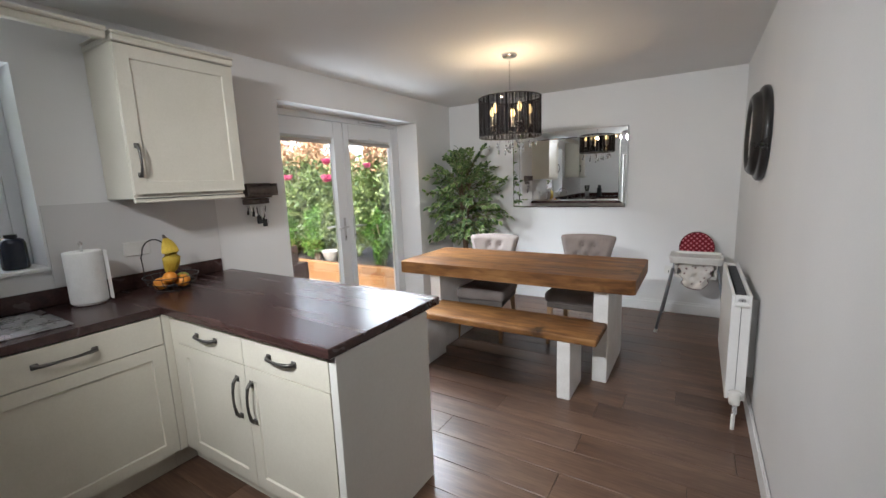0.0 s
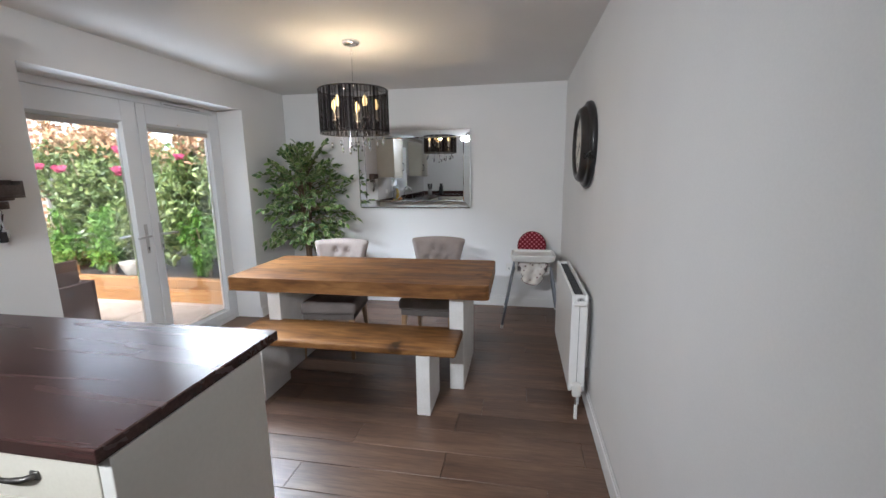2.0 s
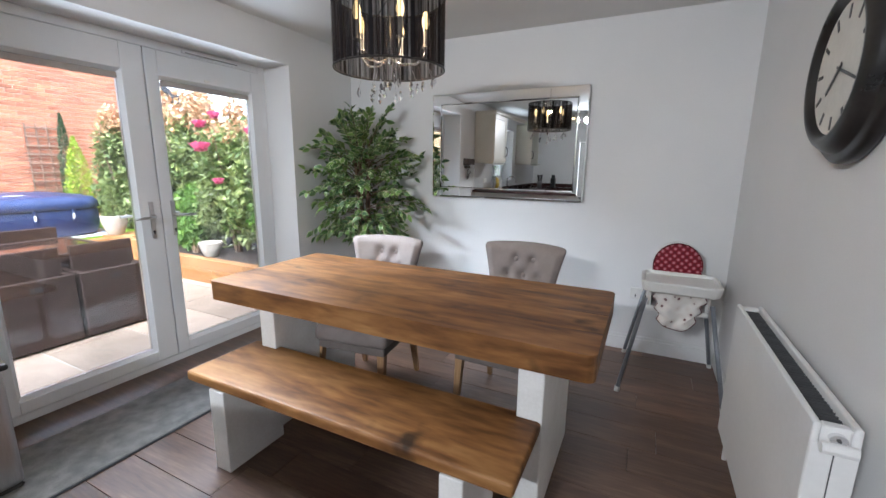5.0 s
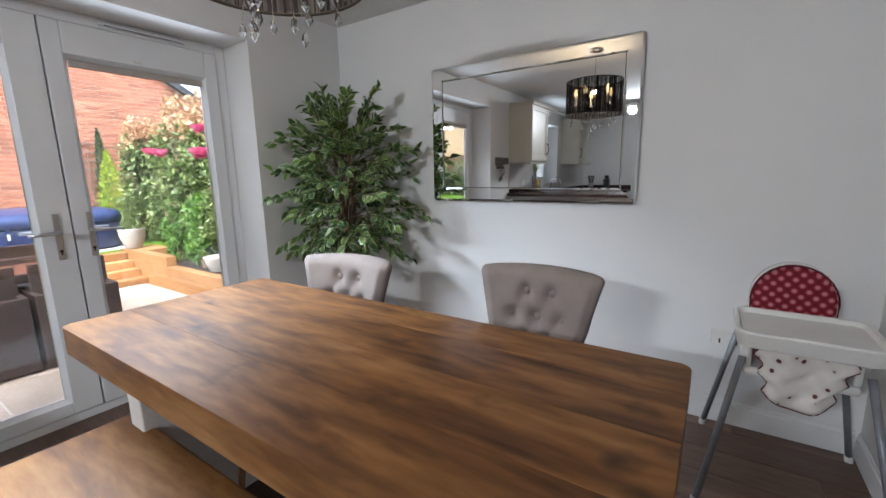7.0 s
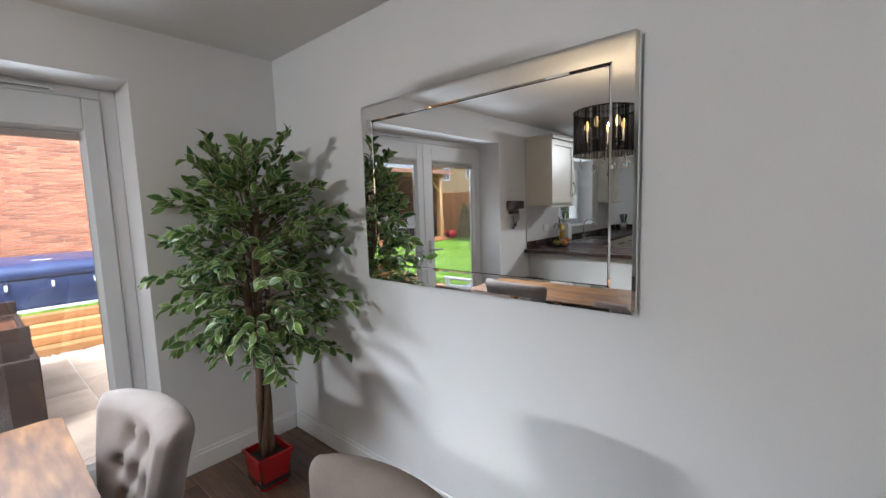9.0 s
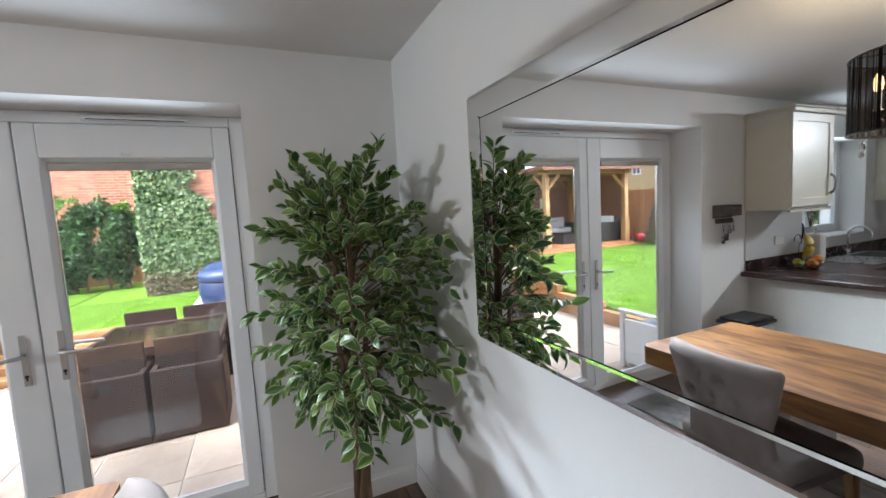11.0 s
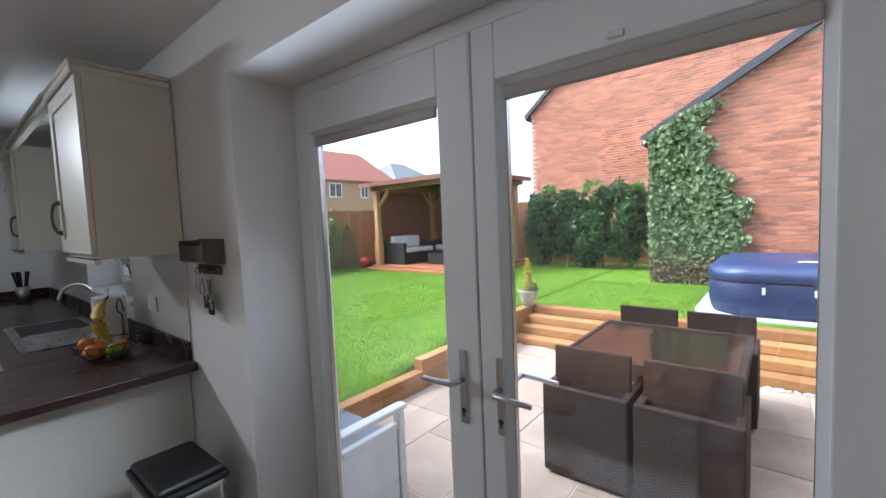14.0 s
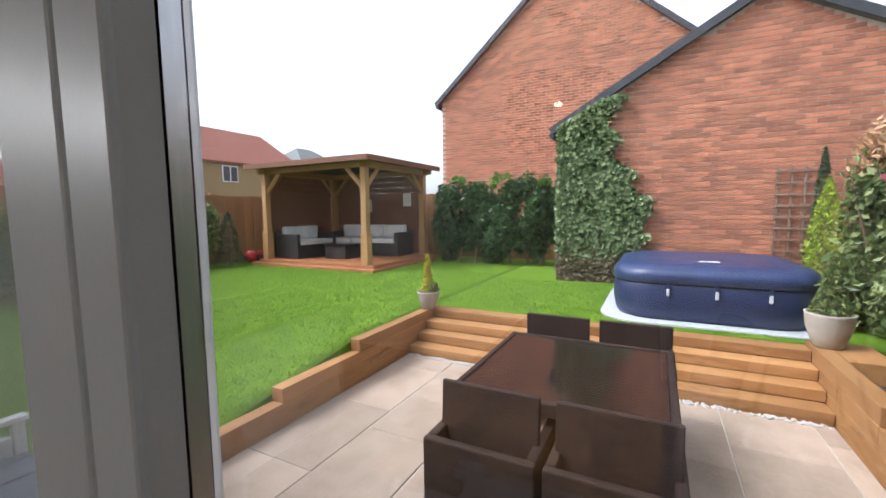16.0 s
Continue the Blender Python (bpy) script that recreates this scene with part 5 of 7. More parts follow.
# plant on the kitchen window sill
spl = thing("sill_plant", (-2.93, 0.36, 1.119), "small leafy houseplant in a white pot", "houseplant")
part("pot", lathe([(0, 0), (0.04, 0), (0.055, 0.1), (0.058, 0.1), (0.058, 0.108), (0.05, 0.108), (0.048, 0.09), (0, 0.09)], 24), WHITEPLASTIC, spl, "white pot", smooth=True)
for k in range(7):
    a = k * 0.9
    top_p = Vector((0.035 * math.cos(a) + 0.02, 0.13 * math.sin(a), 0.27 + 0.045 * (k % 4)))
    part("stem", tube([(0, 0, 0.085), (0.01 * math.cos(a), 0.04 * math.sin(a), 0.18), top_p], [0.004, 0.003, 0.002], 6), BARK, spl)
    for j in range(6):
        lf = new("leaf", leaf_meshes[(k + j) % 10])
        lf.parent = spl
        lf.matrix_basis = Matrix.LocRotScale(Vector((0, 0, 0.16)).lerp(top_p, 0.4 + 0.12 * j), Euler((rnd.uniform(-0.2, 0.8), rnd.uniform(-0.5, 0.5), a + j * 2.2)), Vector((0.62, 0.62, 0.62)))

# ---- garden ----
PATIO, LAWN = -0.15, 0.25
GRASS = surf("mown_grass", (0.1, 0.2, 0.012), (0.18, 0.31, 0.028), 3.5, 0.9, bump=0.9, fine=150, dist=0.02, spec=0.15)
EARTH = surf("earth", (0.05, 0.038, 0.025), (0.1, 0.075, 0.05), 3, 0.95, bump=0.6, fine=40, dist=0.02)
SAND = surf("buff_sandstone", (0.3, 0.228, 0.172), (0.43, 0.335, 0.262), 3, 0.8, bump=0.5, fine=45, obj=0.22, dist=0.004)
GROUT = surf("pale_mortar", (0.42, 0.37, 0.31), (0.55, 0.49, 0.42), 20, 0.95, bump=0.4)
SLEEPER = wood("orange_stained_sleeper", [(0.3, (0.2, 0.085, 0.025)), (0.5, (0.34, 0.165, 0.055)), (0.7, (0.46, 0.25, 0.1))], "x", 9, 0.75, knots=0.5, obj=0.14, bump=0.6)
SLEEPERY = wood("orange_stained_sleeper_across", [(0.3, (0.2, 0.085, 0.025)), (0.5, (0.34, 0.165, 0.055)), (0.7, (0.46, 0.25, 0.1))], "y", 9, 0.75, knots=0.5, obj=0.14, bump=0.6)
GRAVEL = surf("white_gravel", (0.45, 0.43, 0.4), (0.75, 0.73, 0.7), 60, 0.9, bump=1.0, fine=90, dist=0.02)
RATTAN = surf("brown_rattan", (0.021, 0.012, 0.009), (0.05, 0.031, 0.024), 9, 0.6, bump=1.0, fine=150, stretch=(1, 1, 5), dist=0.004, spec=0.25)
TINTED = plain("tinted_glass_top", (0.02, 0.013, 0.012), 0.06)
NAVY = surf("navy_vinyl", (0.01, 0.017, 0.058), (0.022, 0.035, 0.1), 3, 0.42, bump=0.15, fine=90)
NAVYTOP = surf("navy_vinyl_lid", (0.018, 0.031, 0.09), (0.034, 0.054, 0.145), 3, 0.38, bump=0.2, fine=40)
STRAP = plain("grey_strap", (0.5, 0.52, 0.55), 0.6)
BRICK = surf("red_facing_brick", (0.29, 0.097, 0.05), (0.43, 0.17, 0.094), 5, 0.85, bump=0.7, fine=70, obj=0.34, dist=0.004)
BRICKS = surf("red_facing_bricks_rest", (0.29, 0.097, 0.05), (0.43, 0.17, 0.094), 5, 0.85, bump=0.7, fine=70, island=0.34, dist=0.004)
MORTAR = surf("brick_mortar", (0.45, 0.34, 0.27), (0.56, 0.45, 0.37), 20, 0.95, bump=0.4)
VERGE = surf("dark_roof_verge", (0.022, 0.024, 0.03), (0.045, 0.048, 0.056), 6, 0.6, bump=0.3)
TILES = surf("red_roof_tile", (0.19, 0.06, 0.04), (0.3, 0.1, 0.065), 9, 0.8, bump=0.5, fine=30)
BUFF = surf("buff_render_brick", (0.29, 0.2, 0.09), (0.39, 0.28, 0.14), 4, 0.85, bump=0.4, fine=60)
GREYTILE = surf("grey_roof_tile", (0.12, 0.13, 0.13), (0.2, 0.21, 0.21), 6, 0.8, bump=0.5)
FENCE = wood("orange_fence_board", [(0.3, (0.2, 0.095, 0.035)), (0.7, (0.4, 0.215, 0.09))], "z", 10, 0.8, obj=0.16, bump=0.5)
DARKFENCE = wood("dark_stained_board", [(0.3, (0.12, 0.048, 0.026)), (0.7, (0.25, 0.11, 0.062))], "y", 10, 0.75, obj=0.14, bump=0.5)
PINE = wood("honey_pine_post", [(0.3, (0.3, 0.15, 0.055)), (0.7, (0.52, 0.31, 0.14))], "z", 8, 0.6, bump=0.4)
DECK = wood("red_cedar_deck", [(0.3, (0.28, 0.1, 0.035)), (0.7, (0.46, 0.2, 0.085))], "x", 10, 0.6, bump=0.4)
BLACKWEAVE = surf("black_rattan", (0.016, 0.014, 0.014), (0.035, 0.031, 0.03), 9, 0.55, bump=0.8, fine=150)
PALECUSHION = surf("pale_grey_cushion", (0.52, 0.51, 0.5), (0.66, 0.65, 0.63), 6, 0.9, bump=0.3)
BENCHWHITE = surf("white_garden_paint", (0.68, 0.68, 0.66), (0.78, 0.78, 0.76), 6, 0.5, bump=0.15)
GREYCUSHION = surf("slate_blue_cushion", (0.17, 0.19, 0.22), (0.26, 0.28, 0.32), 7, 0.9, bump=0.4)
STONEPOT = surf("cream_stone_pot", (0.32, 0.29, 0.24), (0.46, 0.42, 0.36), 8, 0.8, bump=0.4, fine=50)
LAUREL = leaf_mat("laurel_leaf", (0.018, 0.055, 0.012), (0.085, 0.19, 0.045), 0.35)
IVY = leaf_mat("ivy_leaf", (0.07, 0.13, 0.04), (0.33, 0.42, 0.19), 0.5)
IVYDRY = leaf_mat("dry_ivy_stem_leaf", (0.13, 0.1, 0.05), (0.3, 0.25, 0.14), 0.7)
PHOTINIA = leaf_mat("photinia_leaf", (0.08, 0.135, 0.03), (0.34, 0.4, 0.14), 0.4)
PHOTRED = leaf_mat("photinia_new_leaf", (0.48, 0.24, 0.12), (0.68, 0.5, 0.28), 0.4)
ROSELEAF = leaf_mat("rose_leaf", (0.06, 0.16, 0.015), (0.2, 0.36, 0.05), 0.45)
LIMELEAF = leaf_mat("lime_conifer", (0.25, 0.38, 0.02), (0.5, 0.62, 0.06), 0.6)
CONIFER = leaf_mat("dark_conifer", (0.02, 0.06, 0.02), (0.06, 0.13, 0.05), 0.6)
PINK = leaf_mat("pink_rose_petal", (0.72, 0.07, 0.22), (0.88, 0.22, 0.4), 0.5)
GOLD = leaf_mat("golden_leaf", (0.5, 0.45, 0.03), (0.75, 0.68, 0.1), 0.6)

gen = np.random.default_rng(4)


def leaf_cloud(name, mat, pts, size, aspect=0.5, face=None, parent=None, droop=0.3):
    """Many small pointed leaves at pts, each a folded four-cornered blade of its own tilt; one part of kind stuff."""
    n = len(pts)
    a = gen.normal(size=(n, 3))
    if face is not None:
        a = a * 0.55 + np.asarray(face)
    nrm = a / np.linalg.norm(a, axis=1, keepdims=True)
    b = gen.normal(size=(n, 3)) + np.array([0, 0, -droop])
    b -= nrm * np.sum(b * nrm, axis=1, keepdims=True)
    b /= np.linalg.norm(b, axis=1, keepdims=True)
    c = np.cross(nrm, b)
    s = (size * gen.uniform(0.6, 1.35, n))[:, None]
    w = s * aspect / 2
    v = np.stack([pts - b * s * 0.5, pts + c * w + nrm * w * 0.35, pts + b * s * 0.55, pts - c * w + nrm * w * 0.35], axis=1).reshape(-1, 3)
    i = np.arange(n) * 4
    f = np.stack([np.stack([i, i + 1, i + 2], 1), np.stack([i, i + 2, i + 3], 1)], 1).reshape(-1, 3)
    me = bpy.data.meshes.new(name)
    me.from_pydata(v.tolist(), [], f.tolist())
    me.materials.append(mat)
    ob = tagged(new(name, me), kind="stuff")
    if parent:
        ob.parent = parent
    return ob


def lumpy(n, centre, radii, lumps=14, shell=0.55, seed=1):
    """Points in an uneven crown made of overlapping lobes, denser near the outside."""
    g = np.random.default_rng(seed)
    c, r = np.array(centre), np.array(radii)
    d = g.normal(size=(lumps, 3))
    d /= np.linalg.norm(d, axis=1, keepdims=True)
    lobe = d * g.uniform(0.35, 0.72, (lumps, 1))
    k = g.integers(0, lumps, n)
    e = g.normal(size=(n, 3))
    e /= np.linalg.norm(e, axis=1, keepdims=True)
    q = lobe[k] + e * (g.uniform(0, 1, (n, 1)) ** shell) * g.uniform(0.28, 0.46, (lumps, 1))[k]
    return c + q * r


def shrub(name, label, category, base, radii, height, n, size, mat, seed, tip=None, tip_above=0.75, group=""):
    """A shrub with branching stems and a lumpy crown of separate leaves."""
    sh = thing(name, base, label, category, group)
    g = random.Random(seed)
    for k in range(5):
        a = k * 1.26 + g.uniform(-0.3, 0.3)
        tx, ty = radii[0] * 0.6 * math.cos(a), radii[1] * 0.6 * math.sin(a)
        part("stem", tube([(0.03 * math.cos(a), 0.03 * math.sin(a), 0.0), (tx * 0.35, ty * 0.35, height * 0.35), (tx, ty, height * 0.75)], [0.022, 0.016, 0.006], 6), BARK, sh)
    pts = lumpy(n, (0, 0, height * 0.5), (radii[0], radii[1], height * 0.58), 18, seed=seed)
    pts = pts[(pts[:, 2] > 0.02)]
    if tip is not None:
        hi = pts[:, 2] + gen.normal(0, 0.1, len(pts)) > height * tip_above
        leaf_cloud("young_leaves", tip, pts[hi], size, parent=sh)
        pts = pts[~hi]
    leaf_cloud("crown", mat, pts, size, parent=sh)
    return sh


# one sheet of earth to the horizon
bm = bmesh.new()
bmesh.ops.create_grid(bm, x_segments=8, y_segments=8, size=600)
bm.transform(Matrix.Translation((0, 0, -0.32)))
tagged(part("ground", bm, EARTH), "earth reaching to the horizon", "ground", kind="structure")

# lawn: rises from the house to the level of the top step, with an edge down to the earth
def lawn_z(x, y):
    t = min(1, max(0, (-4.6 - x) / 1.6))
    return 0.0 + LAWN * t + 0.012 * noise.noise(Vector((x * 0.7, y * 0.7, 0)))


def lawn_patch(name, x0, x1, y0, y1, nx, ny):
    bm = bmesh.new()
    g = [[bm.verts.new((x0 + (x1 - x0) * i / nx, y0 + (y1 - y0) * j / ny, lawn_z(x0 + (x1 - x0) * i / nx, y0 + (y1 - y0) * j / ny))) for j in range(ny + 1)] for i in range(nx + 1)]
    for i in range(nx):
        for j in range(ny):
            f = bm.faces.new((g[i][j], g[i + 1][j], g[i + 1][j + 1], g[i][j + 1]))
            f.smooth = True
    ring = [g[i][0] for i in range(nx)] + [g[nx][j] for j in range(ny)] + [g[i][ny] for i in range(nx, 0, -1)] + [g[0][j] for j in range(ny, 0, -1)]
    lower = [bm.verts.new((v.co.x, v.co.y, -0.33)) for v in ring]
    for k in range(len(ring)):
        m = (k + 1) % len(ring)
        bm.faces.new((ring[k], lower[k], lower[m], ring[m]))
    bmesh.ops.recalc_face_normals(bm, faces=bm.faces[:])
    return tagged(part(name, bm, GRASS), "mown bright green lawn", "lawn", kind="structure")


lawn_patch("lawn", -14.2, -3.22, -6.4, 0.955, 60, 40)
lawn_patch("lawn_upper", -14.2, -7.735, 0.956, 8.5, 36, 40)
nb = 60000
bx, by = gen.uniform(-10.6, -3.3, nb), gen.uniform(-5.5, 0.93, nb)
up = gen.uniform(0, 1, nb) < 0.2
bx[up], by[up] = gen.uniform(-10.2, -7.78, up.sum()), gen.uniform(0.96, 4.9, up.sum())
bz = np.array([lawn_z(a, b) for a, b in zip(bx, by)])
ang, hgt = gen.uniform(0, 6.283, nb), gen.uniform(0.016, 0.036, nb)
base = np.stack([bx, by, bz - 0.003], 1)
side = np.stack([np.cos(ang), np.sin(ang), np.zeros(nb)], 1) * 0.0042
tipv = base + np.stack([gen.normal(0, 0.012, nb), gen.normal(0, 0.012, nb), hgt], 1)
vv = np.stack([base - side, base + side, tipv], 1).reshape(-1, 3)
me = bpy.data.meshes.new("grass_blades")
me.from_pydata(vv.tolist(), [], np.arange(nb * 3).reshape(-1, 3).tolist())
me.materials.append(leaf_mat("grass_blade", (0.11, 0.215, 0.012), (0.23, 0.37, 0.035), 0.7))
tagged(new("grass_blades", me), "short mown blades of grass", "grass", kind="stuff")

# sleeper wall beside the lawn, three courses that step up
wallb = thing("sleeper_retaining_wall", (0, 0, 0), "stepped low wall of orange timber sleepers", "retaining wall")
for x0, x1, z0, z1 in ((-4.55, -3.25, -0.3, 0.03), (-5.75, -4.552, -0.3, 0.03), (-7.5, -5.752, -0.3, 0.03), (-6.4, -5.1, 0.031, 0.145), (-7.6, -6.402, 0.031, 0.145), (-7.72, -6.05, 0.146, 0.262)):
    part("sleeper", box(x0, 0.96, z0, x1, 1.08, z1, 0.007, seg=2), SLEEPER, wallb)

# steps up to the lawn
steps = thing("garden_steps", (0, 0, 0), "four broad steps of orange timber sleepers", "steps")
for k in range(4):
    x1 = -6.93 - 0.2 * k
    z1 = PATIO + 0.1 * (k + 1)
    for y0, y1 in ((1.083, 2.6 + 0.3 * (k % 2)), (2.603 + 0.3 * (k % 2), 4.855)):
        part("sleeper", box(x1 - (0.205 if k < 3 else 0.2), y0, z1 - (0.1 if k else 0.2), x1, y1, z1 - 0.001, 0.008, seg=2), SLEEPERY, steps)
bm = bmesh.new()
grv = random.Random(2)
for k in range(500):
    s = grv.uniform(0.008, 0.018)
    one = bmesh.new()
    bmesh.ops.create_icosphere(one, subdivisions=1, radius=s, matrix=Matrix.Translation((-6.925 + grv.uniform(0.0, 0.06), grv.uniform(1.1, 4.82), PATIO + 0.004)))
    merge(bm, one)
tagged(part("gravel", bm, GRAVEL), "strip of white gravel at the foot of the steps", "gravel", kind="stuff")

# planter with flowering hedge
plb = thing("sleeper_planter", (0, 0, 0), "raised bed edged with orange timber sleepers", "raised bed")
for x0, x1, z0, z1 in ((-5.2, -3.25, -0.3, 0.03), (-6.95, -5.202, -0.3, 0.03), (-4.6, -3.25, 0.031, 0.16), (-6.3, -4.602, 0.031, 0.16), (-6.95, -6.302, 0.031, 0.16), (-7.75, -6.952, -0.3, 0.03), (-7.75, -6.952, 0.031, 0.16), (-7.75, -6.3, 0.161, 0.29)):
    part("sleeper", box(x0, 4.86, z0, x1, 4.985, z1, 0.007, seg=2), SLEEPER, plb)
part("soil", box(-7.73, 4.986, -0.3, -3.25, 7.0, 0.12), SOIL, plb)
part("sleeper", box(-7.75, 4.99, 0.121, -7.2, 5.3, 0.29, 0.007, seg=2), SLEEPER, plb)

# patio of mixed sandstone slabs
pav = tagged(part("pavement", box(-6.97, 1.085, -0.31, XO - 0.002, 4.855, PATIO - 0.006), GROUT), "buff sandstone slab patio", "patio", kind="structure")
U = 0.303
nx, ny = 13, 13
taken = [[False] * ny for _ in range(nx)]
slab_rnd = random.Random(21)
for i in range(nx):
    for j in range(ny):
        if taken[i][j]:
            continue
        for w, h in slab_rnd.choice((((3, 2), (2, 2), (1, 2), (2, 1), (1, 1)), ((2, 3), (2, 2), (2, 1), (1, 1)), ((2, 2), (1, 2), (1, 1)))):
            if i + w <= nx and j + h <= ny and not any(taken[a][b] for a in range(i, i + w) for b in range(j, j + h)):
                break
        for a in range(i, i + w):
            for b in range(j, j + h):
                taken[a][b] = True
        x1, y0 = XO - 0.012 - i * U, 1.09 + j * U
        x0, y1 = max(x1 - w * U + 0.009, -6.92), min(y0 + h * U - 0.009, 4.85)
        if x1 - x0 > 0.05 and y1 - y0 > 0.05:
            part("slab", box(x0, y0, PATIO - 0.03, x1, y1, PATIO + slab_rnd.uniform(-0.002, 0.002), 0.005), SAND, pav)

# ---- cube rattan dining set ----
ct = thing("garden_table", (-5.4, 3.2, PATIO), "brown rattan garden table with dark glass top", "garden table")
part("glass_top", box(-0.51, -0.5, 0.712, 0.51, 0.5, 0.722, 0.003), TINTED, ct, "dark tinted glass top")
bm = box(-0.545, -0.54, 0.66, -0.512, 0.54, 0.73, 0.006)
box(0.512, -0.54, 0.66, 0.545, 0.54, 0.73, 0.006, bm=bm)
box(-0.512, -0.54, 0.66, 0.512, -0.502, 0.73, 0.006, bm=bm)
box(-0.512, 0.502, 0.66, 0.512, 0.54, 0.73, 0.006, bm=bm)
part("rim", bm, RATTAN, ct)
part("underframe", box(-0.5, -0.49, 0.66, 0.5, 0.49, 0.71), RATTAN, ct)
for x in (-0.52, 0.52):
    for y in (-0.515, 0.515):
        part("leg", box(x - 0.022, y - 0.022, 0, x + 0.022, y + 0.022, 0.66, 0.004), RATTAN, ct)


def cube_chair(m):
    """Rattan cube armchair, its back towards local +x, origin under its middle."""
    c = thing("garden_armchair", m, "brown rattan cube armchair pushed under the garden table", "garden chair", "chairs round the garden table")
    bm = box(0.215, -0.265, 0.02, 0.262, 0.265, 0.6, 0.01, seg=2)
    part("back_panel", bm, RATTAN, c)
    # no opening is cut: the grip slot's shade is a dark patch
    part("grip_slot", box(0.2605, -0.04, 0.5, 0.2645, 0.04, 0.545), RUBBERGAP, c, "dark patch coloured as the hand grip's shade")
    for s in (-1, 1):
        part("arm_panel", box(-0.24, s * 0.24 - 0.024, 0.02, 0.2145, s * 0.24 + 0.024, 0.6, 0.01, seg=2), RATTAN, c)
    part("seat", box(-0.24, -0.214, 0.2, 0.2145, 0.214, 0.36, 0.008), RATTAN, c)
    part("cushion", box(-0.22, -0.205, 0.361, 0.2, 0.205, 0.42, 0.02, seg=3), BLACKWEAVE, c)
    bk = box(-0.014, -0.245, 0.0, 0.014, 0.245, 0.42, 0.006)
    bk.transform(Matrix.Translation((0.1, 0, 0.4)) @ pose(0, 0, 0, 0, -3, 0))
    part("folding_backrest", bk, RATTAN, c)
    return c


ch0 = cube_chair(pose(-4.8, 2.935, PATIO))
copy_thing(ch0, pose(-4.8, 3.495, PATIO))
copy_thing(ch0, pose(-6.13, 2.94, PATIO, 0, 0, 180))
copy_thing(ch0, pose(-6.13, 3.5, PATIO, 0, 0, 180))

# ---- white storage bench by the house ----
wb = thing("garden_bench", (-3.52, 1.4, PATIO), "white painted garden bench with slate blue cushion", "garden bench")
for y in (-0.72, 0.72):
    e = part("end_panel", box(-0.2, y - 0.012, 0.06, 0.2, y + 0.012, 0.5, 0.003), BENCHWHITE, wb)
    for x in (-0.23, 0.23):
        part("leg", box(x - 0.025, y - 0.025, 0.0, x + 0.025, y + 0.025, 0.59, 0.005), BENCHWHITE, e)
    part("armrest", box(-0.27, y - 0.035, 0.59, 0.27, y + 0.035, 0.62, 0.008, seg=2), BENCHWHITE, e)
    part("brace", box(-0.2, y - 0.022, 0.48, 0.2, y + 0.022, 0.52, 0.004), BENCHWHITE, e)
part("seat", box(-0.25, -0.7, 0.34, 0.22, 0.7, 0.375, 0.004), BENCHWHITE, wb)
part("front_panel", box(-0.235, -0.69, 0.06, -0.215, 0.69, 0.34, 0.003), BENCHWHITE, wb)
for k in range(12):
    part("slat", box(0.21, -0.66 + k * 0.112, 0.376, 0.228, -0.61 + k * 0.112, 0.8, 0.003), BENCHWHITE, wb)
part("top_rail", box(0.2, -0.745, 0.801, 0.25, 0.745, 0.85, 0.006), BENCHWHITE, wb)
cush = thing("bench_cushion", (-3.54, 1.4, PATIO + 0.376), "slate blue seat cushion on the white bench", "cushion")
part("pad", box(-0.23, -0.68, 0.0, 0.2, 0.68, 0.06, 0.02, seg=3), GREYCUSHION, cush)
for k in range(7):
    part("tie", box(-0.22, -0.6 + k * 0.2, 0.0605, 0.19, -0.592 + k * 0.2, 0.0635), RUBBERGAP, cush)

# ---- hot tub ----
tub = thing("hot_tub", (-9.0, 4.15, LAWN), "navy inflatable hot tub with zipped lid", "hot tub")


def rounded(hw, r, z, n=8):
    pts = []
    for cx, cy, a0 in ((hw - r, hw - r, 0), (-hw + r, hw - r, 90), (-hw + r, -hw + r, 180), (hw - r, -hw + r, 270)):
        pts += [(cx + r * math.cos(radians(a0 + 90 * k / n)), cy + r * math.sin(radians(a0 + 90 * k / n)), z) for k in range(n + 1)]
    return pts


part("wall", loft([rounded(0.93, 0.4, 0.02), rounded(0.96, 0.42, 0.08), rounded(0.985, 0.43, 0.24), rounded(0.975, 0.43, 0.4), rounded(0.955, 0.42, 0.45)]), NAVY, tub, smooth=True)
part("lid", loft([rounded(0.965, 0.42, 0.43), rounded(0.99, 0.43, 0.45), rounded(0.985, 0.43, 0.54), rounded(0.94, 0.41, 0.6), rounded(0.8, 0.35, 0.635), rounded(0.4, 0.17, 0.655), rounded(0.06, 0.03, 0.66)]), NAVYTOP, tub, "navy zipped lid", smooth=True)
part("zip", tube(rounded(0.987, 0.43, 0.446) + [rounded(0.987, 0.43, 0.446)[0]], 0.006, 5), VERGE, tub)
part("badge", box(0.55, -0.1, 0.646, 0.65, 0.1, 0.653, 0.002), STRAP, tub, "pale plain badge")
for y in (-0.4, 0.05, 0.5):
    part("strap", box(0.978, y - 0.02, 0.26, 0.996, y + 0.02, 0.46, 0.003), NAVY, tub)
    part("buckle", box(0.99, y - 0.016, 0.3, 1.004, y + 0.016, 0.38, 0.003), STRAP, tub, "pale buckle")
part("ground_sheet", loft([rounded(1.12, 0.45, 0.0), rounded(1.12, 0.45, 0.018)]), STRAP, tub, "pale grey ground sheet")

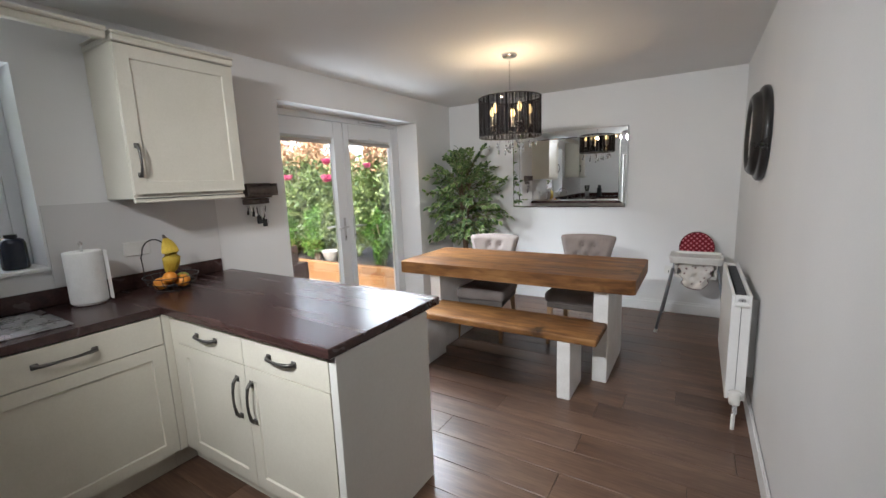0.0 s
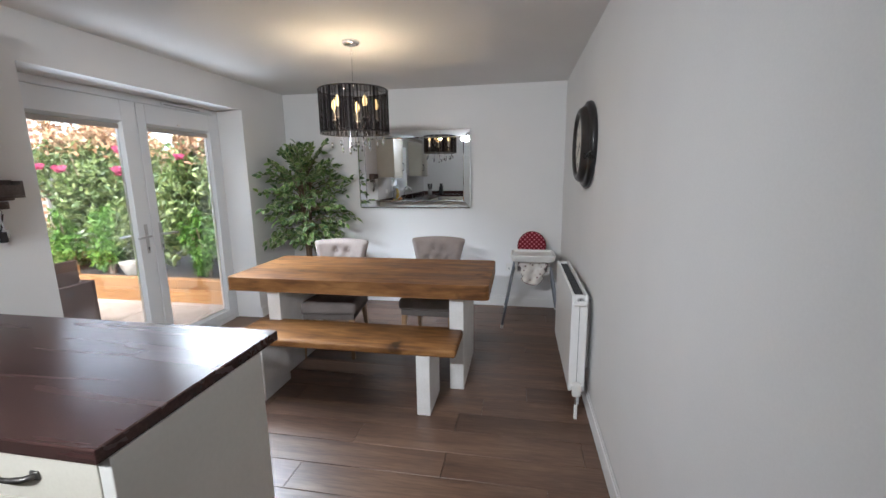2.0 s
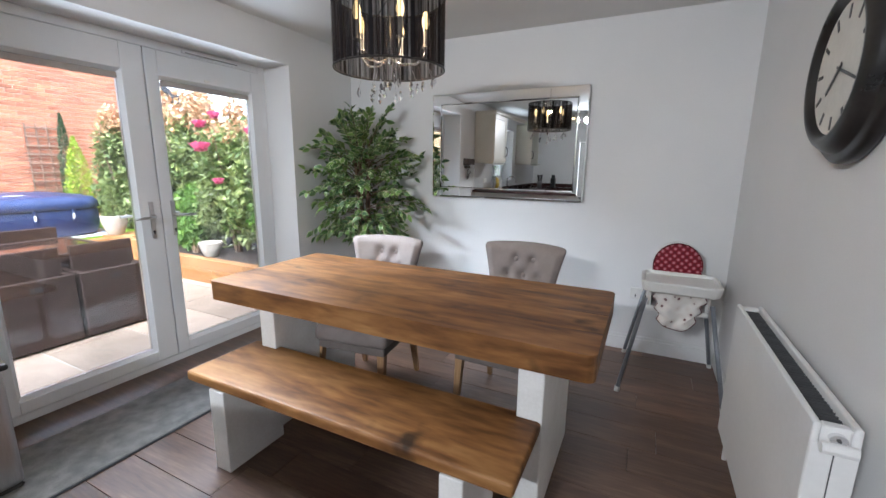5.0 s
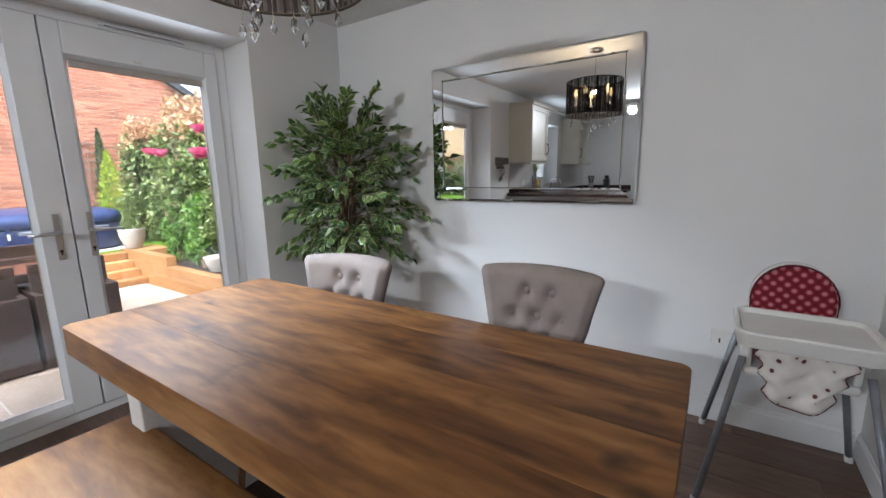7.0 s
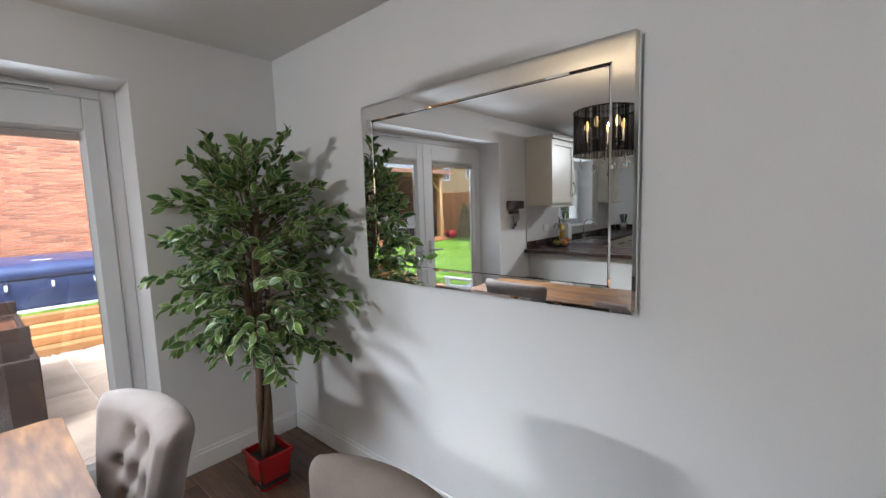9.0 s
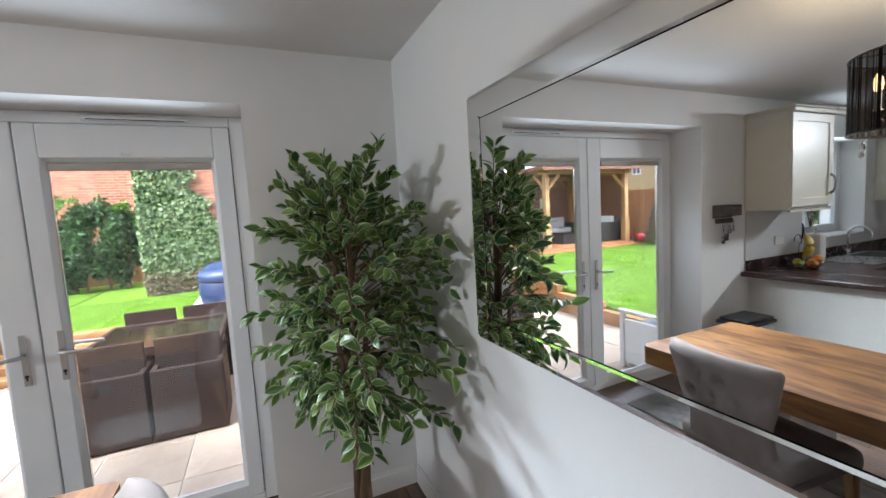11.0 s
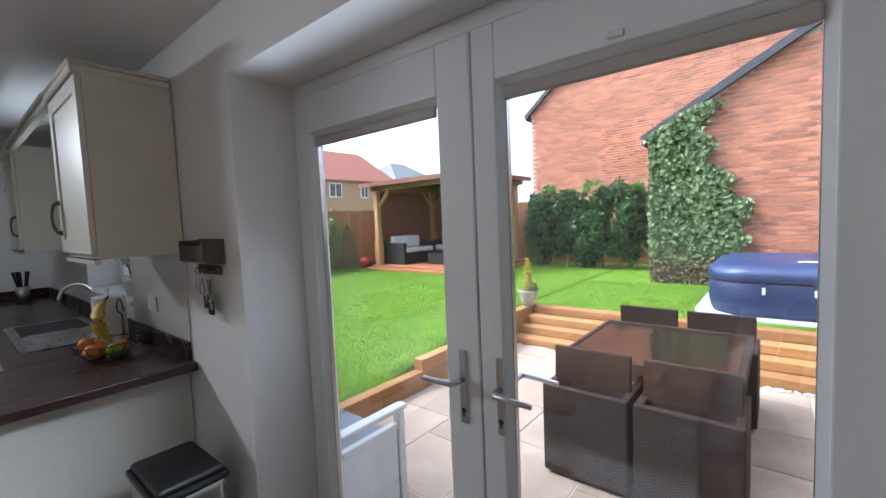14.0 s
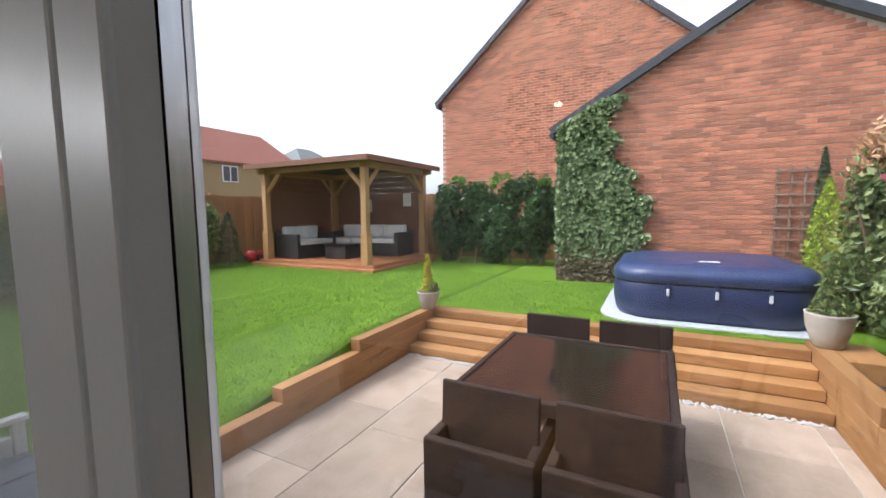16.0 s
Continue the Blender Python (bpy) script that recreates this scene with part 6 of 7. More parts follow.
# ---- brick buildings ----
def brick_wall(parent, x, y_range, z_range, inside, near, name="brick"):
    """Facing bricks in stretcher bond on the plane x, proud of the mortar. near(y, z): these become parts, the rest one mesh."""
    L, H, J = 0.225, 0.075, 0.011
    vs, fs, count, cache = [], [], 0, None
    half = bmesh.new()
    box(0, 0.0, 0, 0.009, L - J, H - J, 0.001, bm=half)
    me = mesh_of("brick", half, (BRICK,))
    r = 0
    z = z_range[0]
    while z < z_range[1]:
        y = y_range[0] - (L / 2 if r % 2 else 0)
        while y < y_range[1]:
            if inside(y + L / 2, z + H / 2):
                if near(y, z) and count < 300:
                    ob = new(name, me)
                    ob.parent, ob.location = parent, (x, y, z)
                    count += 1
                else:
                    b = len(vs)
                    d = 0.009
                    vs += [(x, y, z), (x, y + L - J, z), (x, y + L - J, z + H - J), (x, y, z + H - J)]
                    vs += [(x + d, y + 0.002, z + 0.002), (x + d, y + L - J - 0.002, z + 0.002), (x + d, y + L - J - 0.002, z + H - J - 0.002), (x + d, y + 0.002, z + H - J - 0.002)]
                    fs += [(b + 4, b + 5, b + 6, b + 7), (b, b + 1, b + 5, b + 4), (b + 1, b + 2, b + 6, b + 5), (b + 2, b + 3, b + 7, b + 6), (b + 3, b, b + 4, b + 7)]
            y += L
        z += H
        r += 1
    m2 = bpy.data.meshes.new("brick_rest")
    m2.from_pydata(vs, [], fs)
    m2.materials.append(BRICKS)
    ob = tagged(new("brick_rest", m2), kind="stuff")
    ob.parent = parent


def gable_house(name, label, x, y0, y1, eave, ridge_y, ridge, depth, wall_mat, roof_mat, bricks=None, over=0.12):
    """A building whose gable stands on the plane x facing the house, with roof slopes, verge boards and eaves."""
    g = thing(name, (0, 0, 0), label, "building")
    bm = bmesh.new()
    f = [bm.verts.new((x, y, z)) for y, z in ((y0, -0.3), (y1, -0.3), (y1, eave), (ridge_y, ridge), (y0, eave))]
    b = [bm.verts.new((x - depth, v.co.y, v.co.z)) for v in f]
    bm.faces.new(f)
    bm.faces.new(b[::-1])
    for k in range(5):
        bm.faces.new((f[k], b[k], b[(k + 1) % 5], f[(k + 1) % 5]))
    bmesh.ops.recalc_face_normals(bm, faces=bm.faces[:])
    part("wall", bm, MORTAR if bricks else wall_mat, g)
    for ya, za, sgn in ((y0, eave, -1), (y1, eave, 1)):
        d = Vector((0, ya - ridge_y, za - ridge)).normalized()
        e = Vector((0, ya, za)) + d * 0.18
        up = Vector((0, -d.z, d.y)) if sgn < 0 else Vector((0, d.z * -1, d.y))
        up = Vector((0, 0, 1)) - d * d.z
        up.normalize()
        rf = bmesh.new()
        q = []
        for xx in (x + over, x - depth - over):
            for p, t in ((Vector((0, ridge_y, ridge)), 0.01), (e, 0.01), (e, 0.11), (Vector((0, ridge_y, ridge)), 0.11)):
                w = p + up * t
                q.append(rf.verts.new((xx, w.y, w.z)))
        for idx in ((0, 1, 2, 3), (7, 6, 5, 4), (0, 4, 5, 1), (1, 5, 6, 2), (2, 6, 7, 3), (3, 7, 4, 0)):
            rf.faces.new([q[i] for i in idx])
        bmesh.ops.recalc_face_normals(rf, faces=rf.faces[:])
        roof = part("roof_slope", rf, roof_mat, g)
        vb = bmesh.new()
        q = []
        for xx in (x + over + 0.002, x + over + 0.03):
            for p, t in ((Vector((0, ridge_y, ridge)), -0.01), (e, -0.01), (e, 0.115), (Vector((0, ridge_y, ridge)), 0.115)):
                w = p + up * t
                q.append(vb.verts.new((xx, w.y, w.z)))
        for idx in ((0, 1, 2, 3), (7, 6, 5, 4), (0, 4, 5, 1), (1, 5, 6, 2), (2, 6, 7, 3), (3, 7, 4, 0)):
            vb.faces.new([q[i] for i in idx])
        bmesh.ops.recalc_face_normals(vb, faces=vb.faces[:])
        part("verge", vb, VERGE, roof, "dark verge board")
        part("gutter", rod((x + over, e.y, e.z - 0.02), (x - depth, e.y, e.z - 0.02), 0.05, sides=10), VERGE, g, "dark gutter")
    return g


GX = -10.6
garage = gable_house("brick_garage", "red brick garage gable with dark verge", GX, 2.07, 7.85, 2.93, 4.95, 4.58, 6.0, BRICKS, GREYTILE, True)
brick_wall(garage, GX, (2.08, 7.85), (0.2, 4.6), lambda y, z: (z < 2.93 + (min(y - 2.07, 7.85 - y)) * 0.56) and 2.18 < y < 7.74, lambda y, z: 3.6 < y < 6.2 and 1.1 < z < 2.6)
HX = -14.8
bighouse = gable_house("brick_house", "tall red brick house gable with dark verge", HX, -2.5, 5.1, 4.9, 1.3, 8.2, 8.0, BRICKS, TILES, True)
brick_wall(bighouse, HX, (-2.5, 5.1), (1.9, 8.2), lambda y, z: z < 4.9 + min((y + 2.5), (5.1 - y)) * 0.865 and -2.4 < y < 5.0, lambda y, z: -2.2 < y < 1.6 and 2.6 < z < 4.0)

yellow = thing("yellow_house", (0, 0, 0), "far buff brick house with red tiled roof", "building")
part("wall", box(-28.5, -33, -0.3, -20, -23, 5.2), BUFF, yellow)
gbl = prism([(0, 0), (10, 0), (5, 3)], 0, 8.5)
gbl.transform(Matrix.Translation((-28.5, -33, 5.2)) @ Matrix(((0, 1, 0, 0), (1, 0, 0, 0), (0, 0, 1, 0), (0, 0, 0, 1))))
bmesh.ops.recalc_face_normals(gbl, faces=gbl.faces[:])
part("gable", gbl, BUFF, yellow)
for s in (-1, 1):
    rf = bmesh.new()
    q = [rf.verts.new(p) for p in ((-19.8, -28, 8.32), (-28.7, -28, 8.32), (-28.7, -28 + s * 5.3, 5.1), (-19.8, -28 + s * 5.3, 5.1))]
    t = [rf.verts.new(v.co + Vector((0, 0, -0.1))) for v in q]
    rf.faces.new(q)
    rf.faces.new(t[::-1])
    for k in range(4):
        rf.faces.new((q[k], t[k], t[(k + 1) % 4], q[(k + 1) % 4]))
    bmesh.ops.recalc_face_normals(rf, faces=rf.faces[:])
    part("roof", rf, TILES, yellow, "red tiled roof")
for xc, w in ((-22.0, 1.2), (-24.9, 0.8), (-27.2, 0.8)):
    for z in (3.7, 1.0):
        fr = box(xc - w / 2, -22.99, z, xc + w / 2, -22.93, z + 1.15, 0.02)
        win = part("window", fr, UPVC, yellow)
        for a, b in ((xc - w / 2 + 0.08, xc - 0.04), (xc + 0.04, xc + w / 2 - 0.08)):
            part("pane", box(a, -22.93, z + 0.08, b, -22.92, z + 1.07), TINTED, win)
part("fascia", box(-28.5, -22.98, 5.0, -20, -22.9, 5.15), UPVC, yellow)
far2 = thing("far_house", (0, 0, 0), "distant row with red roof", "building")
part("wall", box(-22, -50, -0.3, -6, -42, 4.0), BRICKS, far2)
rf = prism([(-50.3, 3.9), (-41.7, 3.9), (-46, 6.4)], -22.3, -5.7)
rf.transform(Matrix(((0, 1, 0, 0), (1, 0, 0, 0), (0, 0, 1, 0), (0, 0, 0, 1))))
bmesh.ops.recalc_face_normals(rf, faces=rf.faces[:])
part("roof", rf, TILES, far2)
far3 = thing("grey_roofed_house", (0, 0, 0), "distant house with grey hipped roof", "building")
part("wall", box(-40, -34.2, -0.3, -32, -26.2, 5.7), BUFF, far3)
hip = bmesh.new()
q = [hip.verts.new(p) for p in ((-40.3, -34.5, 5.6), (-31.7, -34.5, 5.6), (-31.7, -25.9, 5.6), (-40.3, -25.9, 5.6), (-37, -30.2, 8.3), (-35, -30.2, 8.3))]
for idx in ((0, 1, 5, 4), (1, 2, 5), (2, 3, 4, 5), (3, 0, 4), (3, 2, 1, 0)):
    hip.faces.new([q[i] for i in idx])
bmesh.ops.recalc_face_normals(hip, faces=hip.faces[:])
part("roof", hip, GREYTILE, far3)

# ---- fences ----
def fence(name, along, fixed, a, b, z0, z1):
    f = thing(name, (0, 0, 0), "upright boarded orange brown garden fence", "fence")
    k, p = 0, a
    frnd = random.Random(int(abs(fixed * 10)))
    while p < b:
        w = 0.148
        dz = frnd.uniform(-0.01, 0.01)
        if along == "y":
            part("board", box(fixed - 0.011 - 0.012 * (k % 2), p, z0, fixed + 0.011 - 0.012 * (k % 2), p + w, z1 + dz, 0.002), FENCE, f)
        else:
            part("board", box(p, fixed - 0.011 + 0.012 * (k % 2), z0, p + w, fixed + 0.011 + 0.012 * (k % 2), z1 + dz, 0.002), FENCE, f)
        p += 0.14
        k += 1
    p = a
    while p < b + 0.1:
        if along == "y":
            part("post", box(fixed - 0.12, p - 0.05, -0.3, fixed - 0.03, p + 0.05, z1 + 0.06, 0.004), FENCE, f)
        else:
            part("post", box(p - 0.05, fixed - 0.12, -0.3, p + 0.05, fixed - 0.03, z1 + 0.06, 0.004), FENCE, f)
        p += 1.83
    return f


fence("rear_fence", "y", -13.3, -6.4, 2.0, 0.2, 2.0)
fence("side_fence", "x", -6.45, -13.3, -3.2, 0.0, 1.98)
tagged(part("house_wall_outside", box(XO - 0.02, -9, -0.3, XO - 0.001, YB - 0.2, 5.0), BRICKS), "brick wall of the house beyond the kitchen", "wall", kind="structure")

# ---- pergola ----
pg = thing("garden_pergola", (-11.2, -3.4, LAWN), "timber garden shelter with felt roof and boarded back", "pergola")
for k in range(18):
    part("deck_board", box(-1.35, -1.72 + k * 0.195, 0.02, 1.33, -1.53 + k * 0.195, 0.13, 0.004), DECK, pg)
part("deck_step", box(-1.4, -1.85, -0.1, 1.45, 1.86, 0.06, 0.006), DECK, pg)
for x in (-1.2, 1.22):
    for y in (-1.5, 1.52):
        p = part("post", box(x - 0.07, y - 0.07, 0.13, x + 0.07, y + 0.07, 2.2, 0.006), PINE, pg)
        part("post_base", box(x - 0.09, y - 0.09, 0.13, x + 0.09, y + 0.09, 0.75, 0.008), PINE, p)
        part("post_collar", box(x - 0.1, y - 0.1, 0.75, x + 0.1, y + 0.1, 0.8, 0.01), PINE, p)
        sx, sy = (1 if x < 0 else -1), (1 if y < 0 else -1)
        for ax in (0, 1):
            a = Vector((x, y, 1.72))
            b = a + Vector((sx * 0.48, 0, 0.48)) if ax == 0 else a + Vector((0, sy * 0.48, 0.48))
            br = rod(a, b, 0.055, sides=4)
            part("knee_brace", br, PINE, p)
for y in (-1.5, 1.52):
    part("beam", box(-1.4, y - 0.04, 2.2, 1.42, y + 0.04, 2.34, 0.005), PINE, pg)
for x in (-1.2, 1.22):
    part("beam", box(x - 0.04, -1.75, 2.205, x + 0.04, 1.78, 2.335, 0.005), PINE, pg)
part("roof", box(-1.52, -1.82, 2.342, 1.54, 1.85, 2.4, 0.01), VERGE, pg, "dark felt roof")
part("fascia", box(1.541, -1.83, 2.3, 1.57, 1.86, 2.42, 0.004), DARKFENCE, pg)
part("fascia", box(-1.52, 1.851, 2.3, 1.54, 1.88, 2.42, 0.004), DARKFENCE, pg)
for k in range(14):
    z = 0.14 + k * 0.148
    part("wall_board", box(-1.3, -1.45, z, -1.275, 1.45, z + 0.144, 0.003), DARKFENCE, pg)
    part("wall_board", box(-1.13, -1.6, z, 1.15, -1.575, z + 0.144, 0.003), DARKFENCE, pg)
for at, rot in (((-1.27, -0.3, 1.25), 0), ((-1.27, 1.0, 1.4), 0)):
    fr = part("hanging_frame", box(at[0], at[1] - 0.12, at[2], at[0] + 0.025, at[1] + 0.12, at[2] + 0.35, 0.004), BENCHWHITE, pg, "small white framed lantern")


def garden_sofa(m, length):
    s = thing("garden_sofa", m, "black rattan garden sofa with pale cushions", "garden sofa", "sofas under the pergola")
    h = length / 2
    part("base", box(-h, -0.38, 0.0, h, 0.38, 0.32, 0.01), BLACKWEAVE, s)
    part("back", box(-h, 0.28, 0.32, h, 0.38, 0.68, 0.01), BLACKWEAVE, s)
    for x in (-h, h - 0.1):
        part("arm", box(x, -0.38, 0.32, x + 0.1, 0.28, 0.6, 0.01), BLACKWEAVE, s)
    n = max(1, round((length - 0.2) / 0.62))
    w = (length - 0.22) / n
    for k in range(n):
        a = -h + 0.11 + k * w
        part("seat_cushion", box(a, -0.38, 0.322, a + w - 0.01, 0.16, 0.44, 0.03, seg=3), PALECUSHION, s)
        part("back_cushion", box(a, 0.14, 0.44, a + w - 0.01, 0.28, 0.78, 0.04, seg=3), PALECUSHION, s)
    return s


garden_sofa(pose(-11.95, -3.3, LAWN + 0.131, 0, 0, 90), 2.3)
garden_sofa(pose(-10.86, -4.5, LAWN + 0.131, 0, 0, 180), 1.36)
lt = thing("garden_coffee_table", (-10.9, -3.3, LAWN + 0.131), "low black rattan coffee table", "coffee table")
part("top", box(-0.35, -0.35, 0.32, 0.35, 0.35, 0.36, 0.006), TINTED, lt)
part("base", box(-0.32, -0.32, 0.0, 0.32, 0.32, 0.32, 0.006), BLACKWEAVE, lt)
bd = thing("toy_ball", (-10.0, -5.6, LAWN + 0.16), "small red garden toy on the lawn", "toy")
bm = bmesh.new()
bmesh.ops.create_uvsphere(bm, u_segments=16, v_segments=10, radius=0.16)
part("shell", bm, REDPOT, bd, smooth=True)
part("valve_plug", rod((0.155, 0, 0), (0.163, 0, 0), 0.01), RUBBERGAP, bd)

BLUEBOX = surf("blue_moulded_plastic", (0.02, 0.05, 0.2), (0.04, 0.08, 0.3), 6, 0.4, bump=0.05)
sbx = thing("storage_box", (-10.75, -5.35, LAWN), "small blue plastic storage box by the shelter", "storage box")
part("body", box(-0.22, -0.16, 0.0, 0.22, 0.16, 0.24, 0.02, seg=2), BLUEBOX, sbx)
part("lid", box(-0.23, -0.17, 0.2405, 0.23, 0.17, 0.27, 0.01, seg=2), BLUEBOX, sbx)
tk = thing("toy_truck", (-10.35, -5.5, LAWN), "black and red toy truck on the lawn", "toy")
part("body", box(-0.2, -0.1, 0.07, 0.2, 0.1, 0.2, 0.03, seg=2), RUBBERGAP, tk)
part("cab", box(0.03, -0.09, 0.2005, 0.17, 0.09, 0.29, 0.02, seg=2), REDPOT, tk)
for wx in (-0.13, 0.13):
    for wy in (-0.115, 0.115):
        part("wheel", rod((wx, wy - 0.02, 0.066), (wx, wy + 0.02, 0.066), 0.066, sides=16), RUBBERGAP, tk)

# ---- planting ----
hedge = thing("laurel_hedge", (-12.2, 0.55, LAWN), "dense dark green laurel hedge by the fence", "hedge")
for k in range(9):
    part("stem", tube([(0.2 * math.sin(k), -1.6 + k * 0.4, 0), (-0.1, -1.6 + k * 0.4, 0.7), (-0.15 + 0.1 * math.cos(k * 2), -1.6 + k * 0.4 + 0.15, 1.3)], [0.03, 0.022, 0.01], 6), BARK, hedge)
pts = np.concatenate([lumpy(4600, (0.0, -1.55 + k * 0.62, 0.98 + 0.13 * math.sin(k * 2.3)), (0.62, 0.62, 1.08), 12, seed=30 + k) for k in range(6)])
leaf_cloud("crown", LAUREL, pts[pts[:, 2] > 0], 0.14, 0.45, parent=hedge)
leaf_cloud("young_leaves", ROSELEAF, np.concatenate([lumpy(160, (0.1, -1.2 + k * 1.1, 1.9), (0.4, 0.4, 0.32), 6, seed=60 + k) for k in range(3)]), 0.12, 0.42, parent=hedge)

ivy = thing("climbing_ivy", (GX + 0.02, 2.1, LAWN), "pale variegated ivy climbing the garage corner", "ivy")
ig = np.random.default_rng(9)
py, pz = ig.uniform(-0.08, 1.45, 16000), ig.uniform(0.0, 3.1, 16000)
edge = np.interp(pz, [0, 0.3, 0.8, 1.3, 1.7, 2.1, 2.4, 2.75, 3.1], [0.85, 1.0, 1.3, 1.42, 1.1, 0.85, 0.78, 0.75, 0.9]) + 0.1 * np.sin(pz * 11) + ig.normal(0, 0.06, 16000)
keep = (py < edge) & (pz < 2.72 + 0.56 * py)
pts = np.stack([0.05 + ig.uniform(0, 0.16, 16000), py, pz], 1)[keep]
dry = pts[:, 2] + ig.normal(0, 0.1, len(pts)) < 0.5
leaf_cloud("crown", IVY, pts[~dry], 0.085, 0.85, face=(0.8, 0, 0.35), parent=ivy)
leaf_cloud("dry_growth", IVYDRY, pts[dry], 0.07, 0.6, face=(0.8, 0, 0.3), parent=ivy)
for k in range(6):
    part("stem", tube([(0.03, 0.05 + k * 0.12, 0), (0.04, 0.1 + k * 0.13, 1.0), (0.04, 0.02 + k * 0.14, 2.4)], [0.018, 0.012, 0.005], 6), BARK, ivy)

for k, (x, y, h, rx) in enumerate(((-3.75, 5.45, 2.0, 0.62), (-4.65, 5.5, 2.15, 0.62), (-5.55, 5.55, 2.1, 0.62), (-6.4, 5.5, 2.25, 0.62), (-7.2, 5.62, 2.3, 0.5), (-8.45, 5.62, 2.25, 0.6), (-4.2, 6.1, 2.3, 0.7), (-5.2, 6.15, 2.4, 0.7), (-6.2, 6.15, 2.35, 0.7), (-7.1, 6.2, 2.4, 0.7))):
    shrub("photinia_shrub", "photinia shrub with pale green and coppery leaves", "shrub", (x, y, 0.12), (rx, 0.58, 1), h, 7500, 0.1, PHOTINIA, 100 + k, PHOTRED, 0.8, "hedge shrubs in the raised bed")
for k, (x, y, h) in enumerate(((-4.4, 5.2, 0.95), (-6.0, 5.2, 1.0), (-6.75, 5.25, 1.05))):
    shrub("rose_bush", "bright green rose bush in the raised bed", "rose bush", (x, y, 0.12), (0.36, 0.22, 1), h, 2200, 0.075, ROSELEAF, 140 + k, None, 0.8, "roses in the raised bed")
for x, y, z, size in ((-5.36, 5.0, 1.57, 1.5), (-5.37, 5.02, 1.86, 1.1), (-5.09, 5.03, 1.96, 1.0), (-5.05, 4.98, 1.16, 0.9), (-6.37, 5.0, 1.62, 1.15), (-6.8, 5.05, 1.66, 1.1), (-4.45, 5.0, 1.75, 0.9)):
    ros = thing("rose_bloom", Matrix.LocRotScale((x, y, z), None, (size, size, size)), "pink rose bloom on the hedge", "flower", "pink roses")
    bm = bmesh.new()
    for j in range(16):
        a, e = j * 2.4, 0.2 + 0.075 * j
        one = bmesh.new()
        bmesh.ops.create_grid(one, x_segments=2, y_segments=2, size=0.042)
        for v in one.verts:
            v.co.z += 14 * (v.co.x ** 2 + v.co.y ** 2)
        one.transform(pose(0, 0, 0, 0, 0, math.degrees(a)) @ Matrix.Translation((0.014 + 0.03 * e, 0, 0)) @ pose(0, 0, 0, 0, -70 + 45 * e, 0))
        merge(bm, one)
    part("petals", bm, PINK, ros)
    part("stalk", rod((0, 0, -0.02), (0.03, 0.1, -0.3), 0.004, sides=5), ROSELEAF, ros)
for k, (x, y, h, rx) in enumerate(((-6.6, -5.7, 1.3, 0.6), (-7.8, -5.75, 1.35, 0.6), (-8.9, -5.8, 1.3, 0.55), (-5.4, -5.7, 1.2, 0.6), (-4.2, -5.7, 1.3, 0.6))):
    shrub("border_shrub", "mixed green border shrub against the fence", "shrub", (x, y, 0.14 if x > -6 else LAWN), (rx, 0.5, 1), h * 1.2, 3400, 0.1, PHOTINIA if k % 3 else ROSELEAF, 200 + k, None, 0.8, "shrubs along the side fence")


def conifer(name, label, base, r, h, n, mat, seed):
    c = thing(name, base, label, "conifer")
    g = np.random.default_rng(seed)
    z = g.uniform(0, 1, n) ** 1.25
    rr = r * (1 - z) ** 0.75 * (0.6 + 0.4 * np.sqrt(g.uniform(0, 1, n))) * (1 + 0.18 * np.sin(9 * z + 3 * g.uniform(0, 1, n)))
    a = g.uniform(0, 6.283, n)
    leaf_cloud("crown", mat, np.stack([rr * np.cos(a), rr * np.sin(a), 0.05 + z * h], 1), 0.06, 0.3, face=(0, 0, 0.1), parent=c, droop=-0.8)
    part("trunk", rod((0, 0, 0), (0, 0, h * 0.8), 0.02, 0.006), BARK, c)
    return c


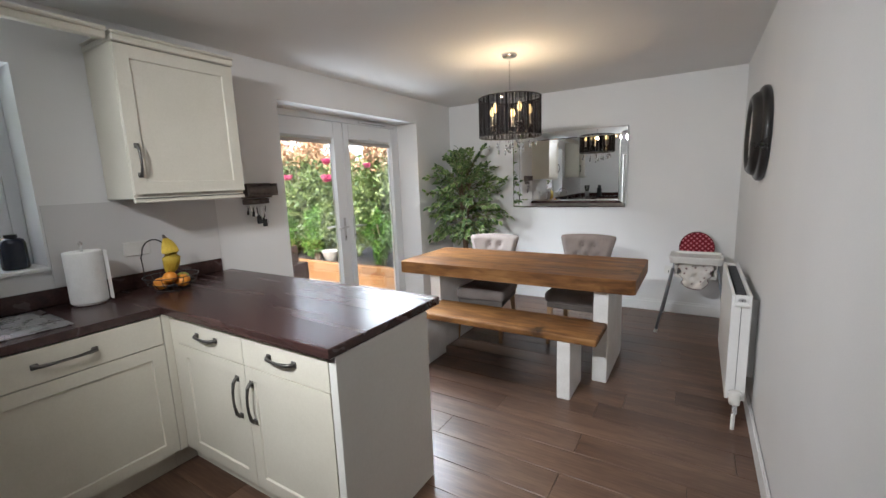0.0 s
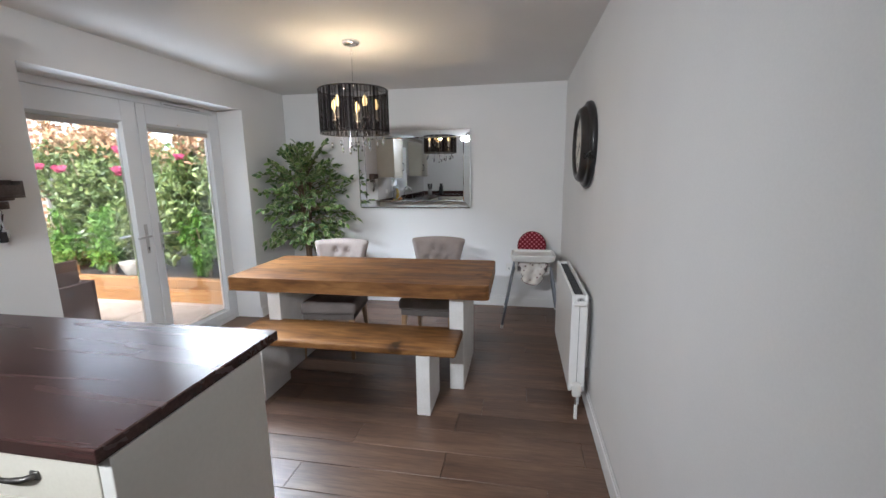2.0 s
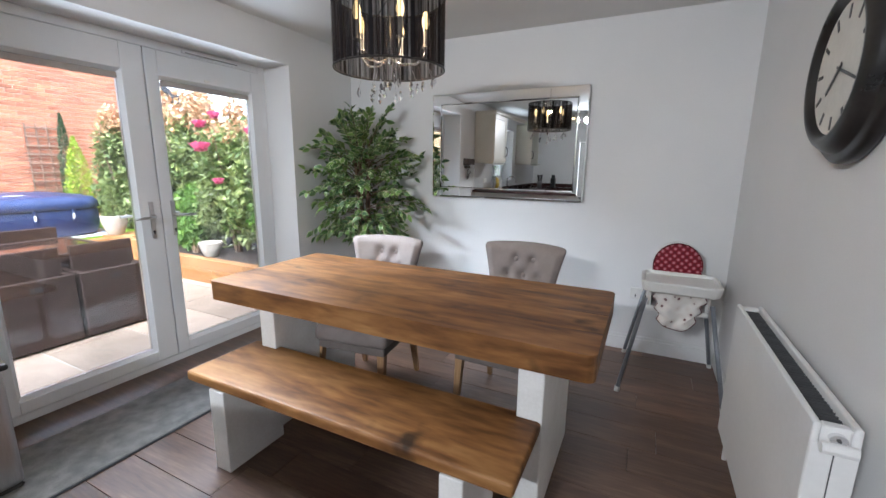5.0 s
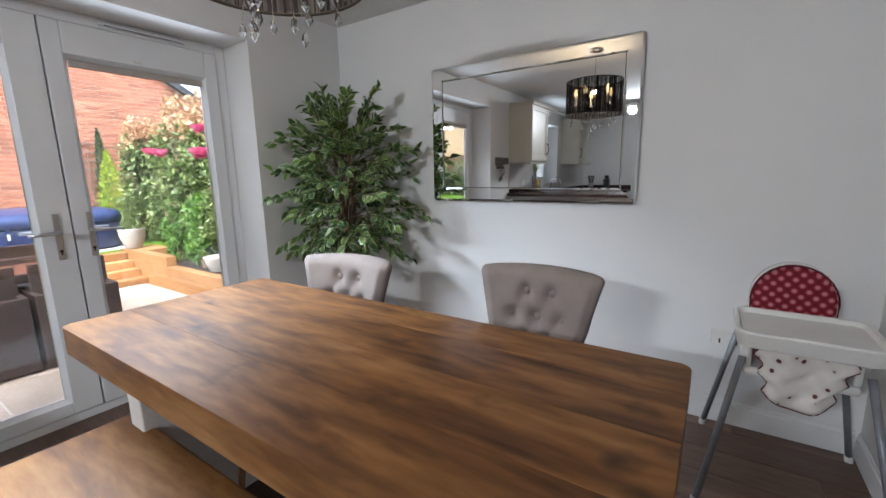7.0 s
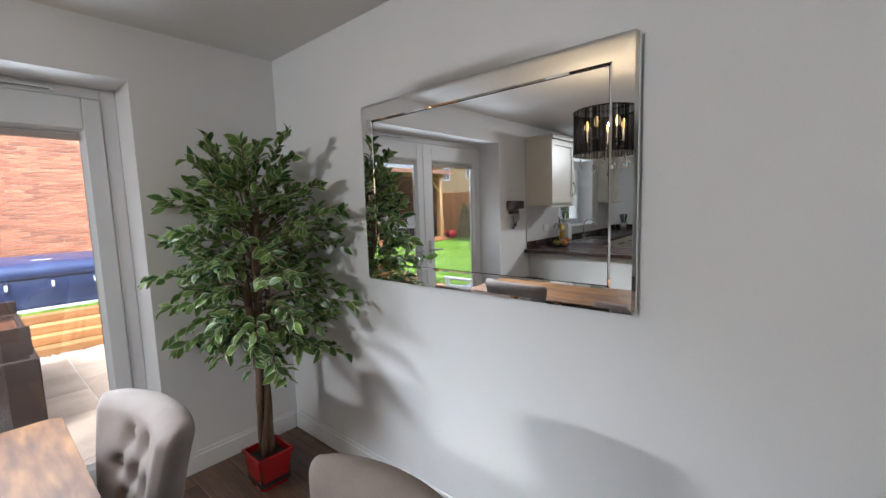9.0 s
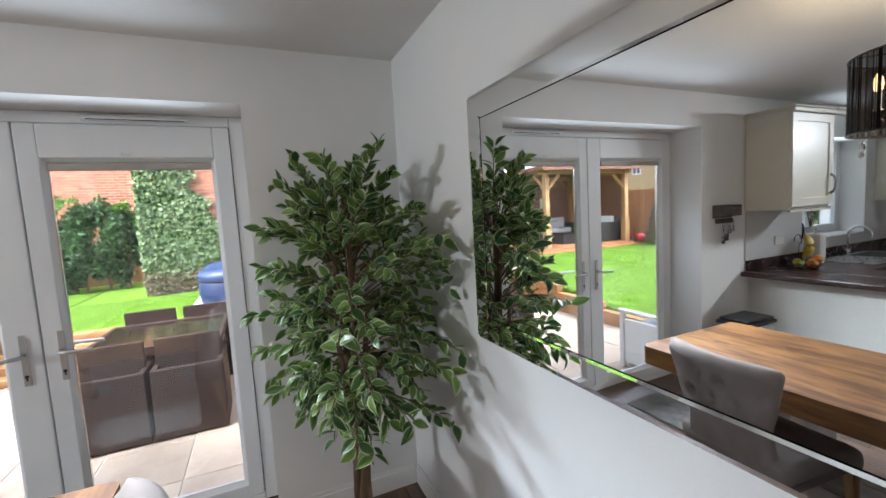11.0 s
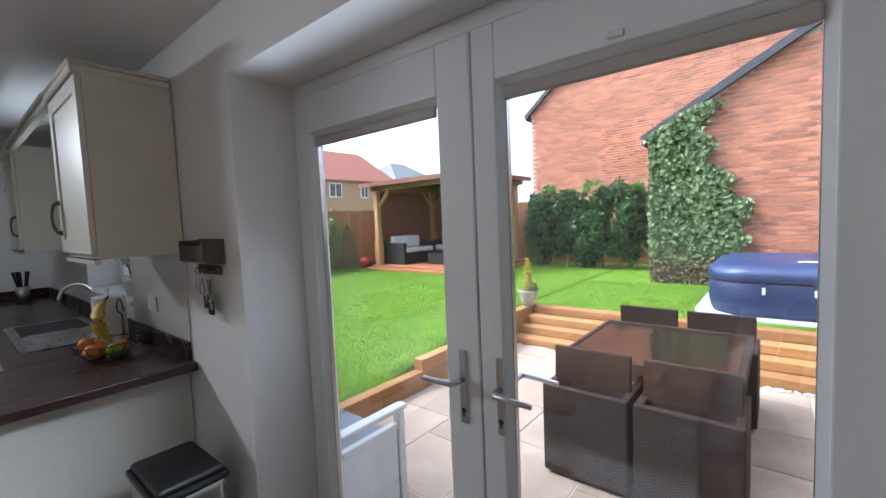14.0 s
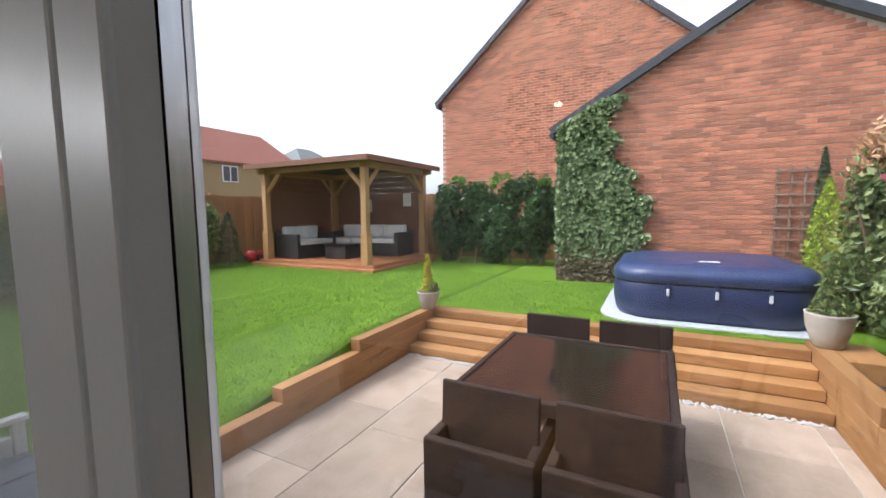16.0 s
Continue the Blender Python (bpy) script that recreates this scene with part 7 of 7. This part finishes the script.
conifer("lime_conifer", "bright lime green conifer by the hot tub", (-9.7, 5.5, LAWN), 0.32, 1.55, 2600, LIMELEAF, 5)
conifer("dark_conifer", "slim dark green conifer by the trellis", (-10.3, 5.6, LAWN), 0.2, 2.0, 2000, CONIFER, 6)
conifer("fence_conifer", "round dark conifer beside the fence", (-9.35, -5.5, LAWN), 0.35, 1.25, 2000, CONIFER, 7)


def garden_pot(name, label, base, r, h, flare):
    p = thing(name, base, label, "plant pot")
    part("bowl", lathe([(0, 0), (r * 0.55, 0), (r * 0.62, 0.01), (r * flare, h * 0.6), (r, h - 0.02), (r * 1.04, h), (r * 0.92, h), (r * 0.9, h - 0.05), (0, h - 0.05)], 28), STONEPOT, p, smooth=True)
    part("soil", lathe([(0, h - 0.045), (r * 0.89, h - 0.045)], 20), SOIL, p)
    return p


garden_pot("stone_pot", "round cream stone pot on the steps", (-7.58, 4.97, 0.291), 0.17, 0.3, 0.95)
conifer("pot_conifer", "feathery green conifer in the cream pot", (-7.58, 4.97, 0.54), 0.13, 0.48, 1200, PHOTINIA, 12)
garden_pot("low_pot", "low cream bowl among the roses", (-5.6, 5.16, 0.121), 0.15, 0.2, 0.9)
garden_pot("square_pot", "cream pot on the sleeper corner", (-7.5, 1.03, 0.263), 0.14, 0.22, 0.9)
conifer("golden_conifer", "small golden conifer in a cream pot", (-7.5, 1.03, 0.44), 0.075, 0.46, 900, GOLD, 13)
shrub("trailing_plant", "small green plant in the cream pot", "plant", (-7.5, 1.11, 0.45), (0.13, 0.09, 1), 0.16, 200, 0.05, PHOTINIA, 15)

TRELLIS = wood("faded_trellis_lath", [(0.3, (0.13, 0.08, 0.055)), (0.7, (0.27, 0.18, 0.13))], "z", 10, 0.8, obj=0.12, bump=0.4)
tr = thing("wall_trellis", (GX + 0.03, 5.4, 0.8), "brown wooden trellis fixed to the brick wall", "trellis")
for k in range(4):
    part("upright", box(0, -0.24 + k * 0.16 - 0.013, 0, 0.018, -0.24 + k * 0.16 + 0.013, 1.29), TRELLIS, tr)
for k in range(8):
    part("cross_slat", box(0.0182, -0.27, 0.05 + k * 0.165, 0.034, 0.27, 0.078 + k * 0.165), TRELLIS, tr)
